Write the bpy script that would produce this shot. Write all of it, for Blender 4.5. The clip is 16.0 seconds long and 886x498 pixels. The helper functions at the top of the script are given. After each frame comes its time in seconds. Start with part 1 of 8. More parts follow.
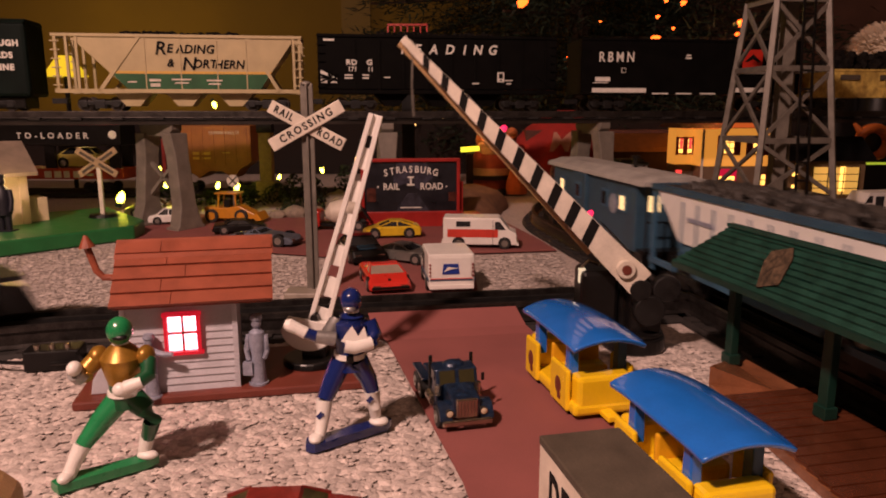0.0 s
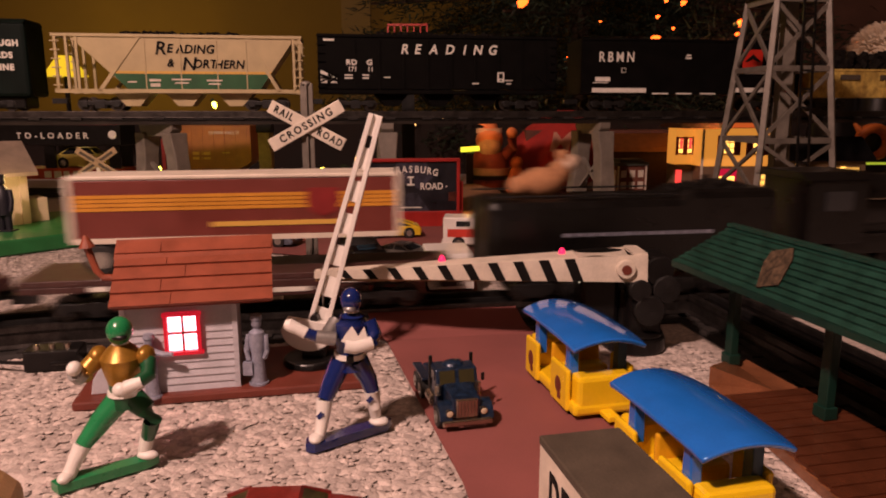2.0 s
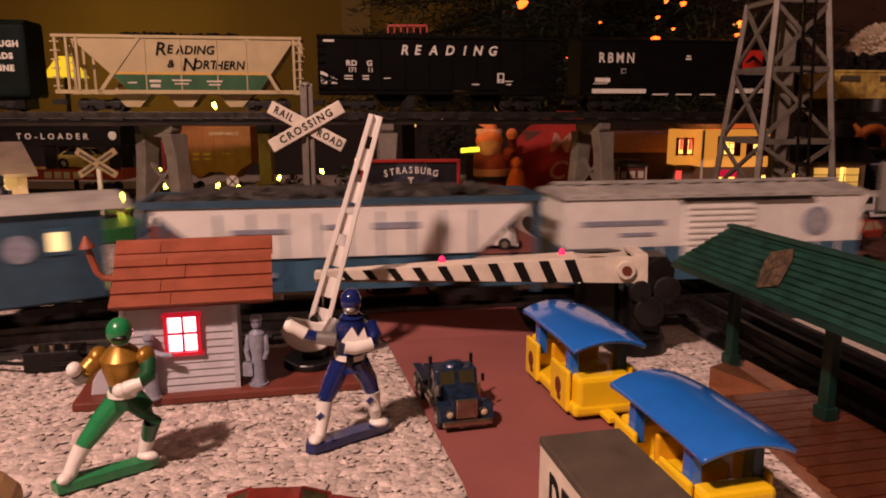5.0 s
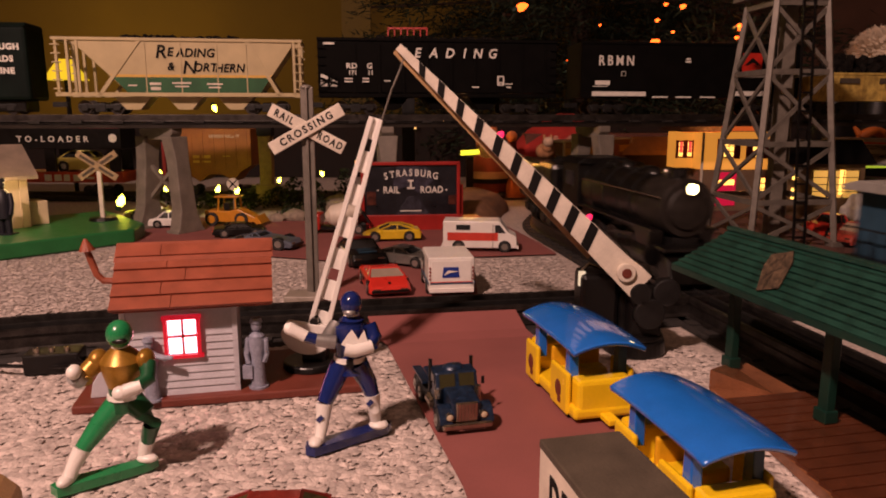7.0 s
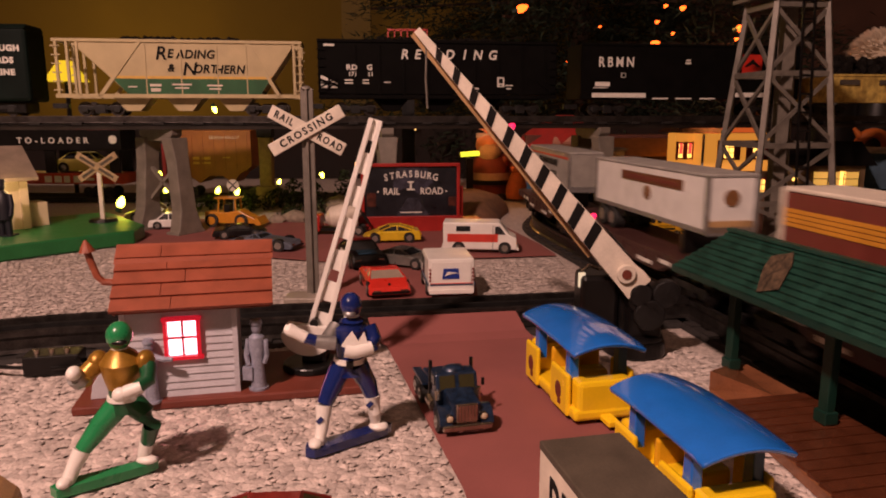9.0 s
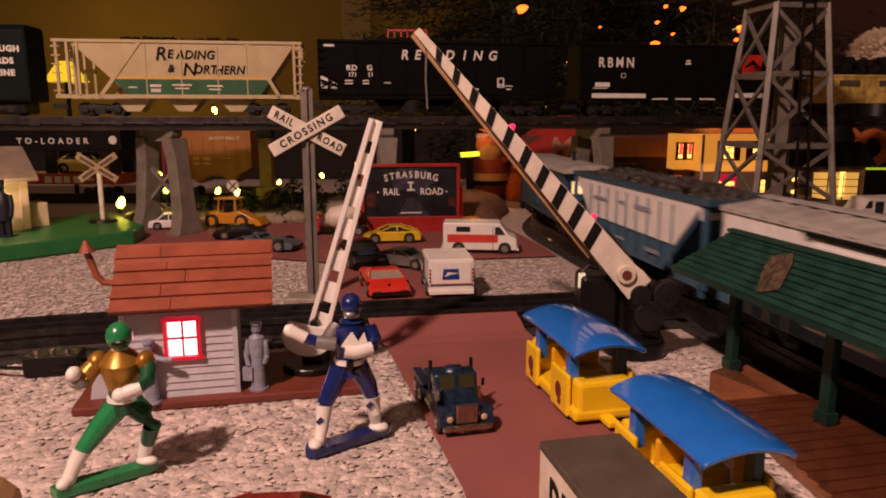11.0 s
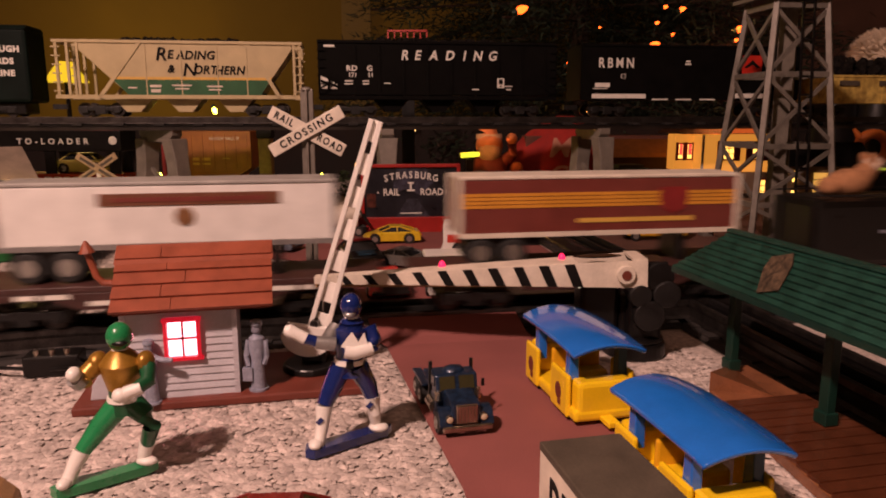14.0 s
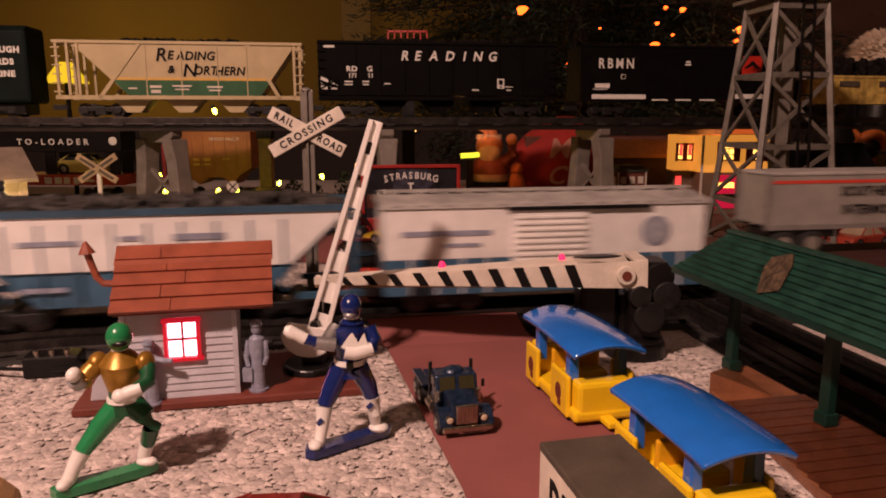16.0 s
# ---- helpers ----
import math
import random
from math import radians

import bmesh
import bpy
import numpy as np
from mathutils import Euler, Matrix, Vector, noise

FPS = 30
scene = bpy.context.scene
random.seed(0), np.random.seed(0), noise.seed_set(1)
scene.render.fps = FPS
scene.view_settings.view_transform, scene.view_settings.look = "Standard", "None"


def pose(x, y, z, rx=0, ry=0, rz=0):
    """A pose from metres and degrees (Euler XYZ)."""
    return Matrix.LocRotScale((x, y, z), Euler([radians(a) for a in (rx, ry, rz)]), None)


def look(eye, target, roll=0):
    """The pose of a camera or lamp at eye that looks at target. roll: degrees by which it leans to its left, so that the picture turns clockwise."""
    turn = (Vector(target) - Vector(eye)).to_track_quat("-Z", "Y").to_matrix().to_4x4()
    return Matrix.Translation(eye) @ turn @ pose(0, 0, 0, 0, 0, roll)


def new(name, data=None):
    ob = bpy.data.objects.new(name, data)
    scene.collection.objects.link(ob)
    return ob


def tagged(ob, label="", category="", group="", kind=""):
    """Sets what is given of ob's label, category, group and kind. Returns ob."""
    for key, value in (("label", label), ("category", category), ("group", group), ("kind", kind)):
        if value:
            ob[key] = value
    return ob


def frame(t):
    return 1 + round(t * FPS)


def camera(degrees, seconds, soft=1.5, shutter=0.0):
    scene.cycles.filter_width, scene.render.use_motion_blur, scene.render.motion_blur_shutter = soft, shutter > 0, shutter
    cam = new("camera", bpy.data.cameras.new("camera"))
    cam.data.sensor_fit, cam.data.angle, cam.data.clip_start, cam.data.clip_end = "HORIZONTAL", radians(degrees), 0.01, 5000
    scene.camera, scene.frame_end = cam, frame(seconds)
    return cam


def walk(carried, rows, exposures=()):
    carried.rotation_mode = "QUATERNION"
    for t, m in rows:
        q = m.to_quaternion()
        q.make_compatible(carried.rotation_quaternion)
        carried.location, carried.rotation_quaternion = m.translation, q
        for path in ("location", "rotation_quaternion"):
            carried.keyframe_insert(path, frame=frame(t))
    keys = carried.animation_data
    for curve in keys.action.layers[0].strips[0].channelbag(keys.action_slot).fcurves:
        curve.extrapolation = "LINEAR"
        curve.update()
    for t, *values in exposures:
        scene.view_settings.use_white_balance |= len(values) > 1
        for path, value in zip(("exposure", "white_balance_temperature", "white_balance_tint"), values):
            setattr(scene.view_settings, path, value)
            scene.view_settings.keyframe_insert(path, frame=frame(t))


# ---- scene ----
# camera on a small tripod; it only tips a little
cam = camera(64.0, 16.0, soft=1.9, shutter=0.6)
TILT = [(0, -6), (0.5, -8), (1, -8), (1.5, -7), (2, -6), (3, -6), (3.5, -7), (4.2, -6), (6.3, -2), (7, 0), (8, 1.2), (9, 2.5),
        (11.5, 4), (12, 5), (12.6, 5), (13, 2), (13.5, 5), (14, 4), (14.5, 5.5), (15, 6), (16, 5)]
walk(cam, [(t, pose(0, 0, 0.147, 79.1 + 0.0447 * d, 0, 0)) for t, d in TILT], exposures=((0, 0.0), (16, 0.0)))

# ---- light: one warm room lamp behind the viewer, the small bulbs of the layout, an added wall fill, hardly any ambient ----
world = bpy.data.worlds.new("room_dusk")
scene.world = world
world.use_nodes = True
world.node_tree.nodes["Background"].inputs[0].default_value = (1.0, 0.55, 0.25, 1)
world.node_tree.nodes["Background"].inputs[1].default_value = 0.006


def lamp(name, kind, at, energy, colour, size=0.1, aim=None):
    data = bpy.data.lights.new(name, kind)
    data.energy, data.color = energy, colour
    if kind == "AREA":
        data.shape, data.size = "DISK", size
    else:
        data.shadow_soft_size = size
    ob = new(name, data)
    ob.matrix_world = look(at, aim) if aim else pose(*at)
    return ob


lamp("ceiling_lamp_light", "POINT", (-0.42, -0.30, 0.88), 67.0, (1.0, 0.615, 0.51), 0.035)
lamp("station_glow", "POINT", (-0.47, 0.775, 0.07), 0.05, (1.0, 0.62, 0.25), 0.01)
# Added fill with no fixture of its own; it brightens the ochre wall.
lamp("added_wall_fill", "POINT", (-1.5, 2.95, 0.42), 5.6, (1.0, 0.62, 0.16), 0.1)
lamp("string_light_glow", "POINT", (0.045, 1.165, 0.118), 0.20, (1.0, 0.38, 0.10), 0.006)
lamp("green_string_glow", "POINT", (-0.40, 1.02, 0.046), 0.07, (1.0, 0.78, 0.10), 0.006)
lamp("tree_light_glow", "POINT", (0.60, 1.53, 0.345), 0.40, (1.0, 0.26, 0.06), 0.01)


# ---- building helpers ----
class Shape:
    """Collects simple solids into one mesh."""

    def __init__(self):
        self.v, self.f, self.m = [], [], []

    def add(self, vs, fs, m=0):
        o = len(self.v)
        self.v += [tuple(v) for v in vs]
        self.f += [tuple(i + o for i in f) for f in fs]
        self.m += [m] * len(fs)
        return self

    def box(self, c, d, m=0, R=None):
        pts = [Vector(((i & 1) - 0.5, (i >> 1 & 1) - 0.5, (i >> 2) - 0.5)) for i in range(8)]
        pts = [Vector((p.x * d[0], p.y * d[1], p.z * d[2])) for p in pts]
        if R is not None:
            pts = [R.to_3x3() @ p for p in pts]
        return self.add([p + Vector(c) for p in pts], [(0, 2, 3, 1), (4, 5, 7, 6), (0, 1, 5, 4), (2, 6, 7, 3), (0, 4, 6, 2), (1, 3, 7, 5)], m)

    def beam(self, a, b, w, h, m=0):
        a, b = Vector(a), Vector(b)
        R = (b - a).to_track_quat("X", "Z").to_matrix().to_4x4()
        return self.box((a + b) / 2, ((b - a).length, w, h), m, R)

    def loft(self, rings, m=0, caps=True):
        n, vs, fs = len(rings[0]), [p for r in rings for p in r], []
        for k in range(len(rings) - 1):
            for i in range(n):
                j = (i + 1) % n
                fs.append((k * n + i, k * n + j, (k + 1) * n + j, (k + 1) * n + i))
        if caps:
            fs += [tuple(range(n - 1, -1, -1)), tuple((len(rings) - 1) * n + i for i in range(n))]
        return self.add(vs, fs, m)

    def cyl(self, a, b, r, r2=None, n=12, m=0):
        a, b = Vector(a), Vector(b)
        q = (b - a).to_track_quat("Z", "Y")
        ring = [q @ Vector((math.cos(2 * math.pi * i / n), math.sin(2 * math.pi * i / n), 0)) for i in range(n)]
        return self.loft([[a + p * r for p in ring], [b + p * (r if r2 is None else r2) for p in ring]], m)

    def limb(self, pts, m=0, n=10):
        """A chain of (x, y, z, radius)."""
        rings = []
        for k, p in enumerate(pts):
            a, b = Vector(pts[max(k - 1, 0)][:3]), Vector(pts[min(k + 1, len(pts) - 1)][:3])
            q = (b - a).to_track_quat("Z", "Y")
            rings.append([Vector(p[:3]) + q @ Vector((math.cos(2 * math.pi * i / n) * p[3], math.sin(2 * math.pi * i / n) * p[3], 0)) for i in range(n)])
        return self.loft(rings, m)

    def ball(self, c, r, m=0, n=12, k=8, R=None):
        r = (r, r, r) if isinstance(r, (int, float)) else r
        rings = []
        for j in range(k + 1):
            a = math.pi * (0.02 + 0.96 * j / k)
            ring = [Vector((r[0] * math.sin(a) * math.cos(2 * math.pi * i / n), r[1] * math.sin(a) * math.sin(2 * math.pi * i / n), -r[2] * math.cos(a))) for i in range(n)]
            rings.append([Vector(c) + (R.to_3x3() @ p if R is not None else p) for p in ring])
        return self.loft(rings, m)

    def prism(self, pts, axis, lo, hi, m=0):
        put = {"x": lambda p, w: (w, p[0], p[1]), "y": lambda p, w: (p[0], w, p[1]), "z": lambda p, w: (p[0], p[1], w)}[axis]
        return self.loft([[put(p, lo) for p in pts], [put(p, hi) for p in pts]], m)

    def tube(self, pts, r, m=0, n=8):
        return self.limb([(*p, r) for p in pts], m, n)


def mesh_of(name, sh, mats, smooth=False):
    me = bpy.data.meshes.new(name)
    me.from_pydata(sh.v, [], sh.f)
    for k in mats if isinstance(mats, (list, tuple)) else [mats]:
        me.materials.append(k)
    me.polygons.foreach_set("material_index", sh.m)
    if len(sh.f) < 20000:
        bm = bmesh.new()
        bm.from_mesh(me)
        bmesh.ops.recalc_face_normals(bm, faces=bm.faces)
        bm.to_mesh(me)
        bm.free()
    if smooth:
        me.polygons.foreach_set("use_smooth", [True] * len(me.polygons))
        me.set_sharp_from_angle(angle=radians(38))
    me.update()
    return me


def part(name, sh, mats, parent=None, label="", bev=0.0, smooth=False, m=None):
    ob = new(name, mesh_of(name, sh, mats, smooth))
    if parent:
        ob.parent = parent
    if m is not None:
        ob.matrix_basis = m
    if bev:
        mod = ob.modifiers.new("edge", "BEVEL")
        mod.width, mod.segments, mod.limit_method, mod.angle_limit = bev, 2, "ANGLE", radians(35)
    if label:
        tagged(ob, label)
    return ob


def thing(name, m, label, category, group="", kind=""):
    ob = new(name)
    ob.empty_display_size = 0.01
    ob.matrix_basis = m
    return tagged(ob, label, category, group, kind)


def lettering(text, size, mat, parent, m, name="lettering", stretch=1.0, spacing=1.0, slant=0.0, thick=0.00015, align="CENTER", bold=0.0):
    cu = bpy.data.curves.new(name, "FONT")
    cu.body, cu.size, cu.align_x, cu.align_y, cu.extrude, cu.space_character, cu.shear = text, size, align, "CENTER", thick, spacing, slant
    cu.offset, cu.resolution_u = bold, 3
    tmp = new("text_tmp", cu)
    me = bpy.data.meshes.new_from_object(tmp.evaluated_get(bpy.context.evaluated_depsgraph_get()))
    bpy.data.objects.remove(tmp)
    me.transform(Matrix.Diagonal((stretch, 1, 1, 1)))
    me.materials.clear()
    me.materials.append(mat)
    ob = new(name, me)
    ob.parent = parent
    ob.matrix_basis = m
    return ob


def face_front(x, y, z):
    """Stands writing upright, to be read from -y."""
    return pose(x, y, z, 90, 0, 0)


# ---- materials ----
def M(name, col, rough=0.45, metal=0.0, var=0.18, scale=90.0, bump=0.12, fine=900.0, spec=0.5, coat=0.0, grime=0.0, island=0.0):
    mat = bpy.data.materials.new(name)
    mat.use_nodes = True
    nt = mat.node_tree
    N, L = nt.nodes, nt.links
    b = N["Principled BSDF"]
    tc = N.new("ShaderNodeTexCoord")
    n1, n2 = N.new("ShaderNodeTexNoise"), N.new("ShaderNodeTexNoise")
    n1.inputs["Scale"].default_value, n1.inputs["Detail"].default_value = scale, 4
    n2.inputs["Scale"].default_value, n2.inputs["Detail"].default_value = fine, 3
    for n in (n1, n2):
        L.new(tc.outputs["Object"], n.inputs["Vector"])
    ramp = N.new("ShaderNodeValToRGB")
    ramp.color_ramp.elements[0].position, ramp.color_ramp.elements[1].position = 0.3, 0.7
    lo, hi = [c * (1 - var) * (1 - grime) for c in col], [min(1, c * (1 + var * 0.7)) for c in col]
    ramp.color_ramp.elements[0].color, ramp.color_ramp.elements[1].color = (*lo, 1), (*hi, 1)
    L.new(n1.outputs["Fac"], ramp.inputs["Fac"])
    mix = N.new("ShaderNodeMix")
    mix.data_type, mix.blend_type = "RGBA", "MULTIPLY"
    mix.inputs["Factor"].default_value = min(1, var * 1.6)
    L.new(ramp.outputs["Color"], mix.inputs["A"])
    L.new(n2.outputs["Fac"], mix.inputs["B"])
    out = mix.outputs["Result"]
    if island:
        geo, hs = N.new("ShaderNodeNewGeometry"), N.new("ShaderNodeHueSaturation")
        mr = N.new("ShaderNodeMapRange")
        mr.inputs["To Min"].default_value, mr.inputs["To Max"].default_value = 1 - island, 1 + island
        L.new(geo.outputs["Random Per Island"], mr.inputs["Value"])
        L.new(mr.outputs["Result"], hs.inputs["Value"])
        L.new(out, hs.inputs["Color"])
        out = hs.outputs["Color"]
    L.new(out, b.inputs["Base Color"])
    rr = N.new("ShaderNodeMapRange")
    rr.inputs["To Min"].default_value, rr.inputs["To Max"].default_value = max(0.03, rough - 0.1), min(1, rough + 0.12)
    L.new(n1.outputs["Fac"], rr.inputs["Value"])
    L.new(rr.outputs["Result"], b.inputs["Roughness"])
    b.inputs["Metallic"].default_value = metal
    b.inputs["Specular IOR Level"].default_value = spec
    b.inputs["Coat Weight"].default_value = coat
    b.inputs["Coat Roughness"].default_value = 0.08
    bp = N.new("ShaderNodeBump")
    bp.inputs["Strength"].default_value, bp.inputs["Distance"].default_value = bump, 0.0006
    L.new(n2.outputs["Fac"], bp.inputs["Height"])
    L.new(bp.outputs["Normal"], b.inputs["Normal"])
    return mat


def glow(name, col, strength):
    mat = bpy.data.materials.new(name)
    mat.use_nodes = True
    b = mat.node_tree.nodes["Principled BSDF"]
    b.inputs["Base Color"].default_value = (*[c * 0.5 for c in col], 1)
    b.inputs["Emission Color"].default_value = (*col, 1)
    b.inputs["Emission Strength"].default_value = strength
    return mat


gravel_m = M("ballast_grain", (0.60, 0.51, 0.46), 0.9, var=0.30, scale=330, bump=0.9, fine=700)
stone_m = M("ballast_chip", (0.61, 0.525, 0.48), 0.9, var=0.25, scale=120, bump=0.3, fine=1500, island=0.27)
dark_stone_m = M("shadow_moss", (0.30, 0.16, 0.08), 0.95, var=0.4, scale=200, bump=0.5)
paper_m = M("maroon_paper", (0.255, 0.080, 0.072), 0.85, var=0.12, scale=22, bump=0.25, fine=1400)
black_m = M("black_plastic", (0.008, 0.0072, 0.0072), 0.33, spec=0.35, var=0.3, scale=120)
iron_m = M("blackened_iron", (0.016, 0.015, 0.015), 0.42, metal=0.2, var=0.4, scale=150, bump=0.3)
loco_m = M("locomotive_black", (0.0055, 0.0048, 0.0046), 0.30, metal=0.0, spec=0.5, var=0.35, scale=90, bump=0.2)
graphite_m = M("smokebox_graphite", (0.028, 0.022, 0.018), 0.5, metal=0.3, var=0.4, scale=140)
rail_m = M("worn_rail_steel", (0.09, 0.08, 0.075), 0.38, metal=0.85, var=0.4, scale=140)
tie_m = M("dark_tie", (0.022, 0.018, 0.016), 0.8, var=0.4, scale=120, bump=0.5)
steel_m = M("grey_painted_steel", (0.22, 0.195, 0.165), 0.45, metal=0.3, var=0.22, scale=100)
trestle_m = M("grey_moulded_plastic", (0.23, 0.20, 0.165), 0.6, var=0.25, scale=70, bump=0.2)
white_m = M("white_plastic", (0.80, 0.77, 0.72), 0.35, var=0.08, scale=60)
cream_m = M("aged_white_paint", (0.74, 0.66, 0.55), 0.5, var=0.15, scale=80)
offwhite_m = M("white_car_paint", (0.78, 0.755, 0.72), 0.4, var=0.1, scale=70)
brownroof_m = M("rust_brown_plastic", (0.30, 0.070, 0.032), 0.5, var=0.2, scale=110, bump=0.35, fine=1600)
brownbase_m = M("red_brown_base", (0.17, 0.036, 0.022), 0.5, var=0.2, scale=60, bump=0.2)
shedwall_m = M("pale_grey_clapboard", (0.52, 0.51, 0.56), 0.5, var=0.12, scale=90)
pewter_m = M("pale_blue_grey_casting", (0.36, 0.38, 0.48), 0.4, metal=0.2, var=0.25, scale=220)
redframe_m = M("dark_red_paint", (0.25, 0.02, 0.02), 0.45, var=0.15)
windowglow_m = glow("lit_window", (1.0, 0.30, 0.36), 7.0)
green_m = M("green_plastic", (0.015, 0.23, 0.075), 0.28, var=0.12, scale=120, coat=0.4)
dgreen_m = M("dark_green_plastic", (0.006, 0.035, 0.024), 0.4, var=0.25, scale=80, bump=0.3)
roofgreen_m = M("green_shingle_plastic", (0.012, 0.060, 0.042), 0.4, var=0.35, scale=130, bump=0.5, fine=1100)
gold_m = M("gold_paint", (0.42, 0.22, 0.03), 0.35, metal=0.45, var=0.25, scale=160)
blue_m = M("dark_blue_plastic", (0.008, 0.020, 0.13), 0.16, var=0.15, scale=120, coat=0.5)
silver_m = M("silver_paint", (0.42, 0.41, 0.40), 0.35, metal=0.7, var=0.2, scale=160)
chrome_m = M("worn_chrome", (0.52, 0.45, 0.36), 0.22, metal=0.95, var=0.25, scale=220)
canopy_m = M("glossy_blue_canopy", (0.016, 0.165, 0.66), 0.16, var=0.1, scale=70, coat=1.0, bump=0.05)
yellow_m = M("bright_yellow_plastic", (0.95, 0.62, 0.014), 0.22, var=0.08, scale=80, coat=0.4, bump=0.05)
# Darker copy of the yellow, with the canopy's shade painted into the backrest.
amber_m = M("amber_shaded_plastic", (0.80, 0.40, 0.012), 0.35, var=0.1, scale=80)
boxtop_m = M("dark_olive_card", (0.085, 0.066, 0.045), 0.75, var=0.25, scale=90, bump=0.3)
ink_m = M("black_ink", (0.009, 0.008, 0.0075), 0.65, spec=0.12, var=0.2)
white_ink_m = M("white_ink", (0.78, 0.75, 0.68), 0.6, var=0.12, scale=200)
gold_ink_m = M("yellow_ink", (0.70, 0.42, 0.08), 0.55, var=0.12, scale=200)
tan_m = M("tan_wood", (0.50, 0.30, 0.13), 0.6, var=0.25, scale=60, bump=0.3)
rollgreen_m = M("dark_green_car", (0.004, 0.010, 0.008), 0.5, spec=0.12, var=0.25, scale=60)
hopgreen_m = M("band_green", (0.012, 0.10, 0.028), 0.45, var=0.2, scale=60)
hopper_cream_m = M("cream_hopper", (0.50, 0.40, 0.215), 0.5, var=0.10, scale=50)
coal_m = M("coal", (0.016, 0.013, 0.011), 0.7, spec=0.12, var=0.6, scale=150, bump=1.0, fine=330)
blackcar_m = M("black_hopper", (0.0045, 0.0040, 0.0036), 0.6, spec=0.06, var=0.3, scale=60, bump=0.2)
oxide_m = M("oxide_brown_car", (0.26, 0.09, 0.03), 0.5, var=0.25, scale=60)
yellowcar_m = M("weathered_yellow_car", (0.88, 0.56, 0.14), 0.55, var=0.4, scale=110, grime=0.25)
maroon_m = M("maroon_trailer", (0.17, 0.035, 0.026), 0.42, var=0.15, scale=70)
stripe_m = M("orange_gold_stripe", (0.62, 0.27, 0.03), 0.45, var=0.12, scale=90)
greytrailer_m = M("fluted_grey_trailer", (0.38, 0.355, 0.32), 0.38, metal=0.3, var=0.15, scale=80)
red_m = M("red_paint", (0.55, 0.028, 0.018), 0.32, var=0.15, scale=90, coat=0.3)
redstripe_m = M("red_stripe", (0.60, 0.05, 0.03), 0.45, var=0.12)
bluecar_m = M("slate_blue_car", (0.045, 0.12, 0.20), 0.42, var=0.2, scale=60)
bluecab_m = M("caboose_blue", (0.035, 0.085, 0.135), 0.45, var=0.25, scale=60)
flat_m = M("brown_flatcar", (0.07, 0.026, 0.022), 0.5, var=0.3, scale=80)
roofgrey_m = M("dusty_grey_roof", (0.40, 0.38, 0.35), 0.6, var=0.25, scale=70, bump=0.3)
lit_warm_m = glow("warm_lit_pane", (1.0, 0.66, 0.30), 1.3)
glass_m = M("dark_car_glass", (0.02, 0.022, 0.025), 0.08, var=0.1, spec=0.8)
tyre_m = M("tyre_black", (0.02, 0.019, 0.018), 0.7, var=0.3)
hub_m = M("wheel_silver", (0.5, 0.48, 0.44), 0.3, metal=0.8, var=0.15)

# ---- room and layout table ----
wall_m = M("ochre_wall", (0.255, 0.165, 0.026), 0.9, var=0.10, scale=3, bump=0.1, fine=200)
ceil_m = M("ceiling_paint", (0.30, 0.25, 0.20), 0.9, var=0.08, scale=3)
carpet_m = M("dark_floor", (0.10, 0.07, 0.05), 0.95, var=0.3, scale=20)


def slab(name, c, d, mat, category, label):
    return tagged(part(name, Shape().box(c, d), mat), label, category, kind="structure")


slab("floor", (0, 0.6, -0.755), (6.2, 6.2, 0.1), carpet_m, "floor", "dark carpeted room floor")
slab("ceiling", (0, 0.6, 1.95), (6.2, 6.2, 0.1), ceil_m, "ceiling", "plain pale room ceiling")
slab("wall_north", (0, 3.65, 0.6), (6.2, 0.1, 2.6), wall_m, "wall", "plain ochre yellow painted room wall")
slab("wall_south", (0, -2.45, 0.6), (6.2, 0.1, 2.6), wall_m, "wall", "plain ochre yellow painted room wall")
slab("wall_east", (3.05, 0.6, 0.6), (0.1, 6.0, 2.6), wall_m, "wall", "plain ochre yellow painted room wall")
slab("wall_west", (-3.05, 0.6, 0.6), (0.1, 6.0, 2.6), wall_m, "wall", "plain ochre yellow painted room wall")
slab("trim", (-0.42, 3.585, 0.6), (0.14, 0.03, 2.6), M("trim_paint", (0.27, 0.18, 0.035), 0.6, var=0.08, scale=6), "trim", "yellowish painted corner trim on the wall")
slab("ground", (0, 0.75, -0.022), (2.8, 2.6, 0.04), gravel_m, "ground", "layout table covered with grey-pink ballast mat")


def sheet(name, pts, z, mat, label):
    sh = Shape().prism(pts, "z", z - 0.0008, z)
    return tagged(part(name, sh, mat), label, "road", kind="structure")


def ramped_road():
    """The paper runs up over the tie ends to the head of the near rail."""
    rail = lambda x, off: 0.4831 + 0.1691 * x - off
    rows = [((0.03, 0.12), (0.12, 0.12), 0.0012), ((0.008, 0.26), (0.105, 0.26), 0.0012), ((-0.036, rail(-0.036, 0.042)), (0.0605, rail(0.0605, 0.042)), 0.0014),
            ((-0.0445, rail(-0.0445, 0.033)), (0.0560, rail(0.0560, 0.033)), 0.0040), ((-0.0500, rail(-0.05, 0.0195)), (0.0500, rail(0.05, 0.0195)), 0.0138)]
    rings = [[(*a, z), (*b, z), (*b, z - 0.0009), (*a, z - 0.0009)] for a, b, z in rows]
    return tagged(part("road", Shape().loft(rings), paper_m), "maroon construction-paper road up to the track", "road", kind="structure")


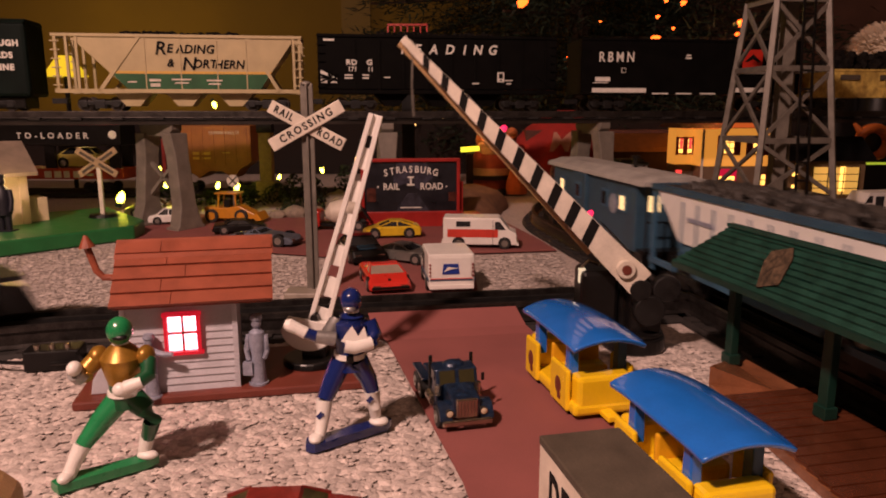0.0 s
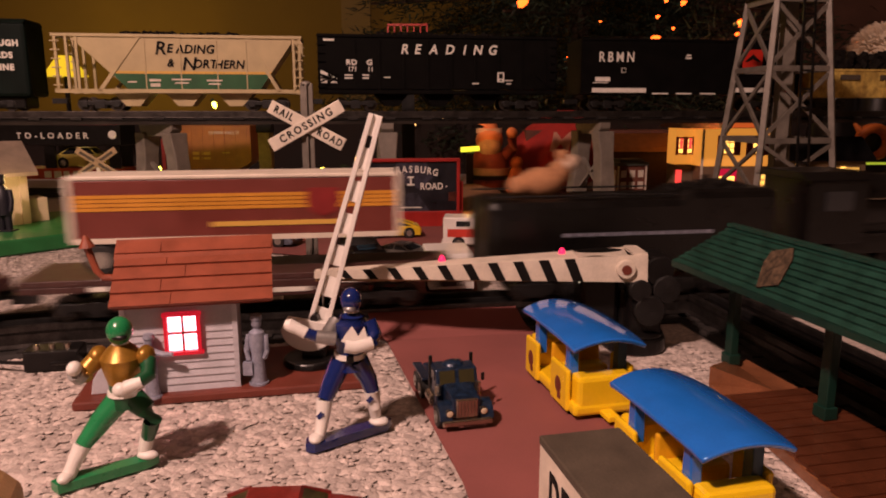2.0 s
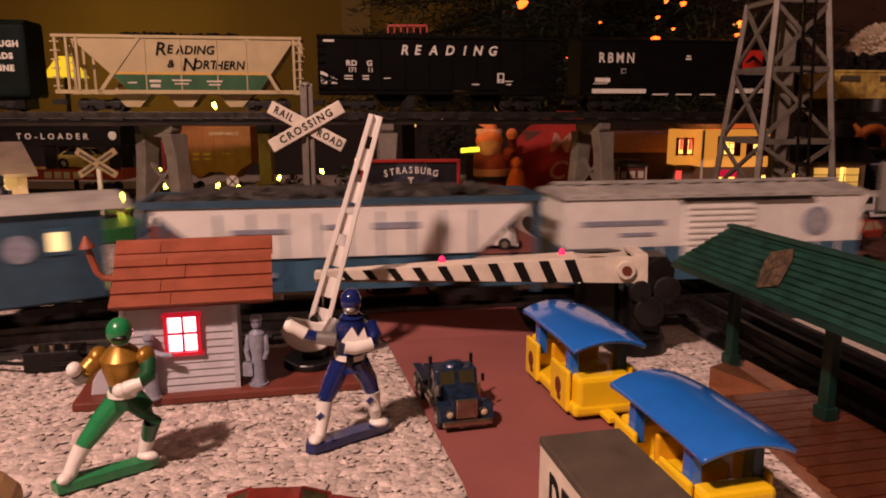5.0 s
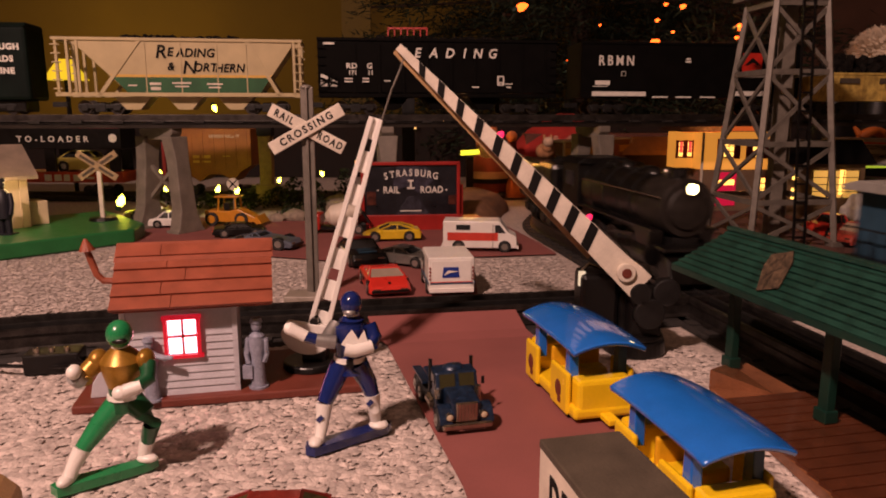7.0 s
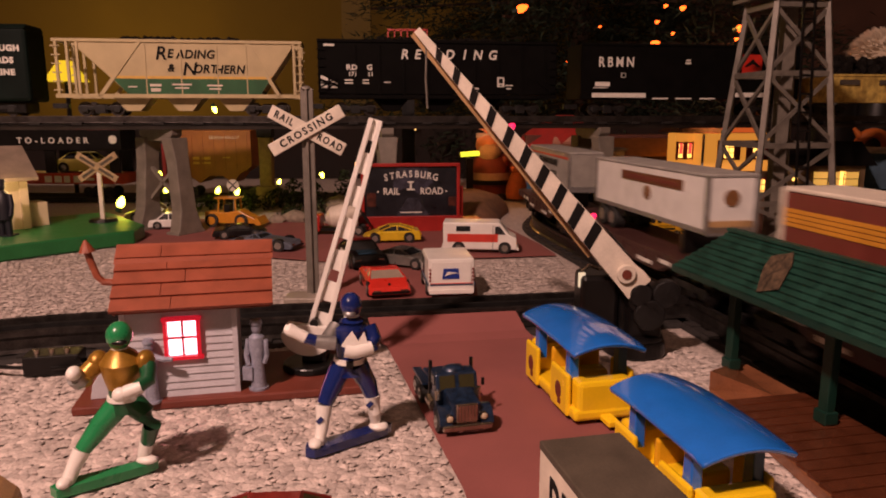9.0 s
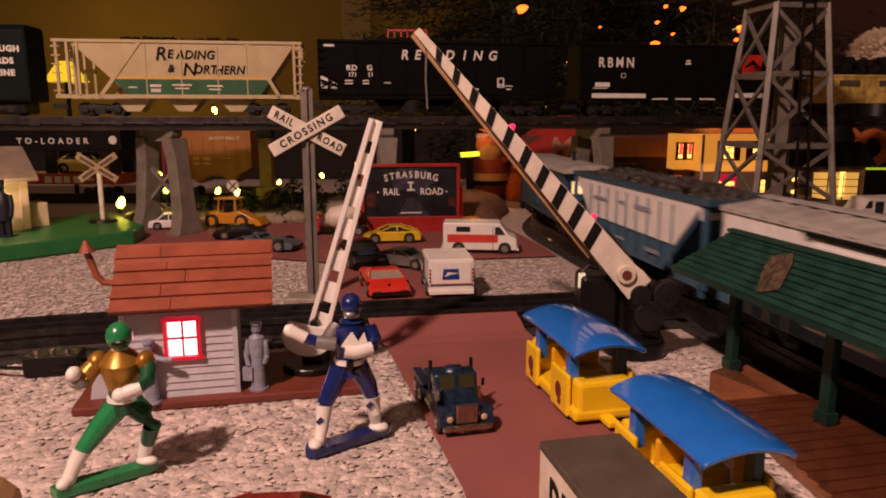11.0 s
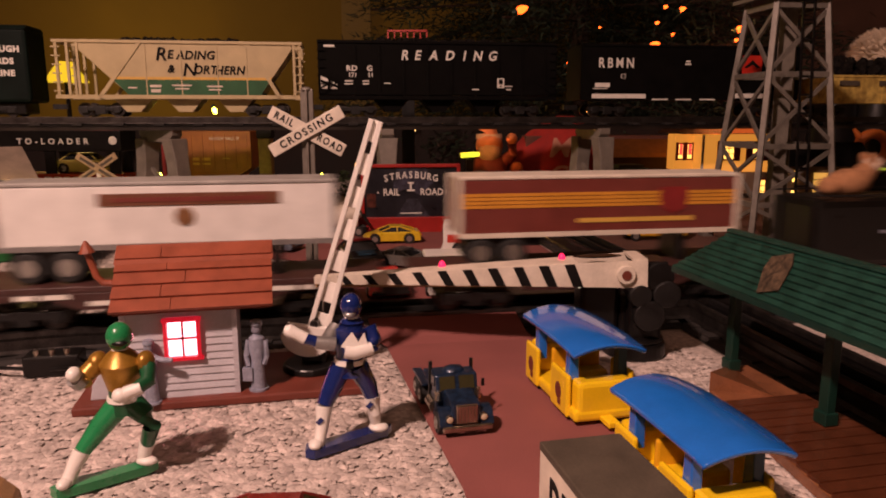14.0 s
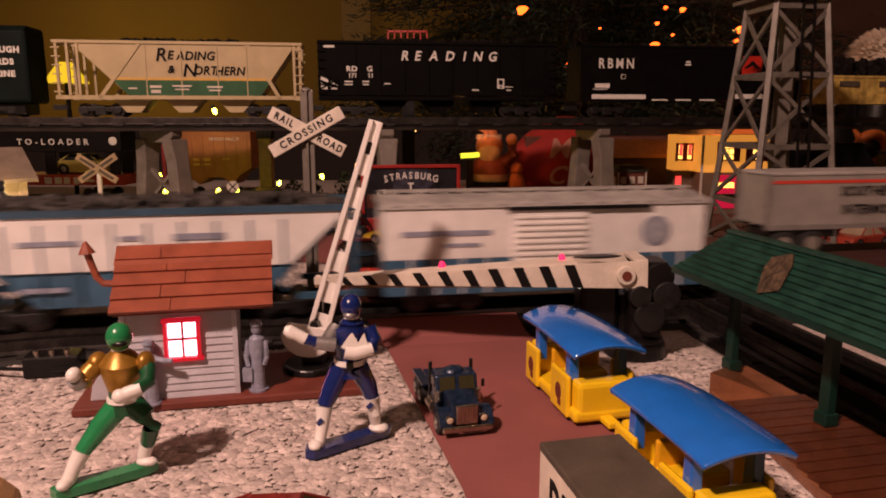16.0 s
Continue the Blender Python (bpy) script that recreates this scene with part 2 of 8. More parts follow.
ramped_road()
sheet("road_back", [(-0.095, 0.50), (0.028, 0.50), (0.030, 0.72), (0.12, 0.735), (0.11, 0.80), (0.07, 0.98), (-0.13, 0.95), (-0.45, 1.02), (-0.42, 0.83), (-0.2, 0.73), (-0.11, 0.70)], 0.0008, paper_m, "maroon paper parking area under the toy cars")
sheet("road_loop", [(0.15, 0.62), (0.62, 0.70), (0.66, 1.0), (0.4, 1.16), (0.16, 1.0), (0.13, 0.8)], 0.0006, M("brown_paper", (0.13, 0.055, 0.04), 0.85, var=0.25, scale=25), "brown paper ground inside the track loop")


# ---- loose ballast ----
def gravel(name, areas, spacing, size, label):
    rnd = np.random.RandomState(7)
    vs, fs = [], []
    base = np.array([(1, 0, 0), (0.1, 1, 0), (-1, 0.1, 0), (0, -1, 0), (0, 0, 1), (0, 0, -1)], float)
    tri = [(0, 1, 4), (1, 2, 4), (2, 3, 4), (3, 0, 4), (1, 0, 5), (2, 1, 5), (3, 2, 5), (0, 3, 5)]
    for poly in areas:
        xs, ys = [p[0] for p in poly], [p[1] for p in poly]
        for gx in np.arange(min(xs), max(xs), spacing):
            for gy in np.arange(min(ys), max(ys), spacing):
                x, y = gx + rnd.uniform(-.5, .5) * spacing, gy + rnd.uniform(-.5, .5) * spacing
                inside = False
                for (ax, ay), (bx, by) in zip(poly, poly[1:] + poly[:1]):
                    if (ay > y) != (by > y) and x < (bx - ax) * (y - ay) / (by - ay) + ax:
                        inside = not inside
                if not inside:
                    continue
                a = rnd.uniform(0, 6.28)
                r = size * rnd.uniform(0.6, 1.25) * np.array((1, rnd.uniform(0.6, 1), rnd.uniform(0.13, 0.24)))
                p = base * rnd.uniform(0.75, 1.2, (6, 1)) * r
                c, s = math.cos(a), math.sin(a)
                p = np.stack((p[:, 0] * c - p[:, 1] * s + x, p[:, 0] * s + p[:, 1] * c + y, p[:, 2] - 0.0012 + rnd.uniform(0, .0004)), 1)
                o = len(vs)
                vs += p.tolist()
                fs += [(i + o, j + o, k + o) for i, j, k in tri]
    sh = Shape()
    sh.v, sh.f, sh.m = vs, fs, [0] * len(fs)
    return tagged(part(name, sh, stone_m), label, "gravel", kind="stuff")


gravel("ballast_front", [[(-0.34, 0.20), (0.018, 0.20), (0.006, 0.26), (-0.036, 0.435), (-0.05, 0.445), (-0.34, 0.40)],
                         [(0.075, 0.385), (0.062, 0.455), (0.13, 0.47), (0.165, 0.42), (0.165, 0.37), (0.20, 0.22), (0.14, 0.2), (0.105, 0.26)]], 0.0029, 0.0032,
       "loose grey-pink ballast chips in front of the track")
gravel("ballast_back", [[(-0.75, 0.40), (-0.26, 0.46), (-0.10, 0.52), (-0.115, 0.70), (-0.2, 0.725), (-0.42, 0.82), (-0.75, 0.72)],
                        [(0.032, 0.52), (0.115, 0.53), (0.12, 0.73), (0.034, 0.715)], [(0.12, 0.92), (0.2, 0.9), (0.3, 1.0), (0.3, 1.12), (0.16, 1.1)]], 0.0038, 0.0030,
       "loose grey-pink ballast chips behind the track")

# ---- the figure-eight track ----
RAIL = 0.0165
HEAD, APEX, LEAD = 9.6, 89.7, 0.0152
R1, R2, T2 = 0.332, 0.255, 0.42
T1 = R1 / math.tan(radians(APEX / 2))
SIDE = T2 + R2 / math.tan(radians((180 - APEX) / 4))
SPAN = 2 * SIDE * math.sin(radians(APEX / 2)) - 2 * R2 / math.tan(radians((180 - APEX) / 4))
PATH = [("s", T1 + LEAD, 0), ("a", R1, 180 + APEX), ("s", T1 + T2, 0), ("a", R2, -(180 + APEX) / 2), ("s", SPAN, 0), ("a", R2, -(180 + APEX) / 2), ("s", T2 - LEAD, 0)]


def lay_path():
    x, y, h, s, rows = 0.177, 0.513, radians(HEAD), 0.0, []
    for kind, r, turn in PATH:
        length = r if kind == "s" else r * radians(abs(turn))
        k = 0 if kind == "s" else math.copysign(1 / r, turn)
        rows.append((s, length, x, y, h, k))
        if k:
            x, y = x + (math.sin(h + k * length) - math.sin(h)) / k, y - (math.cos(h + k * length) - math.cos(h)) / k
            h += k * length
        else:
            x, y = x + length * math.cos(h), y + length * math.sin(h)
        s += length
    return rows, s


ROUTE, LOOP = lay_path()


def on_track(s):
    s %= LOOP
    for s0, length, x, y, h, k in ROUTE:
        if s <= s0 + length:
            break
    d = s - s0
    if k:
        return x + (math.sin(h + k * d) - math.sin(h)) / k, y - (math.cos(h + k * d) - math.cos(h)) / k, h + k * d
    return x + d * math.cos(h), y + d * math.sin(h), h


def build_track():
    track = thing("railway_track", pose(0, 0, 0), "black three-rail toy railway track in a figure eight", "track")
    n = int(LOOP / 0.01)
    for off, hgt in ((-0.016, 0.0), (0.016, 0.0), (0.0, -0.0004)):
        sh, rings = Shape(), []
        for i in range(n):
            x, y, h = on_track(LOOP * i / n)
            nx, ny = -math.sin(h), math.cos(h)
            prof = [(-0.0042, 0.0028), (-0.0012, 0.0045), (-0.0012, 0.0105), (-0.0021, 0.0125), (-0.0019, 0.0158), (0, 0.0165), (0.0019, 0.0158), (0.0021, 0.0125), (0.0012, 0.0105), (0.0012, 0.0045), (0.0042, 0.0028)]
            rings.append([(x + nx * (off + a), y + ny * (off + a), b + hgt) for a, b in prof])
        rings.append(rings[0])
        sh.loft(rings, caps=False)
        part("rail", sh, iron_m if off == 0 else rail_m, track)
    tie = Shape().box((0, 0, 0.0015), (0.011, 0.054, 0.0030))
    me = mesh_of("tie", tie, tie_m)
    for i in range(int(LOOP / 0.024)):
        x, y, h = on_track(i * 0.024)
        ob = new("tie", me)
        ob.parent = track
        ob.matrix_basis = pose(x, y, 0.0, 0, 0, math.degrees(h))
    bed = Shape()
    rings = []
    for i in range(n + 1):
        x, y, h = on_track(LOOP * (i % n) / n)
        nx, ny = -math.sin(h), math.cos(h)
        rings.append([(x + nx * a, y + ny * a, b) for a, b in ((-0.03, -0.001), (-0.027, 0.0017), (0.027, 0.0017), (0.03, -0.001))])
    bed.loft(rings, caps=False)
    part("roadbed", bed, tie_m, track)


build_track()

# ---- rolling stock; each car's own x runs forward along the track, z = 0 is the rail top ----
def bogie(parent, x, frame_mat=None, wheel=0.0085, base=0.036, name="bogie"):
    sh = Shape()
    for sy in (-1, 1):
        sh.box((x, sy * 0.019, 0.0095), (base + 0.012, 0.004, 0.005)).box((x, sy * 0.0195, 0.008), (0.012, 0.004, 0.010))
        for dx in (-base / 2, base / 2):
            sh.box((x + dx, sy * 0.0195, 0.0085), (0.008, 0.004, 0.008))
    sh.box((x, 0, 0.012), (0.010, 0.036, 0.005))
    b = part(name, sh, frame_mat or iron_m, parent, bev=0.0006)
    for dx in (-base / 2, base / 2):
        w = Shape().cyl((0, -0.016, 0), (0, 0.016, 0), 0.0018, n=8)
        for sy in (-1, 1):
            w.cyl((0, sy * 0.0135, 0), (0, sy * 0.0172, 0), wheel, n=18).cyl((0, sy * 0.0172, 0), (0, sy * 0.0178, 0), wheel * 0.62, n=16)
        part("wheelset", w, rail_m, b, m=pose(x + dx, 0, wheel))
    return b


def flatcar(length=0.262):
    car = thing("flatcar", pose(0, 0, 0), "dark brown flat wagon that carries a road trailer", "wagon", "flat wagons of the goods train")
    h = length / 2
    sh = Shape().box((0, 0, 0.0265), (length, 0.056, 0.004))
    for sy in (-1, 1):
        sh.prism([(-h, 0.0245), (h, 0.0245), (h, 0.0205), (h * 0.55, 0.0205), (h * 0.42, 0.014), (-h * 0.42, 0.014), (-h * 0.55, 0.0205), (-h, 0.0205)], "y", sy * 0.0265 - 0.0015, sy * 0.0265 + 0.0015)
        for i in range(12):
            sh.box((-h * 0.92 + i * h * 0.167, sy * 0.0285, 0.0235), (0.003, 0.0015, 0.007))
    part("deck", sh, flat_m, car, bev=0.0005)
    for x, w in ((-0.075, 0.03), (-0.038, 0.022), (0.03, 0.024), (0.07, 0.03)):
        for sy in (-1, 1):
            part("printed_text", Shape().box((x, sy * 0.0283, 0.018 if abs(x) < 0.06 else 0.0226), (w, 0.0006, 0.0028)), white_ink_m, car)
    part("coupler", Shape().box((h + 0.006, 0, 0.012), (0.016, 0.008, 0.006)).box((-h - 0.006, 0, 0.012), (0.016, 0.008, 0.006)), iron_m, car)
    bogie(car, h - 0.042)
    bogie(car, -h + 0.042)
    return car


board_m = M("dark_brown_board", (0.16, 0.055, 0.025), 0.5, var=0.2, scale=150)


def road_trailer(name, label, side, roof, look_):
    """0.2 m box trailer; floor at 0.05, roof at 0.0905, nose towards +x."""
    tr = thing(name, pose(0, 0, 0), label, "trailer", "road trailers on the flat wagons")
    x0, x1, w, z0, z1 = -0.1, 0.1, 0.0180, 0.0495, 0.0905
    sh = Shape().box((0, 0, (z0 + z1) / 2), (0.2, 2 * w, z1 - z0 - 0.004))
    part("body", sh, side, tr, bev=0.0012)
    part("roof", Shape().box((0, 0, z1 - 0.0012), (0.2015, 2 * w + 0.0015, 0.0026)), roof, tr, bev=0.0008)
    part("sill", Shape().box((0, w, z0 + 0.001), (0.201, 0.0016, 0.0032)).box((0, -w, z0 + 0.001), (0.201, 0.0016, 0.0032)).box((x1, 0, z0 + 0.0015), (0.0016, 2 * w, 0.006)), silver_m if look_ != "maroon" else roof, tr)
    for sy in (-1, 1):
        for x in (x0, x1):
            part("corner_post", Shape().box((x, sy * w, 0.07), (0.003, 0.0022, 0.039)), silver_m if look_ != "maroon" else roof, tr)
    for sy in (-1, 1):
        f = pose(0, sy * (w + 0.0002), 0.07, 90, 0, 0 if sy < 0 else 180)
        if look_ == "maroon":
            st = Shape()
            for k in range(4):
                st.box((0, sy * (w + 0.0002), 0.0700 + 0.0026 * k), (0.199, 0.0005, 0.0021))
            part("stripe", st, stripe_m, tr)
            part("emblem", Shape().prism([(-0.0095, 0.008), (0.0095, 0.008), (0.0105, 0), (0.008, -0.007), (0, -0.0105), (-0.008, -0.007), (-0.0105, 0)], "y", sy * (w + 0.0004), sy * (w + 0.001)), redframe_m, tr, m=pose(-0.052 * -sy * -1, 0, 0.0735))
            part("printed_text", Shape().box((0.025, sy * (w + 0.0003), 0.0595), (0.085, 0.0005, 0.003)), gold_ink_m, tr)
        elif look_ == "white":
            part("name_board", Shape().box((0.012, sy * (w + 0.0003), 0.0795), (0.108, 0.0008, 0.0075)), board_m, tr)
            part("printed_text", Shape().box((0.012, sy * (w + 0.0008), 0.0795), (0.092, 0.0005, 0.0028)), maroon_m, tr)
            part("emblem", Shape().cyl((0.008, sy * w, 0.0685), (0.008, sy * (w + 0.0008), 0.0685), 0.0058, n=20), M("bronze_emblem", (0.25, 0.11, 0.04), 0.5, var=0.3, scale=300), tr)
        else:
            part("stripe", Shape().box((0, sy * (w + 0.0002), 0.0835), (0.199, 0.0006, 0.0022)), redstripe_m, tr)
            ribs = Shape()
            for k in range(40):
                ribs.box((-0.0975 + k * 0.005, sy * w, 0.0665), (0.0012, 0.0012, 0.031))
            part("side_rib", ribs, side, tr)
            lettering("SOUTHERN RAILWAY", 0.0098, ink_m, tr, f @ pose(0.004, 0.0062, 0.0008), stretch=0.98, bold=0.00016)
            lettering("INTERMODAL FREIGHT", 0.0098, ink_m, tr, f @ pose(0.004, -0.0072, 0.0008), stretch=0.88, bold=0.00016)
    if look_ == "white":
        part("nose_emblem", Shape().cyl((x1, 0, 0.074), (x1 + 0.0008, 0, 0.074), 0.0058, n=20), bpy.data.materials["bronze_emblem"], tr)
        part("nose_panel", Shape().box((x1 + 0.0003, 0, 0.0540), (0.001, 2 * w - 0.003, 0.0085)), tan_m, tr)
    fr = Shape().box((-0.068, 0, 0.0455), (0.055, 0.03, 0.006)).box((0.062, 0, 0.0395), (0.006, 0.028, 0.021))
    part("underframe", fr, black_m, tr)
    for x in (-0.085, -0.0625):
        w8 = Shape()
        for sy in (-1, 1):
            w8.cyl((x, sy * 0.0075, 0.0385), (x, sy * 0.0180, 0.0385), 0.0098, n=18)
        ax = part("wheel", w8, tyre_m, tr, bev=0.0012)
        hb = Shape()
        for sy in (-1, 1):
            hb.cyl((x, sy * 0.0178, 0.0385), (x, sy * 0.0185, 0.0385), 0.0055, n=14)
        part("rim", hb, hub_m, ax)
    return tr


def boxcar():
    car = thing("boxcar", pose(0, 0, 0), "white and blue boxcar with a ribbed silver roof", "wagon")
    h = 0.111
    part("lower_side", Shape().box((0, 0, 0.0265), (2 * h, 0.056, 0.026)), bluecar_m, car, bev=0.0008)
    part("body", Shape().box((0, 0, 0.0545), (2 * h, 0.0562, 0.034)), offwhite_m, car, bev=0.0008)
    roof = Shape().prism([(-0.0295, 0.0715), (0.0295, 0.0715), (0.0285, 0.0745), (0, 0.0785), (-0.0285, 0.0745)], "x", -h - 0.002, h + 0.002)
    rp = part("roof", roof, roofgrey_m, car)
    for i in range(13):
        part("roof_rib", Shape().prism([(-0.0298, 0.0735), (0.0298, 0.0735), (0.0288, 0.0757), (0, 0.0797), (-0.0288, 0.0757)], "x", -h + 0.006 + i * 0.0172, -h + 0.011 + i * 0.0172), roofgrey_m, rp)
    part("roof_walk", Shape().box((0, 0, 0.0802), (2 * h, 0.008, 0.0014)), roofgrey_m, rp)
    for sy in (-1, 1):
        part("door", Shape().box((0.0 * sy, sy * 0.0285, 0.046), (0.052, 0.0022, 0.050)), offwhite_m, car, bev=0.0006)
        ribs = Shape()
        for k in range(9):
            ribs.box((0, sy * 0.03, 0.031 + k * 0.0042), (0.048, 0.0012, 0.0014))
        part("door_rib", ribs, offwhite_m, car)
        part("door_track", Shape().box((0.02, sy * 0.0297, 0.0705), (0.1, 0.003, 0.0026)), black_m, car)
        part("emblem", Shape().cyl((0.075, sy * 0.028, 0.053), (0.075, sy * 0.0287, 0.053), 0.0105, n=22), pewter_m, car)
        part("emblem_disc", Shape().cyl((0.075, sy * 0.0287, 0.053), (0.075, sy * 0.0291, 0.053), 0.008, n=22), M("pale_blue_grey_print", (0.40, 0.41, 0.45), 0.5, var=0.25, scale=300) if sy < 0 else bpy.data.materials["pale_blue_grey_print"], car)
        for x, z, w, t in ((-0.07, 0.055, 0.06, 0.0035), (-0.06, 0.047, 0.025, 0.0025), (-0.08, 0.027, 0.02, 0.003), (0.08, 0.026, 0.02, 0.003)):
            part("printed_text", Shape().box((x, sy * 0.0284, z), (w, 0.0006, t)), pewter_m, car)
        rib = Shape()
        for k in range(1, 13):
            x = -h + k * 2 * h / 13
            if abs(x) > 0.03:
                rib.box((x, sy * 0.0282, 0.0425), (0.0012, 0.0009, 0.056))
        part("side_rib", rib, offwhite_m, car)
    part("coupler", Shape().box((h + 0.006, 0, 0.012), (0.016, 0.008, 0.006)).box((-h - 0.006, 0, 0.012), (0.016, 0.008, 0.006)), iron_m, car)
    bogie(car, h - 0.04)
    bogie(car, -h + 0.04)
    return car


def rubble(sh, x0, x1, w, z, hgt, n, size, seed):
    rnd = random.Random(seed)
    for i in range(n):
        x, y = rnd.uniform(x0, x1), rnd.uniform(-w, w)
        edge = min(1, (w - abs(y)) / (w * 0.6)) * min(1, min(x - x0, x1 - x) / 0.03)
        r = size * rnd.uniform(0.6, 1.3)
        sh.ball((x, y, z + hgt * edge * rnd.uniform(0.6, 1)), (r, r * rnd.uniform(0.6, 1), r * 0.7), n=5, k=3, R=pose(0, 0, 0, rnd.uniform(0, 90), rnd.uniform(0, 90), rnd.uniform(0, 360)))
    return sh


def coal_hopper():
    car = thing("hopper_wagon", pose(0, 0, 0), "white and slate-blue open hopper wagon loaded with coal", "wagon")
    h, w = 0.126, 0.028
    part("body", Shape().prism([(-h + 0.006, 0.070), (h - 0.006, 0.070), (h - 0.008, 0.066), (h - 0.062, 0.016), (-h + 0.062, 0.016), (-h + 0.008, 0.066)], "y", -w + 0.001, w - 0.001), bluecar_m, car, bev=0.0006)
    up = Shape()
    for sy in (-1, 1):
        up.prism([(-h + 0.008, 0.0715), (h - 0.008, 0.0715), (h - 0.010, 0.068), (h - 0.042, 0.0385), (-h + 0.042, 0.0385), (-h + 0.010, 0.068)], "y", sy * w - 0.0008, sy * w + 0.0008)
    for sx in (-1, 1):
        up.box((sx * (h - 0.009), 0, 0.066), (0.0016, 2 * w, 0.010))
    part("upper_side", up, offwhite_m, car)
    part("top_rail", Shape().box((0, w, 0.0735), (2 * h + 0.004, 0.004, 0.004)).box((0, -w, 0.0735), (2 * h + 0.004, 0.004, 0.004)).box((h, 0, 0.0735), (0.004, 2 * w, 0.004)).box((-h, 0, 0.0735), (0.004, 2 * w, 0.004)), bluecab_m, car)
    sides = Shape()
    for sy in (-1, 1):
        for k in range(9):
            sides.box((-h + 0.046 + k * 0.0200, sy * (w + 0.0008), 0.044), (0.0014, 0.0014, 0.046))
        for sx in (-1, 1):
            sides.box((sx * (h - 0.002), sy * w, 0.04), (0.003, 0.003, 0.06))
            sides.box((sx * (h - 0.018), sy * w, 0.0175), (0.04, 0.003, 0.004))
    part("side_post", sides, bluecar_m, car)
    for x, z, l, t in ((-0.055, 0.056, 0.035, 0.003), (-0.01, 0.058, 0.012, 0.003), (0.03, 0.058, 0.03, 0.004), (-0.06, 0.028, 0.025, 0.003), (-0.01, 0.028, 0.02, 0.002), (0.05, 0.028, 0.025, 0.003)):
        for sy in (-1, 1):
            part("printed_text", Shape().box((x, sy * (w + 0.0012), z), (l, 0.0006, t)), pewter_m, car)
    part("coal_load", rubble(Shape().box((0, 0, 0.0705), (2 * h - 0.006, 2 * w - 0.006, 0.002)), -h + 0.005, h - 0.005, w - 0.004, 0.0715, 0.008, 700, 0.0038, 3), M("dusty_coal", (0.05, 0.042, 0.035), 0.6, var=0.5, scale=150, bump=0.8, island=0.5), car)
    part("coupler", Shape().box((h + 0.004, 0, 0.012), (0.016, 0.008, 0.006)).box((-h - 0.004, 0, 0.012), (0.016, 0.008, 0.006)), iron_m, car)
    bogie(car, h - 0.038)
    bogie(car, -h + 0.038)
    return car


def caboose():
    car = thing("caboose", pose(0, 0, 0), "dull blue caboose with lit windows and a grey roof", "wagon")
    h = 0.121
    part("body", Shape().box((0, 0, 0.0435), (2 * h - 0.03, 0.054, 0.056)), bluecab_m, car, bev=0.0008)
    part("platform", Shape().box((0, 0, 0.0165), (2 * h, 0.05, 0.004)), black_m, car)
    part("roof", Shape().prism([(-0.030, 0.0705), (0.030, 0.0705), (0.028, 0.0745), (0.014, 0.0785), (-0.014, 0.0785), (-0.028, 0.0745)], "x", -h, h), roofgrey_m, car, bev=0.0006)
    part("bay", Shape().box((-0.02, 0, 0.047), (0.035, 0.060, 0.046)), bluecab_m, car, bev=0.0008)
    part("smoke_jack", Shape().cyl((0.03, 0.005, 0.077), (0.03, 0.005, 0.087), 0.0022).cyl((0.03, 0.005, 0.087), (0.03, 0.005, 0.089), 0.004), black_m, car)
    for sy in (-1, 1):
        for x, y in ((-0.075, 0.0272), (-0.02, 0.0302), (0.04, 0.0272), (0.08, 0.0272)):
            part("window_frame", Shape().box((x, sy * y, 0.053), (0.014, 0.0014, 0.016)), bluecar_m, car)
            part("pane", Shape().box((x, sy * (y + 0.0003), 0.053), (0.0095, 0.0015, 0.0115)), lit_warm_m if x in (-0.075, 0.08) else glass_m, car)
        part("emblem", Shape().cyl((0.06, sy * 0.027, 0.05), (0.06, sy * 0.0277, 0.05), 0.0085, n=20), pewter_m, car)
        part("step", Shape().box((h - 0.008, sy * 0.024, 0.011), (0.014, 0.005, 0.012)).box((-h + 0.008, sy * 0.024, 0.011), (0.014, 0.005, 0.012)), black_m, car)
    rail = Shape()
    for sx in (-1, 1):
        for y in (-0.024, -0.008, 0.008, 0.024):
            rail.cyl((sx * (h - 0.001), y, 0.018), (sx * (h - 0.001), y, 0.042 if abs(y) < 0.02 else 0.071), 0.0008, n=6)
        rail.cyl((sx * (h - 0.001), -0.024, 0.042), (sx * (h - 0.001), 0.024, 0.042), 0.0008, n=6)
    part("end_railing", rail, black_m, car)
    part("end_window", Shape().box((h - 0.0148, 0.012, 0.055), (0.001, 0.011, 0.013)).box((h - 0.0148, -0.012, 0.055), (0.001, 0.011, 0.013)), lit_warm_m, car)
    part("coupler", Shape().box((h + 0.004, 0, 0.012), (0.016, 0.008, 0.006)).box((-h - 0.004, 0, 0.012), (0.016, 0.008, 0.006)), iron_m, car)
    bogie(car, h - 0.04)
    bogie(car, -h + 0.04)
    return car


DRIVERS = []


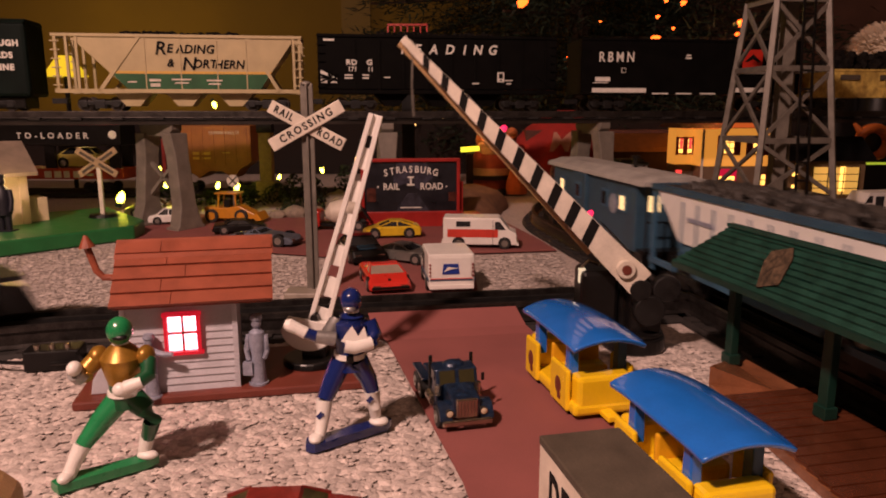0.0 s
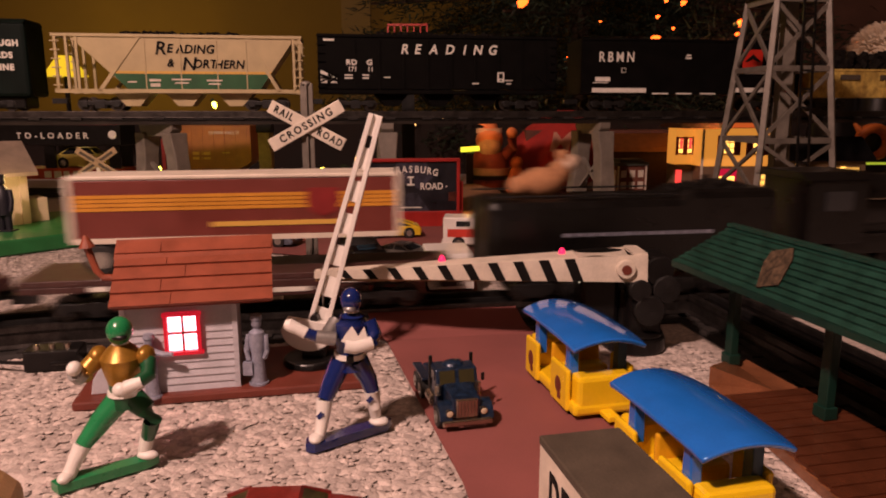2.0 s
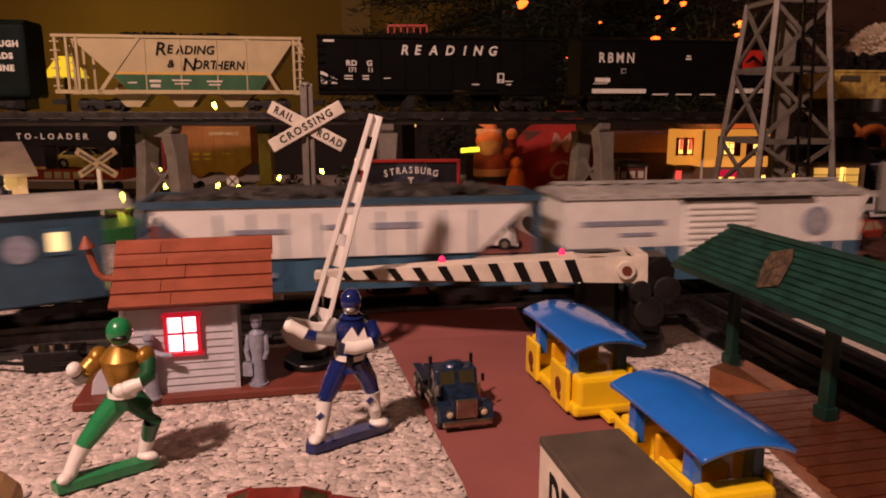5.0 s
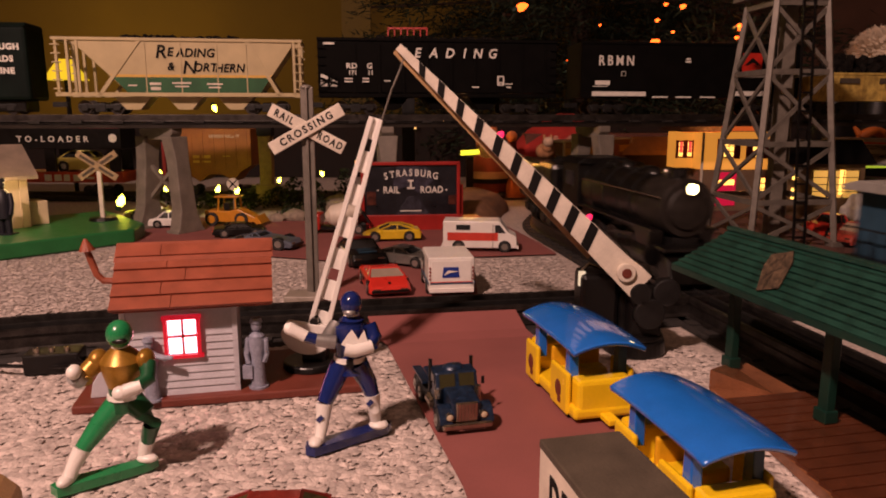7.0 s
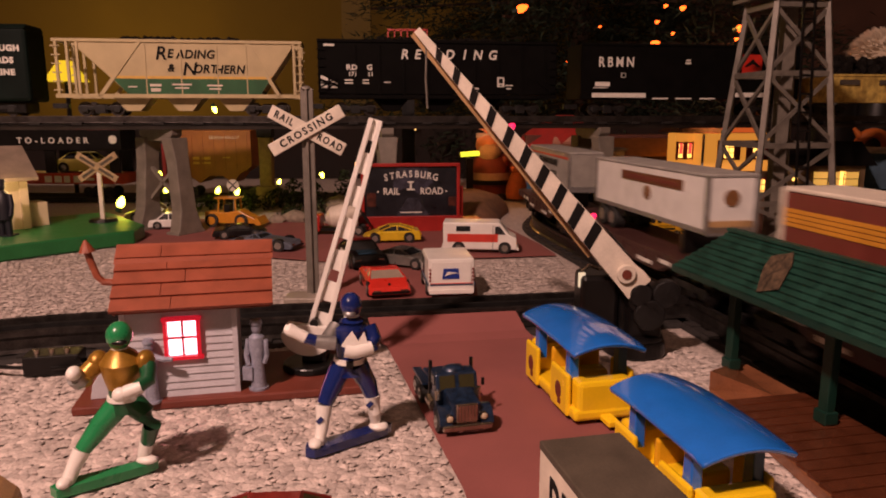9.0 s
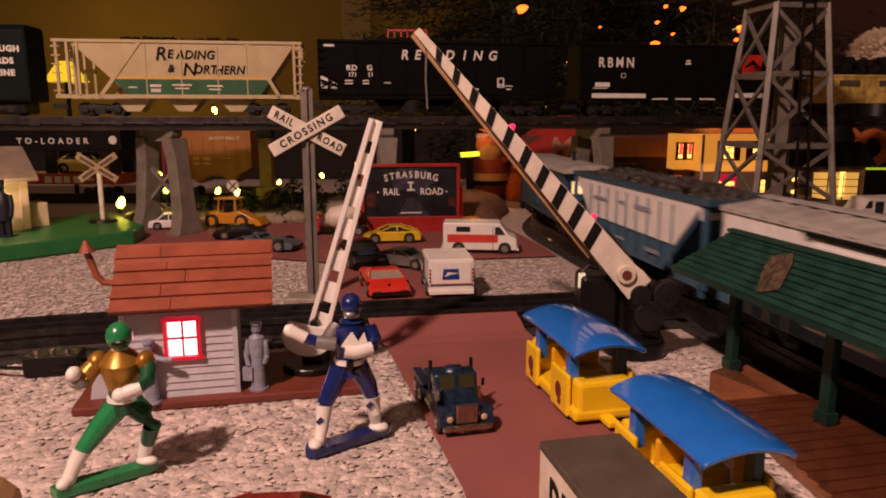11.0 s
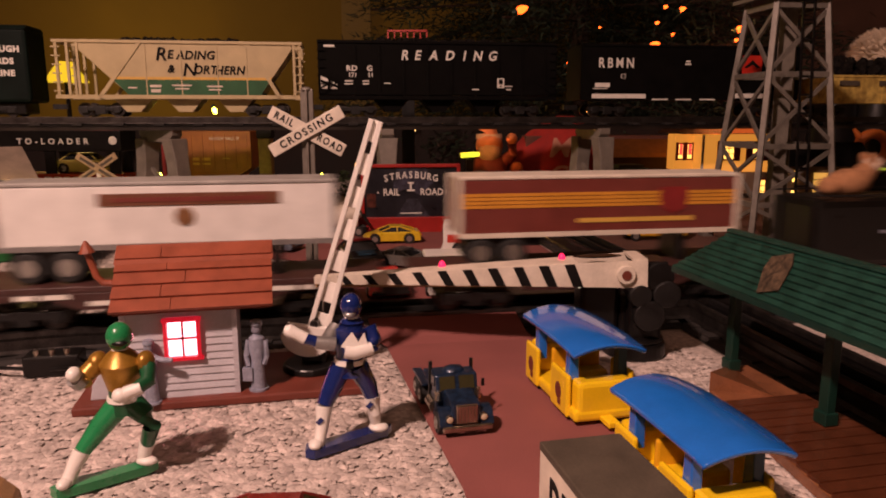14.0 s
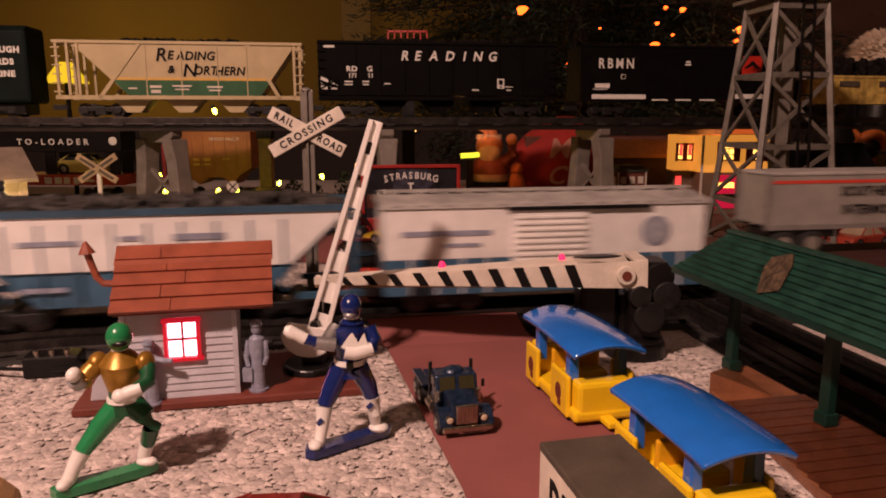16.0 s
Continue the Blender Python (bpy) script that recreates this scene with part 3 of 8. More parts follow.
def locomotive():
    """Origin 0.12 m behind the pilot."""
    lo = thing("steam_locomotive", pose(0, 0, 0), "black steam locomotive with graphite smokebox and lit headlamp", "locomotive")
    part("boiler", Shape().limb([(-0.07, 0, 0.058, 0.0255), (0.0, 0, 0.058, 0.0245), (0.055, 0, 0.0575, 0.0228)], n=28), loco_m, lo, smooth=True)
    part("smokebox", Shape().limb([(0.055, 0, 0.0575, 0.0232), (0.094, 0, 0.0575, 0.0232), (0.097, 0, 0.0575, 0.0215)], n=28), graphite_m, lo, smooth=True)
    part("smokebox_door", Shape().limb([(0.096, 0, 0.0575, 0.018), (0.0995, 0, 0.0575, 0.0155), (0.1015, 0, 0.0575, 0.007)], n=24), graphite_m, lo, smooth=True)
    for x in (-0.045, -0.015, 0.015, 0.04):
        part("boiler_band", Shape().cyl((x, 0, 0.058), (x + 0.002, 0, 0.058), 0.0256 - 0.02 * max(0, x + 0.02) * 1.4, n=28), iron_m, lo)
    part("headlamp", Shape().cyl((0.092, 0, 0.0735), (0.102, 0, 0.0735), 0.0052, n=16), loco_m, lo)
    part("headlamp_lens", Shape().ball((0.1015, 0, 0.0735), (0.0018, 0.0043, 0.0043)), glow("headlamp_glass", (1.0, 0.72, 0.3), 14.0), lo)
    part("chimney", Shape().cyl((0.078, 0, 0.078), (0.078, 0, 0.0875), 0.0068, 0.0075, n=16), loco_m, lo)
    part("sand_dome", Shape().ball((0.03, 0, 0.079), (0.016, 0.010, 0.0075)), loco_m, lo, smooth=True)
    part("steam_dome", Shape().ball((-0.02, 0, 0.081), (0.012, 0.009, 0.007)), loco_m, lo, smooth=True)
    part("bell", Shape().ball((0.058, 0, 0.083), 0.0035), chrome_m, lo, smooth=True)
    part("handrail", Shape().tube([(-0.07, -0.0262, 0.067), (0.095, -0.0235, 0.067)], 0.0006).tube([(-0.07, 0.0262, 0.067), (0.095, 0.0235, 0.067)], 0.0006), chrome_m, lo)
    part("running_board", Shape().box((0.012, 0.0235, 0.041), (0.165, 0.008, 0.002)).box((0.012, -0.0235, 0.041), (0.165, 0.008, 0.002)), loco_m, lo, bev=0.0004)
    cab = Shape().box((-0.094, 0, 0.058), (0.046, 0.056, 0.046)).prism([(-0.031, 0.081), (0.031, 0.081), (0.022, 0.0865), (-0.022, 0.0865)], "x", -0.122, -0.068)
    part("cab", cab, loco_m, lo, bev=0.0008)
    for sy in (-1, 1):
        part("cab_window", Shape().box((-0.094, sy * 0.0282, 0.066), (0.022, 0.0012, 0.014)), glass_m, lo)
        part("cylinder", Shape().cyl((0.062, sy * 0.0225, 0.021), (0.09, sy * 0.0225, 0.021), 0.0085, n=16).box((0.076, sy * 0.021, 0.033), (0.026, 0.012, 0.014)), loco_m, lo, bev=0.0005)
        part("side_rod", Shape().box((-0.02, sy * 0.0225, 0.0125), (0.108, 0.0018, 0.003)), rail_m, lo)
        part("main_rod", Shape().beam((0.066, sy * 0.0245, 0.021), (-0.005, sy * 0.0245, 0.0125), 0.0018, 0.003), rail_m, lo)
        part("valve_gear", Shape().beam((0.06, sy * 0.026, 0.033), (0.012, sy * 0.026, 0.028), 0.0015, 0.0022).beam((0.012, sy * 0.026, 0.034), (0.006, sy * 0.026, 0.013), 0.0015, 0.0022), rail_m, lo)
        for x in (-0.071, -0.037, -0.003, 0.031):
            w = Shape().cyl((0, sy * 0.0145, 0), (0, sy * 0.0185, 0), 0.0155, n=24)
            wh = part("driving_wheel", w, iron_m, lo, m=pose(x, 0, 0.0155))
            DRIVERS.append((wh, x))
            rim = Shape()
            for k in range(24):
                a, b = 2 * math.pi * k / 24, 2 * math.pi * (k + 1) / 24
                rim.beam((math.cos(a) * 0.0147, sy * 0.0187, math.sin(a) * 0.0147), (math.cos(b) * 0.0147, sy * 0.0187, math.sin(b) * 0.0147), 0.0008, 0.0016)
            part("tyre", rim, rail_m, wh)
            sp = Shape()
            for k in range(12):
                a = 2 * math.pi * k / 12
                sp.beam((math.cos(a) * 0.003, sy * 0.0188, math.sin(a) * 0.003), (math.cos(a) * 0.0142, sy * 0.0188, math.sin(a) * 0.0142), 0.0008, 0.0012)
            part("spoke_web", sp, loco_m, wh)
    part("firebox", Shape().box((-0.068, 0, 0.04), (0.05, 0.046, 0.028)), loco_m, lo, bev=0.001)
    part("main_frame", Shape().box((-0.005, 0, 0.026), (0.2, 0.022, 0.018)), iron_m, lo)
    part("pilot", Shape().prism([(0.096, 0.006), (0.12, 0.004), (0.112, 0.022), (0.096, 0.026)], "y", -0.022, 0.022).box((0.104, 0, 0.0285), (0.016, 0.05, 0.003)), loco_m, lo, bev=0.0006)
    bogie(lo, 0.074, wheel=0.0075, base=0.03, name="leading_truck")
    bogie(lo, -0.1, wheel=0.008, base=0.018, name="trailing_truck")
    return lo


def tender():
    te = thing("tender", pose(0, 0, 0), "black locomotive tender with a row of pale rivets", "tender")
    h = 0.105
    part("tank", Shape().prism([(-h, 0.02), (h, 0.02), (h, 0.076), (0.04, 0.076), (0.03, 0.071), (-h, 0.071)], "y", -0.0265, 0.0265), loco_m, te, bev=0.006)
    part("coal_load", rubble(Shape(), 0.035, h - 0.004, 0.022, 0.072, 0.008, 160, 0.0036, 9), coal_m, te)
    part("deck_rail", Shape().tube([(-h, -0.025, 0.0735), (0.03, -0.025, 0.0735)], 0.0007).tube([(-h, 0.025, 0.0735), (0.03, 0.025, 0.0735)], 0.0007), iron_m, te)
    bars = Shape()
    for sy in (-1, 1):
        for k in range(13):
            bars.box((-0.05 + k * 0.0085, sy * 0.0266, 0.047), (0.005, 0.0006, 0.0024))
    part("printed_text", bars, pewter_m, te)
    part("ladder", Shape().box((-h - 0.001, 0.018, 0.045), (0.0015, 0.008, 0.05)), iron_m, te)
    for x in (-0.07, -0.035, 0.035, 0.07):
        bogie(te, x, base=0.017, wheel=0.008)
    return te


def toy_animal():
    an = thing("toy_animal", pose(0, 0, 0), "tan furry toy animal sitting on the tender", "toy")
    fur = M("tan_plush", (0.47, 0.22, 0.10), 0.9, var=0.3, scale=160, bump=0.8, fine=700)
    sh = Shape().ball((-0.062, 0, 0.0805), (0.017, 0.0125, 0.0105)).ball((-0.049, 0, 0.087), (0.008, 0.0075, 0.0085)).ball((-0.078, 0, 0.078), (0.008, 0.009, 0.007))
    part("body", sh, fur, an, smooth=True)
    part("head", Shape().ball((-0.043, 0, 0.093), (0.0085, 0.0070, 0.0065), R=pose(0, 0, 0, 0, -25, 0)), M("pale_plush", (0.60, 0.42, 0.30), 0.9, var=0.2, scale=160, bump=0.8), an, smooth=True)
    for sy in (-1, 1):
        part("ear", Shape().ball((-0.047, sy * 0.0045, 0.0985), (0.003, 0.002, 0.0045)), fur, an, smooth=True)
    return an


TRAIN = [(locomotive(), 0.104, 0.075), (tender(), 0.349, 0.05), (toy_animal(), 0.349, 0.05)]
for look_, name, label, side, roof, mid in (
        ("maroon", "maroon_trailer", "maroon road trailer with gold stripes and pale roof", maroon_m, cream_m, 0.613),
        ("white", "white_trailer", "white road trailer with a brown name board", offwhite_m, roofgrey_m, 0.895),
        ("grey", "grey_trailer", "fluted grey road trailer with a red stripe", greytrailer_m, roofgrey_m, 1.172)):
    TRAIN.append((flatcar(), mid, 0.088))
    TRAIN.append((road_trailer(name, label, side, roof, look_), mid, 0.088))
TRAIN += [(boxcar(), 1.437, 0.078), (coal_hopper(), 1.692, 0.090), (caboose(), 1.958, 0.081)]


KNOTS = [(0.0, -0.462), (0.7, -0.195), (4.2, 1.139), (6.3, 1.948), (6.5, 2.030), (7.0, 2.228), (8.0, 2.638), (8.5, 2.860), (9.0, 3.074), (11.5, 0.0)]


def head_at(t):
    """Way of the locomotive's pilot along the track; the second lap goes a little faster."""
    if t > 11.5:
        return LOOP - 0.195 + 0.381 * (t - 12.14 + 0.029 * (t - 11.5))
    ts, ss = zip(*KNOTS)
    return float(np.interp(t, ts, ss[:-1] + (LOOP - 0.195 - 0.381 * 0.64,)))


# ---- striped crossing gate ----
def striped_gate():
    g = thing("crossing_gate", pose(0.1202, 0.428, 0), "black crossing gate with a striped white arm", "crossing gate")
    part("base", Shape().cyl((0, 0, 0), (0, 0, 0.009), 0.0195, 0.0185, n=30).cyl((0, 0, 0.009), (0, 0, 0.012), 0.0175, n=30), black_m, g, bev=0.0012)
    part("housing", Shape().box((-0.022, 0.014, 0.024), (0.024, 0.026, 0.048)).box((0.002, 0.012, 0.022), (0.024, 0.022, 0.03)), black_m, g, bev=0.003)
    part("post", Shape().box((0.004, 0.0, 0.022), (0.02, 0.02, 0.036)), black_m, g, bev=0.002)
    part("gear", Shape().cyl((0.014, -0.017, 0.041), (0.014, -0.010, 0.041), 0.0085, n=20).cyl((0.004, -0.018, 0.028), (0.004, -0.010, 0.028), 0.0095, n=20).cyl((-0.002, -0.018, 0.0405), (-0.002, -0.010, 0.0405), 0.007, n=20), iron_m, g, bev=0.001)
    part("lantern", Shape().box((-0.033, 0.006, 0.0445), (0.004, 0.003, 0.009)), glow("lantern_glass", (1.0, 0.85, 0.6), 0.5), g)
    part("lantern_bracket", Shape().tube([(-0.033, 0.008, 0.049), (-0.028, 0.010, 0.053), (-0.020, 0.012, 0.050)], 0.0012), chrome_m, g)
    return g


GATE_AT = pose(-0.0117, -0.004, 0.0538)
HUB = pose(0.017, 0, -0.0005)
LEN = 0.204
CHAIN_AT = pose(-LEN + 0.004, 0.0, 0.0035)


def striped_arm(parent):
    arm = Shape()
    root_d, tip_d = 0.026, 0.006
    # hollow arm: front plate, back plate and top plate, tapering to the tip
    def plate(y0, y1, t):
        arm.add([(-0.004, y0 - t, -0.0080), (-LEN, y1 - t, -0.0014), (-LEN, y1 - t, 0.0028), (-0.004, y0 - t, 0.0088),
                 (-0.004, y0 + t, -0.0080), (-LEN, y1 + t, -0.0014), (-LEN, y1 + t, 0.0028), (-0.004, y0 + t, 0.0088)],
                [(0, 1, 2, 3), (4, 7, 6, 5), (0, 4, 5, 1), (1, 5, 6, 2), (2, 6, 7, 3), (3, 7, 4, 0)])
    plate(-root_d / 2, -tip_d / 2, 0.0008)
    front, arm = arm, Shape()
    plate(root_d / 2, tip_d / 2, 0.0008)
    back, arm = arm, Shape()
    arm.add([(-0.045, -root_d / 2 * 0.84, 0.0078), (-LEN, -tip_d / 2, 0.0028), (-LEN, tip_d / 2, 0.0028), (-0.045, root_d / 2 * 0.84, 0.0078),
             (-0.045, -root_d / 2 * 0.84, 0.0066), (-LEN, -tip_d / 2, 0.0018), (-LEN, tip_d / 2, 0.0018), (-0.045, root_d / 2 * 0.84, 0.0066)],
            [(0, 1, 2, 3), (7, 6, 5, 4), (0, 4, 5, 1), (1, 5, 6, 2), (2, 6, 7, 3), (3, 7, 4, 0)])
    a = part("arm", front, cream_m, parent, "white striped gate arm, hollow below")
    part("back_plate", back, cream_m, a)
    part("top_plate", arm, cream_m, a)
    part("root_plate", Shape().box((-0.008, 0, 0.0087), (0.008, root_d, 0.0016)), cream_m, a)
    lo_, hi_ = [(-0.035, 0.0005, -0.0098), (-LEN, -0.0004, -0.0040), (-LEN, 0.0026, -0.0040), (-0.035, 0.0105, -0.0098)], [(-0.035, 0.0005, -0.004), (-LEN, -0.0004, 0.0), (-LEN, 0.0026, 0.0), (-0.035, 0.0105, -0.004)]
    part("arm_lining", Shape().loft([lo_, hi_]), tan_m, a, "tan underside of the gate arm")
    part("top_slot", Shape().ball((-0.031, 0, 0.0096), (0.015, 0.0062, 0.0007), 0, 20, 6), black_m, a)
    for k in range(10):
        x = -0.047 - k * 0.0153
        f = (x + 0.004) / (-LEN + 0.004)
        w = 0.0066 - 0.0018 * f
        def face(xx, up):
            q = (xx + 0.004) / (-LEN + 0.004)
            return (xx, -(root_d / 2 + (tip_d - root_d) / 2 * q) - 0.0011, (0.0087 - 0.0060 * q) if up else (-0.0079 + 0.0066 * q))
        sl = 0.0055 - 0.001 * f
        pts = [face(x + sl, False), face(x + sl - w, False), face(x - w, True), face(x, True)]
        back = [(p[0], p[1] + 0.0008, p[2]) for p in pts]
        part("stripe", Shape().loft([pts, back]), ink_m, a)
    part("hub", Shape().cyl((-0.017, -0.0160, 0.0005), (-0.017, -0.011, 0.0005), 0.0056, n=22), cream_m, a, bev=0.0006)
    part("hub_screw", Shape().cyl((-0.017, -0.0166, 0.0005), (-0.017, -0.0155, 0.0005), 0.0029, n=16), brownbase_m, a)
    for x, z in ((-0.052, 0.0080), (-0.126, 0.0058)):
        part("warning_light", Shape().cyl((x, 0.0045, z - 0.003), (x, 0.0045, z), 0.0026, 0.0022, n=12).ball((x, 0.0045, z + 0.0002), (0.0021, 0.0021, 0.003)), glow("red_bulb", (1.0, 0.02, 0.10), 1.6), a, "small glowing red lamp")
    part("counterweight", Shape().cyl((0.004, -0.012, -0.002), (0.004, 0.012, -0.002), 0.009, n=20).box((0.001, 0, 0.0), (0.016, 0.022, 0.014)), black_m, a, bev=0.001)
    c = part("chain", Shape().tube([(0, 0, 0), (0.0006, 0, -0.012), (0.0002, 0, -0.026), (0.0012, 0, -0.043)], 0.0006), steel_m, a, "thin hanging wire rod")
    return a, c


gate = striped_gate()
gate_arm, gate_chain = striped_arm(gate)


# ---- small white gate with weight ----
def white_gate():
    g = thing("small_crossing_gate", pose(-0.0755, 0.388, 0.0042), "small crossing gate with a raised perforated white arm", "crossing gate")
    part("base", Shape().cyl((0, 0, 0), (0, 0, 0.004), 0.0165, 0.0155, n=28), black_m, g, bev=0.001)
    part("stand", Shape().box((0.002, 0.003, 0.009), (0.014, 0.012, 0.014)), black_m, g, bev=0.001)
    a = Matrix.Rotation(radians(-73.4), 4, "Y")
    # arm along its own +x, lying in the x-z plane and leaning to the right
    L_, m = 0.124, pose(0.004, 0.002, 0.021) @ a
    sh = Shape()
    n, hole = 6, 0.0068
    for k in range(n + 1):
        x0 = 0.0 if k == 0 else 0.0 + k * L_ / (n + 0.6) + hole / 2 - 0.004
        x1 = (k + 1) * L_ / (n + 0.6) - hole / 2 - 0.004 if k < n else L_
        sh.box(((x0 + x1) / 2, 0, 0), (x1 - x0, 0.0012, 0.0105 - 0.0055 * (x0 + x1) / 2 / L_))
    for s in (-1, 1):
        sh.beam((0, -0.0012, s * 0.0050), (L_, -0.0012, s * 0.0025), 0.0036, 0.0027)
    part("arm", sh, white_m, g, m=m, bev=0.0003)
    w = []
    for i in range(19):
        t = math.pi * (1.02 + 0.96 * i / 18)
        w.append((-0.0005 + 0.0155 * math.cos(t), 0.0215 + 0.0135 * math.sin(t)))
    wt = part("counterweight", Shape().prism(w + [(0.013, 0.0245), (-0.012, 0.028)], "y", -0.0055, -0.0015), white_m, g, bev=0.0006)
    part("rivet", Shape().cyl((-0.009, -0.0066, 0.0205), (-0.009, -0.0052, 0.0205), 0.0036, n=18).cyl((0.010, -0.0066, 0.0150), (0.010, -0.0052, 0.0150), 0.0022, n=16), white_m, wt)
    part("pivot", Shape().cyl((0.003, -0.005, 0.027), (0.003, 0.008, 0.027), 0.0024, n=14), black_m, g)


white_gate()


# ---- crossbuck ----
def crossbuck():
    c = thing("crossbuck", pose(-0.1045, 0.553, 0), "grey steel post with white crossed warning boards", "crossing sign")
    part("foot", Shape().box((-0.005, -0.006, 0.003), (0.03, 0.024, 0.006)), M("clear_grey_foot", (0.35, 0.3, 0.25), 0.3, var=0.2), c, bev=0.001)
    post = Shape().box((0.0005, 0, 0.083), (0.0018, 0.0075, 0.166)).box((-0.002, -0.0004, 0.083), (0.0045, 0.0016, 0.166)).box((0.0032, -0.0004, 0.083), (0.0045, 0.0016, 0.166)).ball((0, 0, 0.166), (0.0042, 0.003, 0.002))
    part("post", post, steel_m, c, bev=0.0004)
    for ang, y, words in ((29.0, -0.0058, (("CROSSING", 0.0),)), (-28.0, -0.0032, (("RAIL", -0.0195), ("ROAD", 0.0195)))):
        b = part("board", Shape().box((0, 0, 0), (0.063, 0.0016, 0.0102)), cream_m, c, bev=0.0006, m=pose(0.0005, y, 0.1345, 0, -ang, 0))
        for word, x in words:
            lettering(word, 0.0078, ink_m, b, face_front(x, -0.0009, 0), stretch=0.98 if len(word) > 4 else 0.80, spacing=1.34, bold=0.00022)


crossbuck()


# ---- shanty with lit window ----
def shanty():
    s = thing("watchman_shanty", pose(-0.134, 0.362, 0, 0, 0, 13.0), "grey clapboard watchman's hut with a rust-brown roof", "toy building")
    part("base_plate", Shape().prism([(-0.056, -0.021), (0.09, -0.024), (0.09, 0.045), (-0.056, 0.045)], "z", -0.0005, 0.0042), brownbase_m, s, bev=0.001)
    x0, x1, y0, y1, z0, z1 = -0.0300, 0.0235, -0.0155, 0.022, 0.0042, 0.047
    wx0, wx1, wz0, wz1 = -0.0100, 0.0058, 0.0250, 0.0455
    for k in range(13):
        z = z0 + 0.0039 * (k + 0.5)
        a, b = z - 0.00195, z + 0.00195
        spans = [(x0, x1)] if b <= wz0 + 0.001 or a >= wz1 - 0.001 else [(x0, wx0), (wx1, x1)]
        brd = Shape()
        for p, q in spans:
            brd.add([(p, y0 - 0.0010, a), (q, y0 - 0.0010, a), (q, y0 - 0.0002, b), (p, y0 - 0.0002, b), (p, y0 + 0.0012, a), (q, y0 + 0.0012, a), (q, y0 + 0.0012, b), (p, y0 + 0.0012, b)],
                    [(0, 1, 2, 3), (7, 6, 5, 4), (0, 4, 5, 1), (2, 6, 7, 3), (0, 3, 7, 4), (1, 5, 6, 2)])
        part("clapboard", brd, shedwall_m, s)
    part("corner_board", Shape().box((x0, y0 - 0.0004, 0.0290), (0.0026, 0.0022, 0.0497)).box((x1, y0 - 0.0004, 0.0290), (0.0026, 0.0022, 0.0497)), shedwall_m, s)
    part("side_wall", Shape().box((x0, (y0 + y1) / 2, 0.0290), (0.0015, y1 - y0, 0.0497)).box((x1, (y0 + y1) / 2, 0.0290), (0.0015, y1 - y0, 0.0497)).box(((x0 + x1) / 2, y1, 0.0290), (x1 - x0, 0.0015, 0.0497), 0), shedwall_m, s)
    cx, cz, w, h = (wx0 + wx1) / 2, (wz0 + wz1) / 2, wx1 - wx0, wz1 - wz0
    fr = Shape().box((cx, y0 - 0.0016, wz1), (w + 0.003, 0.0044, 0.0016)).box((cx, y0 - 0.001, wz0), (w + 0.004, 0.004, 0.0018)).box((wx0, y0 - 0.0016, cz), (0.0018, 0.0044, h)).box((wx1, y0 - 0.0016, cz), (0.0018, 0.0044, h))
    # The frame is no lamp; its emission stands in for the window's red halo.
    f = part("window_frame", fr, glow("red_frame_halo_glow", (0.50, 0.006, 0.018), 0.9), s)
    part("glazing_bar", Shape().box((cx, y0 - 0.0006, cz), (0.0009, 0.0015, h)).box((cx, y0 - 0.0006, cz), (w, 0.0015, 0.0009)), redframe_m, f)
    for sx in (-1, 1):
        for sz in (-1, 1):
            part("pane", Shape().box((cx + sx * w / 4, y0 + 0.0004, cz + sz * h / 4), (w / 2 - 0.0012, 0.0006, h / 2 - 0.0012)), windowglow_m, f)
    # roof: board rows that overlap down the slope
    roof = Shape().prism([(-0.0245, 0.0512), (0.006, 0.0780), (0.010, 0.0780), (0.030, 0.0545), (0.027, 0.0505), (0.008, 0.0715), (-0.02, 0.0500)], "x", -0.0330, 0.0425)
    rp = part("roof", roof, brownroof_m, s, bev=0.0006)
    rnd = random.Random(4)
    for r in range(5):
        u0, u1 = r / 5, (r + 1) / 5
        ya, za, yb, zb = -0.0255 + 0.0315 * u0, 0.0522 + 0.0268 * u0, -0.0255 + 0.0315 * u1, 0.0522 + 0.0268 * u1
        cuts = [-0.0340, -0.0340 + 0.077 * rnd.uniform(0.25, 0.75), 0.0435]
        for p, q in zip(cuts, cuts[1:]):
            t = 0.0014
            part("shingle_board", Shape().add([(p + .0001, ya, za), (q - .0002, ya, za), (q - .0002, yb + .001, zb + .0002), (p + .0002, yb + .001, zb + .0002), (p + .0001, ya - t * .7, za + t), (q - .0002, ya - t * .7, za + t), (q - .0002, yb, zb + .0004), (p + .0002, yb, zb + .0004)],
                 [(3, 2, 1, 0), (4, 5, 6, 7), (0, 1, 5, 4), (1, 2, 6, 5), (2, 3, 7, 6), (3, 0, 4, 7)]), brownroof_m, rp)
    part("ridge_board", Shape().prism([(-0.0035, 0.0722), (0.0075, 0.0803), (0.0085, 0.0803), (0.0085, 0.0770)], "x", -0.0345, 0.0440), brownroof_m, rp)
    part("lean_to", Shape().prism([(-0.030, 0.0042), (-0.049, 0.0042), (-0.0475, 0.012), (-0.030, 0.040)], "y", -0.012, 0.02), shedwall_m, s, bev=0.0006)
    pipe = part("stove_pipe", Shape().tube([(-0.034, 0.0, 0.062), (-0.0405, 0, 0.0625), (-0.0435, 0, 0.066), (-0.0470, 0, 0.0785)], 0.0018), brownroof_m, s, smooth=True)
    part("pipe_cap", Shape().cyl((-0.0470, 0, 0.0785), (-0.0475, 0, 0.0845), 0.0040, 0.0008, n=14), brownroof_m, pipe)


shanty()


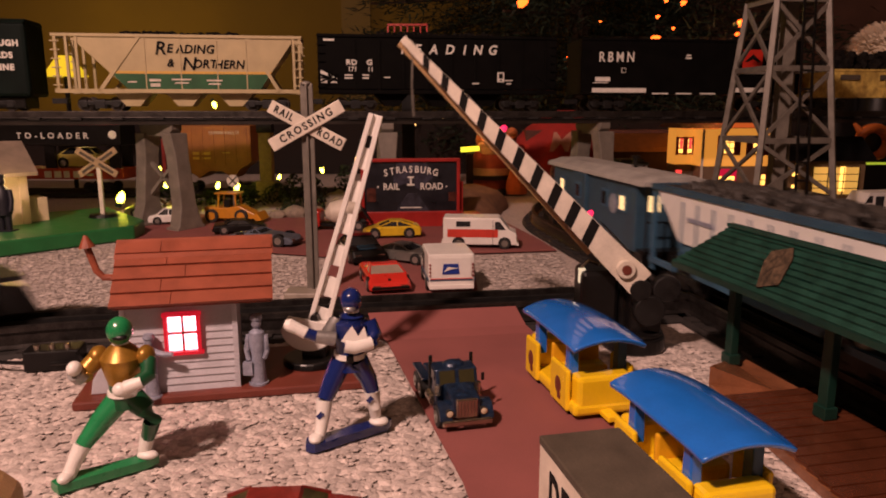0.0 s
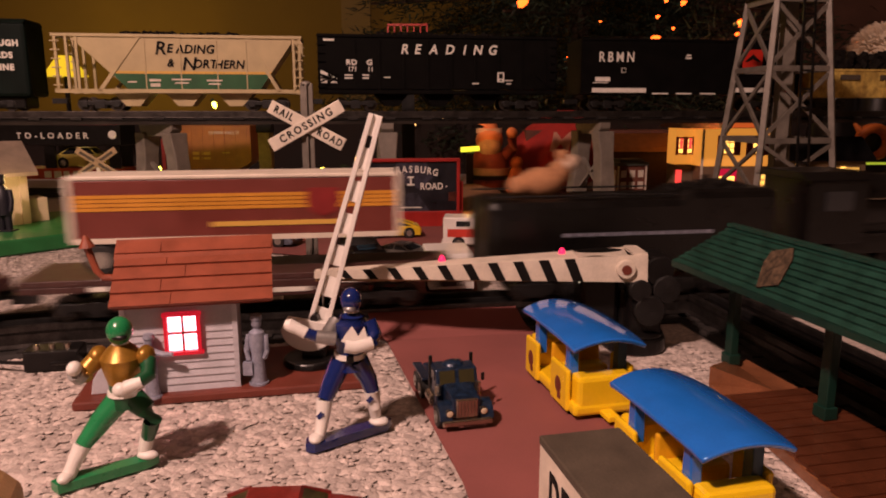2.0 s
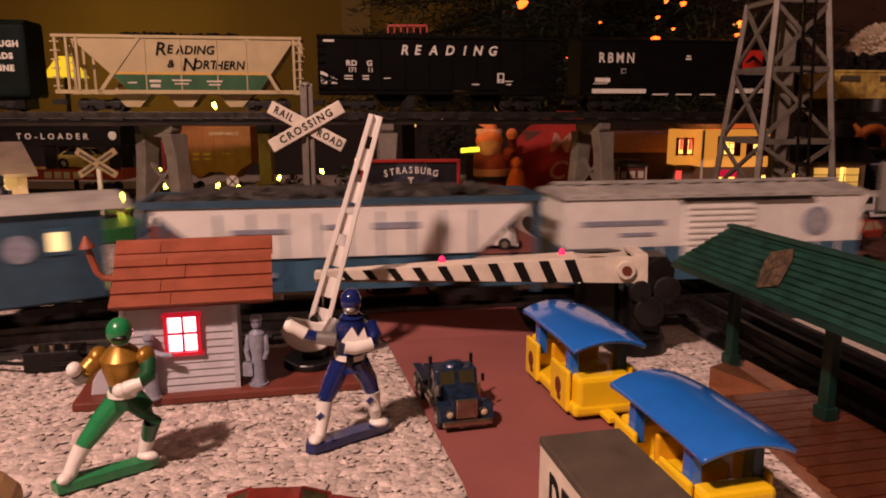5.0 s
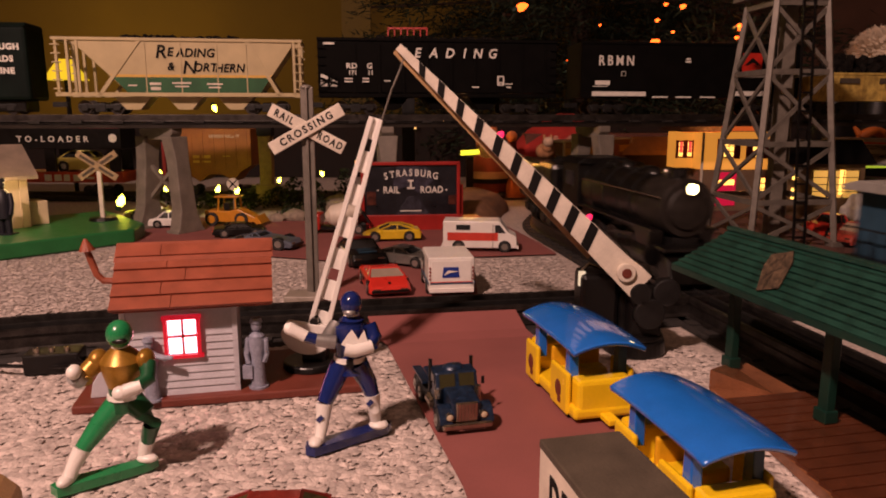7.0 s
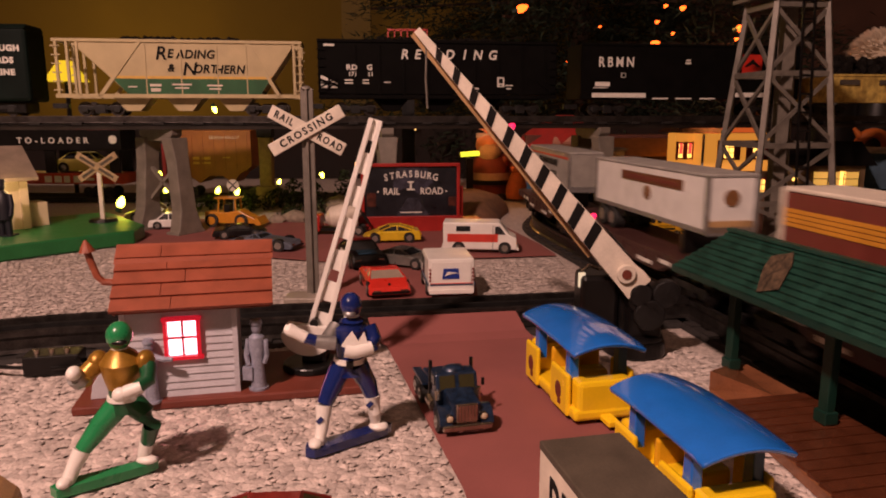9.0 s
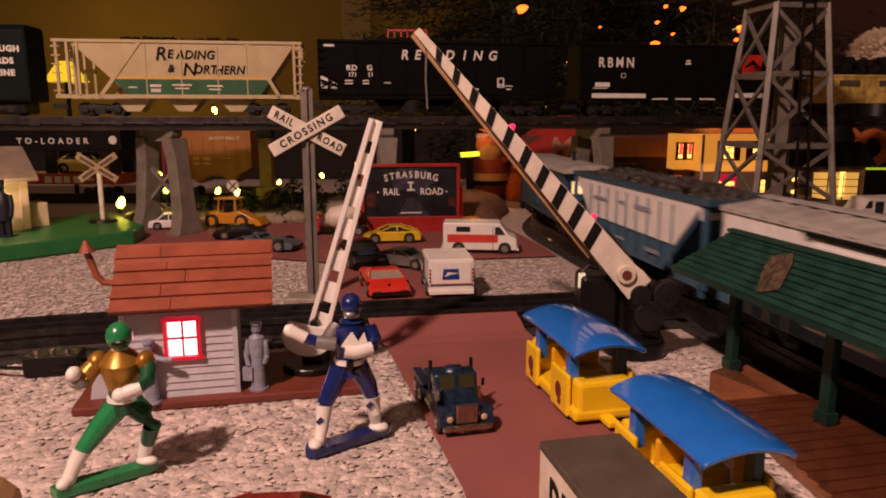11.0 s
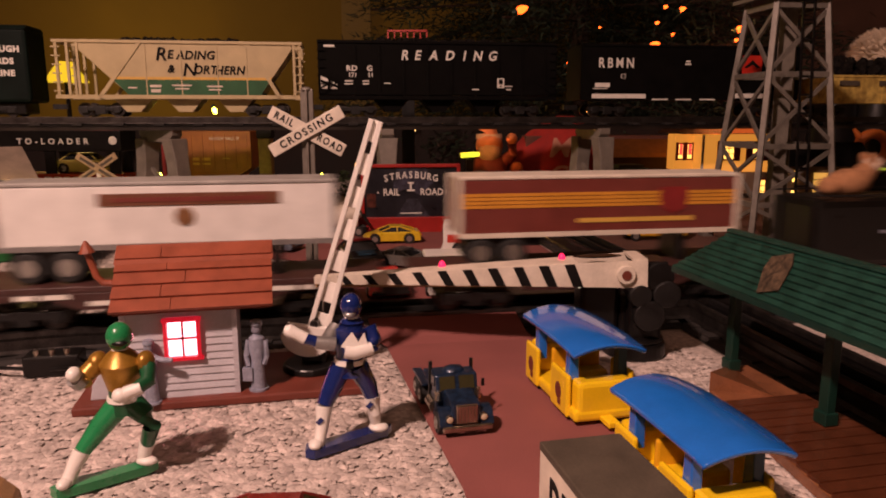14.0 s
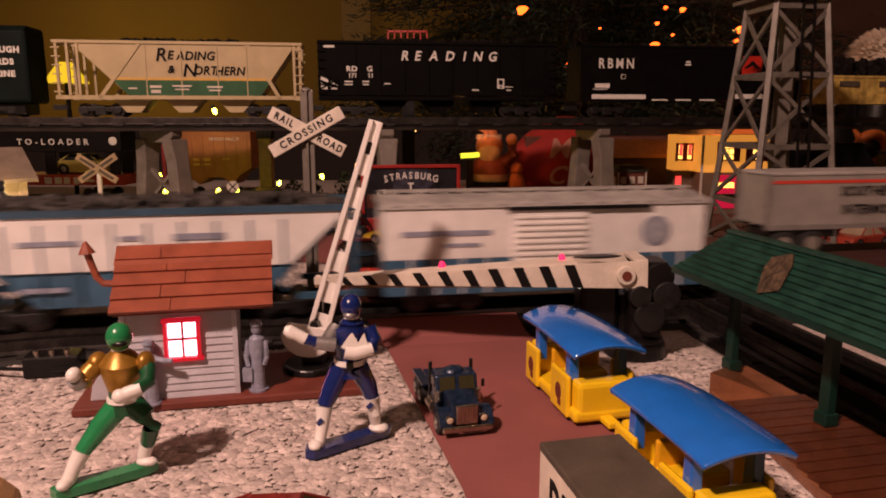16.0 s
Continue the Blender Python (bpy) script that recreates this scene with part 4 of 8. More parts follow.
def small_figure(name, m, label, reach):
    sh = Shape()
    sh.cyl((0, 0, 0), (0, 0, 0.0012), 0.0052, n=16)
    sh.limb([(0, 0, 0.001, 0.0042), (0, 0, 0.009, 0.0036), (0, 0, 0.016, 0.0033), (0, 0, 0.024, 0.0044), (0, 0, 0.0285, 0.0040), (0, 0, 0.0305, 0.0016)], n=12)
    sh.ball((0, 0, 0.0335), (0.0028, 0.0028, 0.0034)).cyl((0, 0, 0.0355), (0, 0, 0.0378), 0.0034, 0.0027, n=12)
    if reach:
        sh.limb([(0.002, 0, 0.0275, 0.0018), (0.0085, -0.001, 0.0262, 0.0016), (0.0135, -0.001, 0.0262, 0.0014)], n=8)
    else:
        sh.limb([(0.0042, 0, 0.027, 0.0016), (0.0052, -0.001, 0.019, 0.0015), (0.004, -0.002, 0.0145, 0.0013)], n=8)
        sh.box((-0.0045, -0.003, 0.0095), (0.005, 0.003, 0.007)).limb([(-0.0042, 0, 0.027, 0.0016), (-0.0055, -0.001, 0.019, 0.0015), (-0.0045, -0.002, 0.0135, 0.0013)], n=8)
    ob = part(name, sh, pewter_m, smooth=True, m=m)
    return tagged(ob, label, "toy figure")


small_figure("small_figure", pose(-0.1470, 0.3385, 0.0036) @ Matrix.Scale(0.88, 4), "pale grey-blue toy watchman reaching to the window", True)
small_figure("small_figure", pose(-0.0975, 0.3555, 0.0042), "pale grey-blue toy watchman standing with a lantern", False)


# ---- the two large figurines ----
def figurine_blue():
    sh = Shape()
    B, W, S, K = 0, 1, 2, 3
    sh.prism([(-0.0195, -0.0115), (0.0150, 0.0115), (0.0180, 0.0095), (0.0165, 0.0045), (-0.0145, -0.0190), (-0.0190, -0.0175)], "z", -0.0005, 0.0036, B)
    # legs with white boots
    sh.limb([(-0.004, 0, 0.037, 0.0055), (-0.0085, -0.004, 0.0275, 0.0047), (-0.0115, -0.008, 0.0205, 0.0036)], B)
    sh.limb([(-0.0115, -0.008, 0.0205, 0.0040), (-0.0122, -0.0100, 0.0125, 0.0031), (-0.0132, -0.012, 0.006, 0.0026), (-0.0140, -0.0135, 0.0036, 0.0030)], W)
    sh.ball((-0.0148, -0.0150, 0.0050), (0.0032, 0.0044, 0.0022), W)
    sh.limb([(0.003, 0, 0.037, 0.0054), (0.0075, 0.001, 0.0280, 0.0044), (0.0095, 0.002, 0.0205, 0.0034)], B)
    sh.limb([(0.0095, 0.002, 0.0210, 0.0039), (0.0105, 0.002, 0.0125, 0.0030), (0.0108, 0.0045, 0.006, 0.0026)], W)
    sh.ball((0.0122, 0.0035, 0.0050), (0.0048, 0.0042, 0.0022), W)
    for x, y, z in ((-0.0128, -0.0128, 0.0150), (0.0088, -0.0018, 0.0180)):
        sh.box((x, y, z), (0.0022, 0.0008, 0.0032), B, pose(0, 0, 0, 0, 45, 0))
    # belt, trunk, arms, head
    sh.limb([(-0.0005, 0, 0.033, 0.0072), (-0.0005, 0, 0.0385, 0.0068), (-0.0002, 0, 0.043, 0.0064), (0.0005, 0, 0.050, 0.0080), (0.001, 0, 0.0555, 0.0084), (0.001, 0, 0.0585, 0.0058), (0.001, 0, 0.0605, 0.0034)], B, 14)
    sh.limb([(-0.0005, 0, 0.0388, 0.0074), (-0.0004, 0, 0.0412, 0.0073)], W, 16)
    sh.box((0.0008, -0.0078, 0.0400), (0.0032, 0.0016, 0.0030), K)
    sh.add([(-0.0030, -0.0086, 0.049), (0.001, -0.0096, 0.0475), (0.0095, -0.0080, 0.0490), (0.0075, -0.0076, 0.0555), (0.0050, -0.0090, 0.0515), (0.0022, -0.0090, 0.0562), (0.0, -0.0092, 0.0535)], [(0, 1, 2, 3, 4, 5, 6)], W)
    sh.limb([(0.001, 0, 0.0598, 0.0036), (0.001, 0, 0.0618, 0.0034)], W)
    sh.ball((0.001, -0.001, 0.0662), (0.0050, 0.0056, 0.0058), B, 16, 10)
    sh.ball((0.0008, -0.0048, 0.0630), (0.0030, 0.0022, 0.0016), S)
    sh.limb([(0.0085, 0, 0.0555, 0.0040), (0.0115, -0.002, 0.0500, 0.0037), (0.0105, -0.0055, 0.0475, 0.0031)], B)
    sh.limb([(0.0105, -0.006, 0.0475, 0.0032), (0.003, -0.0095, 0.0462, 0.0030), (-0.001, -0.010, 0.0470, 0.0028)], W)
    sh.limb([(-0.006, 0, 0.0555, 0.0038), (-0.0095, -0.005, 0.0510, 0.0034), (-0.0095, -0.0075, 0.0500, 0.0034)], S)
    sh.limb([(-0.0055, -0.008, 0.0500, 0.0032), (-0.0140, -0.0095, 0.0515, 0.0030)], S)
    sh.limb([(-0.0130, -0.0095, 0.0515, 0.0026), (-0.0185, -0.0105, 0.0535, 0.0026)], B)
    sh.limb([(-0.0185, -0.0105, 0.0535, 0.0028), (-0.0225, -0.011, 0.0560, 0.0026), (-0.0255, -0.0112, 0.0575, 0.0030), (-0.0275, -0.0112, 0.0580, 0.0018)], W)
    return tagged(part("blue_figurine", sh, [blue_m, white_m, silver_m, black_m], smooth=True, m=pose(-0.0415, 0.303, 0.0008) @ Matrix.Scale(0.962, 4)), "glossy blue and white plastic figurine on a blue base", "toy figure")


def figurine_green():
    sh = Shape()
    G_, W, Y, K, D_ = 0, 1, 2, 3, 4
    sh.prism([(-0.026, -0.0185), (-0.021, -0.0225), (0.0075, -0.0005), (0.0105, 0.0045), (0.0075, 0.0075), (-0.0225, -0.0125)], "z", -0.0005, 0.0036, G_)
    sh.limb([(-0.002, 0, 0.0330, 0.0056), (-0.0090, -0.005, 0.0245, 0.0048), (-0.0150, -0.011, 0.0158, 0.0034)], G_)
    sh.limb([(-0.0150, -0.011, 0.0160, 0.0038), (-0.0178, -0.014, 0.0095, 0.0030), (-0.0195, -0.016, 0.0045, 0.0030), (-0.0198, -0.0165, 0.0030, 0.0034)], W)
    sh.ball((-0.0198, -0.018, 0.0050), (0.0030, 0.0046, 0.0024), W)
    sh.limb([(0.003, 0, 0.0330, 0.0055), (0.0090, -0.001, 0.0280, 0.0046), (0.0115, -0.001, 0.0230, 0.0040), (0.0070, 0.003, 0.0130, 0.0031)], D_)
    sh.limb([(0.0070, 0.003, 0.0135, 0.0033), (0.0048, 0.003, 0.0060, 0.0027)], W)
    sh.ball((0.0068, 0.0015, 0.0052), (0.0048, 0.0030, 0.0020), W)
    sh.limb([(0, 0, 0.0295, 0.0066), (0, 0, 0.0360, 0.0062), (0.0, 0, 0.0420, 0.0064)], D_, 14)
    sh.limb([(0, 0, 0.0352, 0.0072), (0, 0, 0.0372, 0.0070)], W, 14)
    sh.limb([(0.0, 0, 0.0405, 0.0064), (0, 0, 0.046, 0.0080), (0, 0, 0.0520, 0.0090), (0, 0, 0.0555, 0.0065), (0, 0, 0.0580, 0.0036)], Y, 16)
    sh.ball((-0.0105, 0.001, 0.0515), (0.0042, 0.0052, 0.0050), Y).ball((0.0100, 0.001, 0.0520), (0.0038, 0.0050, 0.0048), Y)
    sh.limb([(0, 0, 0.0565, 0.0038), (0, 0, 0.0590, 0.0034)], W)
    sh.ball((0.0005, -0.001, 0.0640), (0.0054, 0.0058, 0.0062), G_, 16, 10)
    sh.ball((0.0020, -0.0052, 0.0622), (0.0036, 0.0018, 0.0014), K)
    sh.limb([(-0.0110, 0, 0.0505, 0.0042), (-0.0150, -0.004, 0.0465, 0.0040), (-0.0135, -0.0065, 0.0445, 0.0034)], Y)
    sh.limb([(-0.0155, -0.0055, 0.0450, 0.0040), (-0.0165, -0.0085, 0.0478, 0.0036)], 5)
    sh.ball((-0.0160, -0.0095, 0.0500), (0.0030, 0.0036, 0.0032), W)
    sh.limb([(0.0110, 0, 0.0505, 0.0036), (0.0130, -0.005, 0.0455, 0.0034), (0.0090, -0.0095, 0.0428, 0.0030)], D_)
    sh.limb([(0.0115, -0.0085, 0.0438, 0.0028), (0.0055, -0.0110, 0.0420, 0.0030)], W)
    sh.ball((0.0035, -0.0112, 0.0412), (0.0034, 0.0030, 0.0032), W)
    return tagged(part("green_figurine", sh, [green_m, white_m, gold_m, black_m, M("deep_green_plastic", (0.012, 0.09, 0.035), 0.3, var=0.15), silver_m], smooth=True, m=pose(-0.1295, 0.272, 0.0008) @ Matrix.Scale(0.93, 4)), "green and gold plastic figurine in fighting stance", "toy figure")


figurine_blue()
figurine_green()


# ---- yellow carts with blue canopies ----
def canopy_cart(m, label):
    c = thing("toy_cart", m, label, "toy cart", "yellow carts with blue canopies")
    # local x runs along the cart towards the viewer, z up; 0.066 long, 0.036 wide
    L2, W2 = 0.034, 0.0165
    part("tub", Shape().box((0, 0, 0.0055), (2 * L2, 2 * W2, 0.006)), yellow_m, c, bev=0.0018)
    for sx, h in ((-1, 0.020), (0.05, 0.013), (1, 0.0175)):
        part("seat", Shape().box((sx * (L2 - 0.006), 0, 0.0045 + h / 2), (0.011, 2 * W2 - 0.004, h)), yellow_m, c, bev=0.0022)
    for sy in (-1, 1):
        for x, w, h in ((-0.023, 0.018, 0.0215), (0.016, 0.022, 0.0215)):
            pn = part("side_panel", Shape().box((x, sy * W2, h / 2 + 0.0025), (w, 0.0026, h)), yellow_m, c, bev=0.0022)
            part("sticker", Shape().ball((x, sy * (W2 + 0.0012), 0.013), (0.0042, 0.0006, 0.0046), 0, 10, 6).box((x + 0.002, sy * (W2 + 0.0014), 0.008), (0.003, 0.0008, 0.003)), brownbase_m, pn)
    part("backrest", Shape().box((-0.004, 0, 0.020), (0.0028, 2 * W2 - 0.006, 0.016)), amber_m, c, bev=0.0012)
    for x in (-0.021, 0.021):
        for sy in (-1, 1):
            # Posts on the +y side get a darker blue: their shade is painted in.
            part("canopy_post", Shape().prism([(x - 0.0032, 0.017), (x + 0.0032, 0.017), (x + 0.0026, 0.0385), (x - 0.0026, 0.0385)], "y", sy * 0.0128 - 0.0024, sy * 0.0128 + 0.0024), canopy_m if sy < 0 else M("shaded_blue_post", (0.012, 0.06, 0.12), 0.35), c, bev=0.0006)
    # arched roof, bowed across and along
    n, k, top, bot = 15, 13, [], []
    for i in range(n):
        u = -1 + 2 * i / (n - 1)
        row_t, row_b = [], []
        for j in range(k):
            w = -1 + 2 * j / (k - 1)
            x, y = 0.0375 * u * (1 - 0.03 * w * w), 0.0195 * w * (1 - 0.03 * u * u)
            z = 0.0436 - 0.0046 * w * w - 0.0016 * abs(u) ** 3
            row_t.append((x, y, z))
            row_b.append((x * 0.97, y * 0.97, z - 0.0024))
        top.append(row_t)
        bot.append(row_b)
    vs, fs = [p for r in top for p in r] + [p for r in bot for p in r], []
    o = n * k
    for i in range(n - 1):
        for j in range(k - 1):
            a, b, cc, d = i * k + j, i * k + j + 1, (i + 1) * k + j + 1, (i + 1) * k + j
            fs += [(a, b, cc, d), (o + d, o + cc, o + b, o + a)]
    rim = [(0, j) for j in range(k)] + [(i, k - 1) for i in range(1, n)] + [(n - 1, j) for j in range(k - 2, -1, -1)] + [(i, 0) for i in range(n - 2, 0, -1)]
    for (a, b), (d, e) in zip(rim, rim[1:] + rim[:1]):
        fs.append((a * k + b, d * k + e, o + d * k + e, o + a * k + b))
    cp = part("canopy", Shape().add(vs, fs), canopy_m, c, bev=0.0008, smooth=True)
    part("coupling", Shape().box((L2 + 0.004, 0, 0.004), (0.010, 0.006, 0.003)), yellow_m, c, bev=0.0006)
    for x in (-0.02, 0.02):
        part("wheel", Shape().cyl((x, -W2 + 0.001, 0.0036), (x, -W2 + 0.004, 0.0036), 0.0044, n=16).cyl((x, W2 - 0.004, 0.0036), (x, W2 - 0.001, 0.0036), 0.0044, n=16), tyre_m, c)
    return c


canopy_cart(pose(0.0702, 0.350, 0.001, 0, 0, -76.8) @ Matrix.Scale(0.986, 4), "yellow plastic toy cart with a glossy blue canopy")
canopy_cart(pose(0.0933, 0.2473, 0.001, 0, 0, -77.2) @ Matrix.Scale(0.942, 4), "yellow plastic toy cart with blue canopy on the road edge")


# ---- open carton at the near edge ----
def carton():
    c = thing("carton", pose(0.0545, 0.187, 0, 0, 0, -77.5), "dark-topped white cardboard box with black letters", "box")
    part("top", Shape().box((0, 0, 0.0385), (0.0755, 0.0292, 0.003)), boxtop_m, c, bev=0.0006)
    part("side", Shape().box((0, 0, 0.0187), (0.075, 0.0287, 0.0375)), cream_m, c, bev=0.0006)
    lettering("DEN", 0.020, ink_m, c, pose(-0.014, -0.0146, 0.0245, 90, 0, 0), stretch=0.62, spacing=1.15, bold=0.0005)
    return c


carton()


# ---- station platform with green roof ----
platform_m = M("dark_platform_brown", (0.27, 0.105, 0.048), 0.2, var=0.3, scale=60, bump=0.2)


def platform():
    p = thing("station_platform", pose(0.1670, 0.352, 0, 0, 0, -78.0), "brown station platform with a dark green shingled roof", "toy building")
    # local x towards the viewer along the platform
    edge = lambda x: -0.0267 - 0.148 * (x + 0.0056)
    part("floor_board", Shape().prism([(-0.035, 0.006), (-0.0056, -0.0267), (0.135, edge(0.135)), (0.135, 0.016), (-0.035, 0.016)], "z", -0.0005, 0.0055), platform_m, p, bev=0.0008)
    part("ramp", Shape().add([(-0.0056, -0.0267, 0.0045), (0.0116, -0.0007, 0.0045), (-0.034, 0.004, 0.0045), (-0.0056, -0.0267, 0.0150), (0.0116, -0.0007, 0.0062), (-0.034, 0.004, 0.0062)], [(0, 2, 1), (3, 4, 5), (0, 1, 4, 3), (1, 2, 5, 4), (2, 0, 3, 5)]), platform_m, p)
    pm = M("varnished_plank", (0.12, 0.037, 0.017), 0.2, var=0.35, scale=70, bump=0.3, coat=0.3)
    for k in range(14):
        x = 0.016 + k * 0.0080
        part("plank", Shape().box((x, (edge(x) + 0.016) / 2, 0.0060), (0.0070, 0.0155 - edge(x), 0.0014)), pm, p)
    for x in (-0.027, 0.046, 0.115):
        post = part("post", Shape().box((x, 0, 0.0345), (0.0060, 0.0046, 0.060)).box((x, 0, 0.01), (0.008, 0.007, 0.006)), dgreen_m, p, bev=0.0005)
        part("brace", Shape().beam((x, 0, 0.052), (x, -0.014, 0.064), 0.003, 0.003).beam((x, 0, 0.052), (x, 0.010, 0.064), 0.003, 0.003), dgreen_m, post)
    # gabled roof, its end a little raked; it reaches further over the near edge
    x0, x1, ya_, yb_, ym, ze, zr = -0.050, 0.15, -0.026, 0.013, -0.0055, 0.0615, 0.0845
    roof = Shape().add([(x0, ya_, ze), (x1, ya_, ze), (x1, yb_, ze), (x0, yb_, ze), (x0 + 0.022, ym, zr), (x1, ym, zr)],
                       [(3, 2, 1, 0), (0, 1, 5, 4), (2, 3, 4, 5), (0, 4, 3), (1, 2, 5)])
    r = part("roof", roof, roofgreen_m, p)
    for row in range(9):
        u0, u1 = row / 9, (row + 1) / 9
        for edge in (ya_ - 0.0005, yb_ + 0.0005):
            xs, xe = x0 + 0.022 * u0, x0 + 0.022 * u1
            ya, za, yb, zb = edge + (ym - edge) * u0, ze + 0.0014 + (zr - ze) * u0, edge + (ym - edge) * u1, ze + 0.0004 + (zr - ze) * u1
            rnd = random.Random(row)
            cut = xe + 0.001
            while cut < x1 and edge < 0:
                nxt = cut + 0.0125
                part("shingle", Shape().add([(cut, ya, za), (nxt - 0.0004, ya, za), (nxt - 0.0004, yb, zb), (cut, yb, zb), (cut, ya, za - .0012), (nxt - 0.0004, ya, za - .0012)], [(0, 1, 2, 3), (0, 4, 5, 1)]), roofgreen_m, r)
                cut = nxt
            part("shingle_course", Shape().add([(xs, ya, za - .0001), (x1, ya, za - .0001), (x1, yb, zb - .0001), (xe, yb, zb - .0001), (xs, ya, za - .001), (x1, ya, za - .001)], [(0, 1, 2, 3), (0, 4, 5, 1)]), roofgreen_m, r)
    part("ridge_cap", Shape().beam((x0 + 0.021, ym, zr + 0.0012), (x1, ym, zr + 0.0012), 0.004, 0.0018), roofgreen_m, r)
    part("fascia", Shape().box(((x0 + x1) / 2, ya_, ze - 0.0008), (x1 - x0, 0.0016, 0.003)).box((x0, (ya_ + yb_) / 2, ze - 0.0008), (0.0016, yb_ - ya_, 0.003)), dgreen_m, r)
    # Not a badge: coppery patch painted on for the house lights' reflection.
    part("emblem", Shape().prism([(-0.006, -0.011), (0.006, -0.011), (0.008, 0.004), (0.006, 0.011), (-0.006, 0.011), (-0.008, 0.004)], "z", 0, 0.0004), M("painted_house_light_reflection", (0.13, 0.085, 0.048), 0.6, var=0.8, scale=330), r, m=pose(0.0250, -0.0170, 0.0740, 48, 0, 0) @ pose(0, 0, 0, 0, 0, 24))
    return p


platform()


# ---- elevated line ----
DECK = 8.5
DX, DY = math.cos(radians(DECK)), math.sin(radians(DECK))


def deck_pose(u, z=0.1445, off=0.0):
    """u metres along the elevated line from straight ahead."""
    return pose(u * DX - off * DY, 0.945 + u * DY + off * DX, z, 0, 0, DECK)


def elevated_line():
    d = thing("elevated_track", deck_pose(0, 0), "dark elevated toy track on grey trestles", "track")
    part("girder", Shape().box((0, 0.024, 0.1315), (2.6, 0.004, 0.006)).box((0, -0.024, 0.1315), (2.6, 0.004, 0.006)), M("worn_girder", (0.035, 0.026, 0.02), 0.4, metal=0.4, var=0.4, scale=30), d)
    part("deck", Shape().box((0, 0, 0.1335), (2.6, 0.052, 0.0025)), tie_m, d)
    for y in (-0.016, 0, 0.016):
        part("rail", Shape().box((0, y, 0.1405), (2.6, 0.0028, 0.008)).box((0, y, 0.1365), (2.6, 0.007, 0.0015)), rail_m if y else iron_m, d, bev=0.0004)
    me = mesh_of("tie", Shape().box((0, 0, 0.1355), (0.012, 0.056, 0.003)), tie_m)
    for k in range(56):
        ob = new("tie", me)
        ob.parent = d
        ob.matrix_basis = pose(-1.28 + k * 0.0465, 0, 0)


elevated_line()


def trestle(u, turn=0):
    b = thing("trestle_bent", deck_pose(u, 0) @ pose(0, 0, 0, 0, 0, turn), "grey moulded trestle bent under the elevated track", "trestle", "bents of the elevated track")
    cap = Shape().prism([(-0.030, 0.1295), (0.030, 0.1295), (0.030, 0.122), (0.022, 0.114), (-0.022, 0.114), (-0.030, 0.122)], "x", -0.008, 0.008)
    part("cap", cap, trestle_m, b, bev=0.001)
    for sy in (-1, 1):
        leg = Shape().loft([[(sx * 0.0165 * k + 0, sy * (0.036 - 0.012 * f) + wy * 0.009, z) for sx, wy in ((-1, -1), (1, -1), (1, 1), (-1, 1))] for k, f, z in ((1.35, 0, 0.0), (1.1, 0.03, 0.006), (0.72, 0.2, 0.03), (0.62, 0.7, 0.09), (0.78, 1, 0.118))])
        part("leg", leg, trestle_m, b, bev=0.0012)
        part("foot", Shape().box((0, sy * 0.034, 0.002), (0.042, 0.022, 0.004)), trestle_m, b, bev=0.001)
    part("cross_brace", Shape().beam((0, -0.026, 0.04), (0, 0.026, 0.085), 0.005, 0.004).beam((0, 0.026, 0.04), (0, -0.026, 0.085), 0.005, 0.004), trestle_m, b)


for u, turn in ((-0.86, 0), (-0.355, 52), (-0.075, 0), (0.205, 14), (0.80, 0), (1.1, 0)):
    trestle(u, turn)


def upper_bogie(car, x):
    bogie(car, x)


